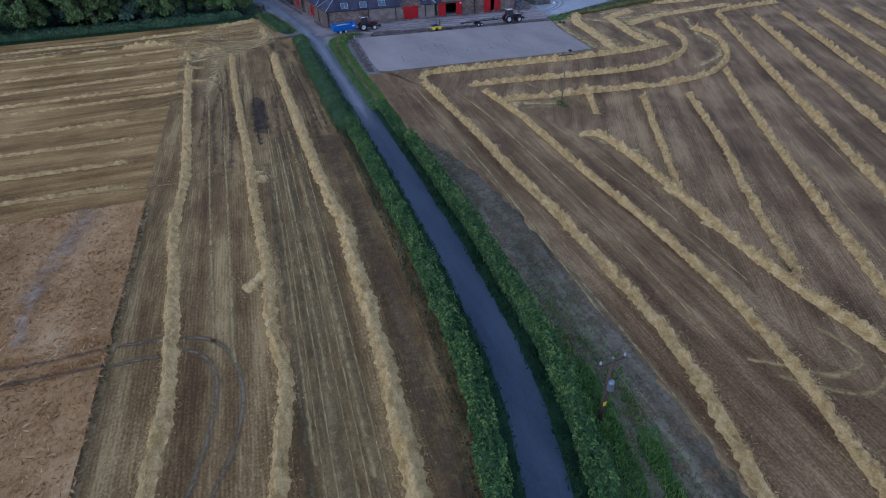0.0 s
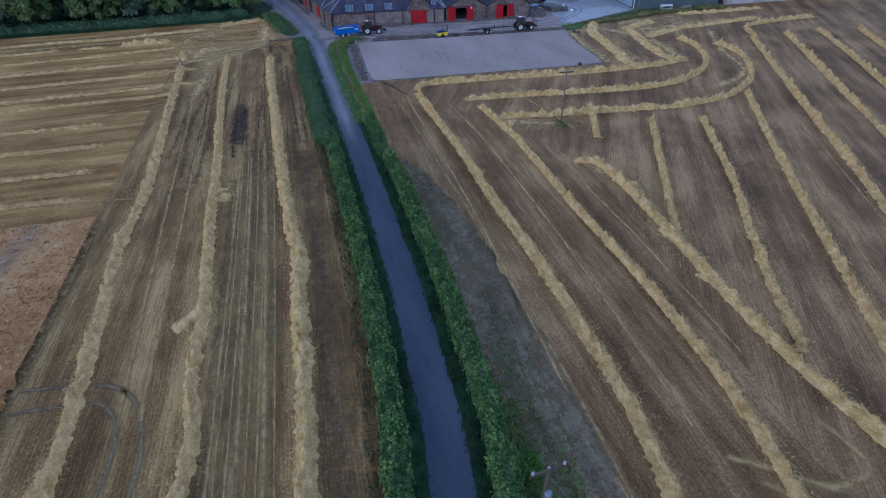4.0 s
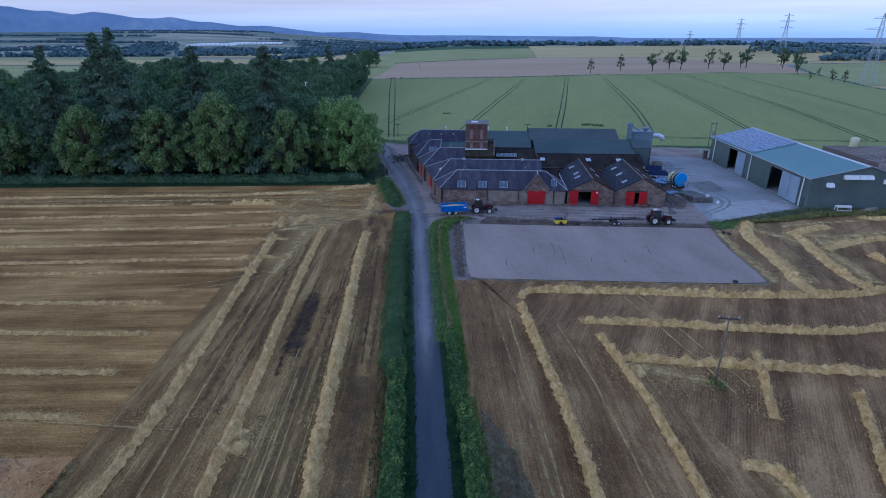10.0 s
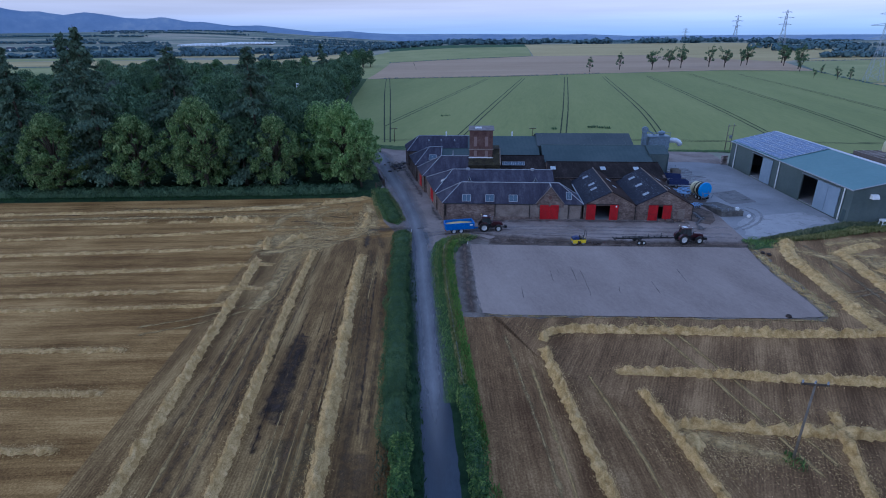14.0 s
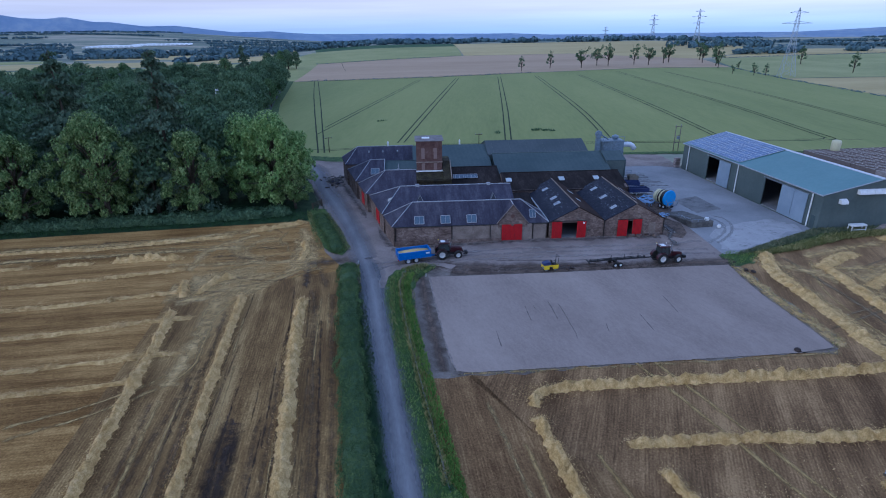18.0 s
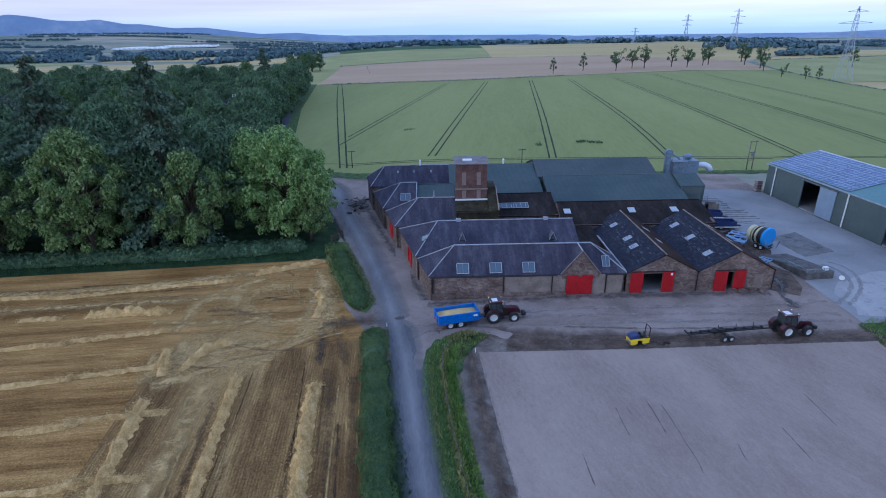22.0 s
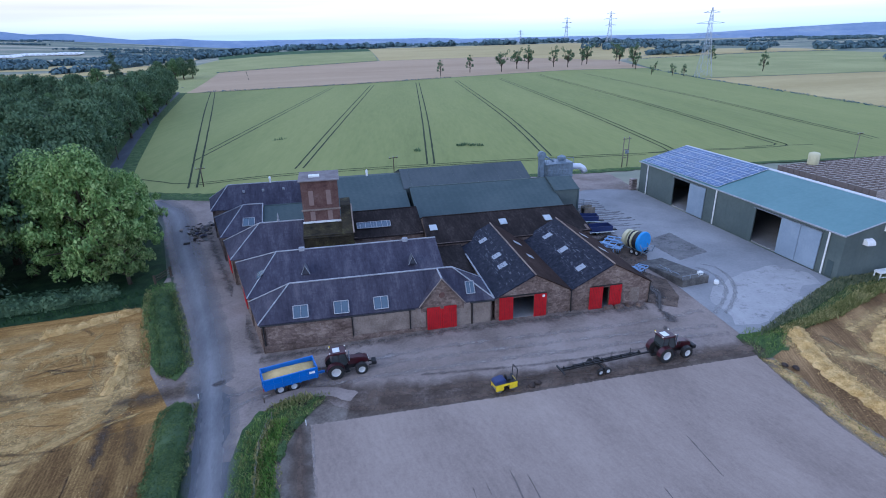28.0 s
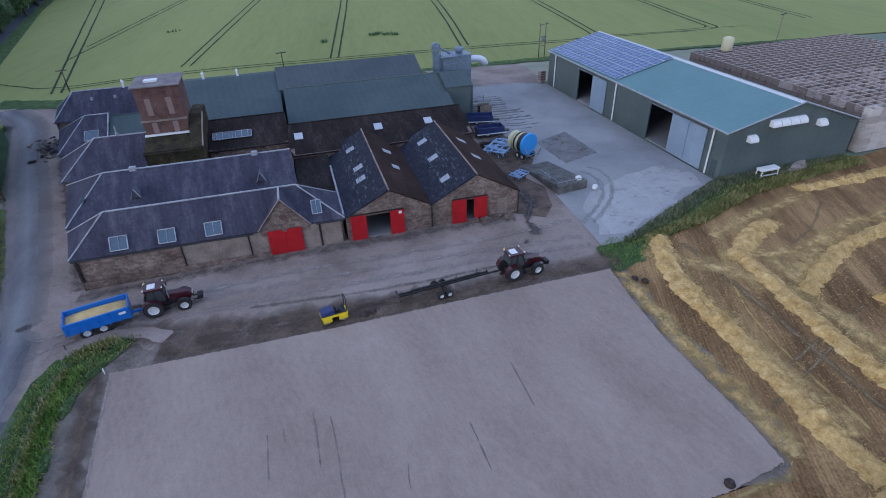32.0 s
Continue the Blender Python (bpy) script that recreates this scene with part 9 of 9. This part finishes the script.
for s in (-1, 1):
    for x in (-1.3, -0.4):
        wheel(reel, x, s * 0.95, 0.42, 0.3, s)
    part("frame_rail", G().tube([(-2.2, s * 0.7, 0.7), (3.4, s * 0.7, 0.7)], 0.08, 6), M_STEEL, reel)
    part("frame_stay", G().tube([(-2.2, s * 0.7, 0.7), (-1.4, s * 0.85, 2.0), (-0.2, s * 0.7, 0.7), (1.4, s * 0.85, 1.9), (3.0, s * 0.7, 0.7)], 0.06, 6), M_STEEL, reel)
    part("rear_rack", G().tube([(-2.2, s * 1.2, 0.4), (-2.6, s * 1.2, 1.6), (-2.2, s * 1.2, 0.7)], 0.05, 5), M_STEEL, reel)
for x, w, z in ((-2.3, 1.2, 0.75), (-2.6, 1.2, 1.6), (3.2, 0.7, 0.7)):
    part("cross_bar", G().tube([(x, -w, z), (x, w, z)], 0.06, 5), M_STEEL, reel)
part("drawbar", G().tube([(3.4, -0.7, 0.7), (5.0, 0, 0.6), (3.4, 0.7, 0.7)], 0.07, 6), M_STEEL, reel)

harrow = thing("spring_harrow", pose(56.0, 138.4, gz(56, 138) + 0.06, 0, 0, 40) @ Matrix.Scale(1.25, 4), "tangled pale tubular cultivator frame", "cultivator")
rg = random.Random(9)
for k in range(7):
    part("frame_bar", G().tube([(-1.8 + k * 0.6, -1.3, 0.6 + 0.5 * rg.random()), (-1.8 + k * 0.6, 1.3, 0.6 + 0.5 * rg.random())], 0.085, 5), M_PALEBLUE, harrow)
for k in range(4):
    part("cross_bar", G().tube([(-1.9, -1.2 + k * 0.8, 0.75), (1.9, -1.2 + k * 0.8, 0.75)], 0.085, 5), M_PALEBLUE, harrow)
for k in range(12):
    x, y = rg.uniform(-1.8, 1.8), rg.uniform(-1.2, 1.2)
    part("tine", G().tube([(x, y, 0.75), (x - 0.25, y, 0.45), (x, y, 0.0)], 0.05, 4), M_PALEBLUE, harrow)
low_rack = copy_thing(harrow, pose(54.6, 130.0, gz(54, 130) + 0.03, 0, 0, 25))
low_rack.scale = (0.6, 0.6, 0.75)
low_rack["label"] = "small pale tubular frame lying by the barn"

skip = thing("blue_skip_trailer", pose(58.4, 150.6, gz(58, 150) + 0.06, 0, 0, -20), "dark blue steel trailer body parked by the barns", "trailer")
part("body", G().box((-2.4, -1.1, 0.75), (2.4, 1.1, 0.85)).box((-2.4, -1.1, 0.8), (2.4, -1.0, 1.7)).box((-2.4, 1.0, 0.8), (2.4, 1.1, 1.7)).box((-2.4, -1.0, 0.8), (-2.3, 1.0, 1.7)).box((2.3, -1.0, 0.8), (2.4, 1.0, 1.7)), M_NAVY, skip)
part("chassis", G().box((-2.6, -0.4, 0.55), (3.6, 0.4, 0.75)), M_BLACK, skip)
part("rail", G().box((-2.6, -1.35, 0.6), (2.7, -1.15, 0.7)), M_WHITE, skip, "pale rail")
for s in (-1, 1):
    wheel(skip, -0.6, s * 0.95, 0.42, 0.3, s)
skip.scale = (0.86, 0.86, 0.86)
drum_skip = copy_thing(skip, pose(57.6, 145.2, gz(57, 145) + 0.06, 0, 0, -8))
drum_skip.scale = (0.86, 0.86, 0.86)

ramp = thing("loading_ramp", pose(58.6, 128.2, gz(58, 128) + 0.05, 0, 0, 92), "sloping concrete loading ramp with mossy stone sides", "ramp")
part("ramp_body", G().prism([(-4.3, -0.1), (4.6, -0.1), (4.6, 0.06), (-3.6, 1.0), (-4.3, 1.0)], 4.2, pose(0, -2.1, 0)), M_DAMPTOP, ramp, bevel=0.04)
part("ramp_top", G().slab([(4.5, -2.0, 0.12), (4.5, 2.0, 0.12), (-3.6, 2.0, 1.05), (-3.6, -2.0, 1.05)], 0.04), M_DAMPTOP, ramp, "worn grey concrete top")
for y in (-2.0, -0.6, 0.8, 2.0):
    part("ramp_post", G().tube([(-4.1, y, 0.95), (-4.1, y, 1.5)], 0.05, 6), M_STEEL, ramp)
part("ramp_rail", G().tube([(-4.1, -2.0, 1.4), (-4.1, 2.0, 1.45)], 0.035, 5), M_STEEL, ramp)
for k in range(6):
    part("scrap_bar", G().tube([(-3 + k * 0.5, rg.uniform(1.2, 1.9), 1.15 - k * 0.06), (-1.5 + k * 0.6, rg.uniform(0.9, 1.9), 1.02 - k * 0.06)], 0.035, 5), M_STEEL, ramp)
for x, y, z in ((59.9, 124.6, 1.05), (61.6, 123.4, 0.02), (61.0, 125.6, 0.02)):
    single("white_sack", G().box((-0.35, -0.3, 0), (0.35, 0.3, 0.5)), M_WHITE, "crumpled white bulk sack by the ramp", "sack", "white sacks by the ramp", m=pose(x, y, gz(x, y) + z, 0, 0, 30 * x), bevel=0.1)

# ---- small things in the yard ----
slab = single("stone_slab", G().slab([(9.8, 120.7, 0.35), (12.0, 120.4, 0.35), (12.2, 122.4, 0.35), (10.2, 122.7, 0.35)], 0.6), M_HARL, "pale concrete slab lying by the wall", "slab", bevel=0.05)
rr = random.Random(15)
rubble = thing("rubble_heap", pose(-5.2, 171.5, gz(-5, 171)), "heap of broken grey slates and scrap by the track", "rubble")
for k in range(90):
    s = rr.uniform(0.12, 0.55)
    part("rubble_piece", G().box((-s, -s * 0.6, -0.08), (s, s * 0.6, rr.uniform(0.0, 0.14)), pose(rr.gauss(0, 1.5), rr.gauss(0, 2.2), 0.12, rr.uniform(-18, 18), rr.uniform(-18, 18), rr.uniform(0, 180))), rr.choice((M_SLATE, M_DAMPTOP, M_HARL, M_TARROOF, M_DAMPTOP)), rubble)
pallets = thing("pallet_stack", SH @ pose(-1.0, 46.6, F), "stack of brown wooden pallets at the shed corner", "pallets")
for k in range(14):
    part("pallet", G().box((-0.6, -0.5, k * 0.17), (0.6, 0.5, k * 0.17 + 0.03)).box((-0.6, -0.5, k * 0.17 + 0.03), (-0.5, 0.5, k * 0.17 + 0.12)).box((0.5, -0.5, k * 0.17 + 0.03), (0.6, 0.5, k * 0.17 + 0.12)).box((-0.6, -0.5, k * 0.17 + 0.12), (0.6, 0.5, k * 0.17 + 0.15)), M_CRATE, pallets)
tank = single("water_tank", G().lathe([(1.2, 0), (1.25, 0.1), (1.25, 2.0), (1.1, 2.3), (0.4, 2.5), (0.001, 2.5)], Matrix.Identity(4), 24), M_CREAM, "pale round plastic tank on the box stack", "tank", m=BX @ pose(6.2, 33.2, F + 6.03) @ Matrix.Diagonal((0.78, 0.78, 0.95, 1)), smooth=True)
trolley = thing("gas_trolley", SH @ pose(-17.5, 38, F), "grey steel gate and crates by the grain store", "gate")
for z in (0.3, 0.8, 1.3, 1.8):
    part("gate_bar", G().tube([(-1, 0, z), (1, 0, z)], 0.05, 5), M_STEEL, trolley)
for x in (-1, 1):
    part("gate_post", G().tube([(x, 0, 0), (x, 0, 1.9)], 0.06, 5), M_STEEL, trolley)
bags = random.Random(4)
for k, (x, y) in enumerate(((46.3, 86.7), (29.5, 110.9), (54.8, 105.4), (54.2, 106.1), (30.2, 111.0))):
    g = G()
    g.lathe([(0.05, -0.1), (0.34 + 0.1 * bags.random(), 0.05), (0.3, 0.2), (0.12, 0.3), (0.04, 0.31)], pose(x, y, gz(x, y) + 0.08, 12, -8, 40 * k), 7)
    single("earth_clod", g, M_CLOD, "dark clod of earth on the pad's edge", "clod", "clods by the pad", smooth=True)
for k, (x, y) in enumerate(((-0.6, 119.6), (5.4, 116.4), (-3.4, 132.8), (8.9, 111.9))):
    single("marker_post", G().tube([(x, y, gz(x, y) - 0.1), (x, y, gz(x, y) + 0.6)], 0.045, 6), M_WHITE if k in (0, 3) else M_TREEPOLE, "short marker post at the track edge", "post", "posts by the track")
gate = thing("field_gate", pose(-8.9, 151.5, gz(-9, 151), 0, 0, 60), "old wooden field gate posts by the trees", "gate")
for x in (-1.6, 1.6):
    part("post", G().box((x - 0.12, -0.12, -0.2), (x + 0.12, 0.12, 1.35)), M_TREEPOLE, gate)
for z in (0.35, 0.7, 1.05):
    part("rail", G().box((-1.5, -0.03, z), (1.5, 0.03, z + 0.1)), M_TREEPOLE, gate)
for k, (x, y) in enumerate(((43.8, 120.6), (45, 120.4), (46.6, 120.5), (47.8, 120.2))):
    single("stone_trough", G().box((-0.5, -0.3, 0), (0.5, 0.3, 0.4)), M_STONE, "rough stone block by the barn wall", "stone block", "stone blocks by the barn", m=pose(x + 1.0, y + 1.35, F, 0, 0, k * 9), bevel=0.06)
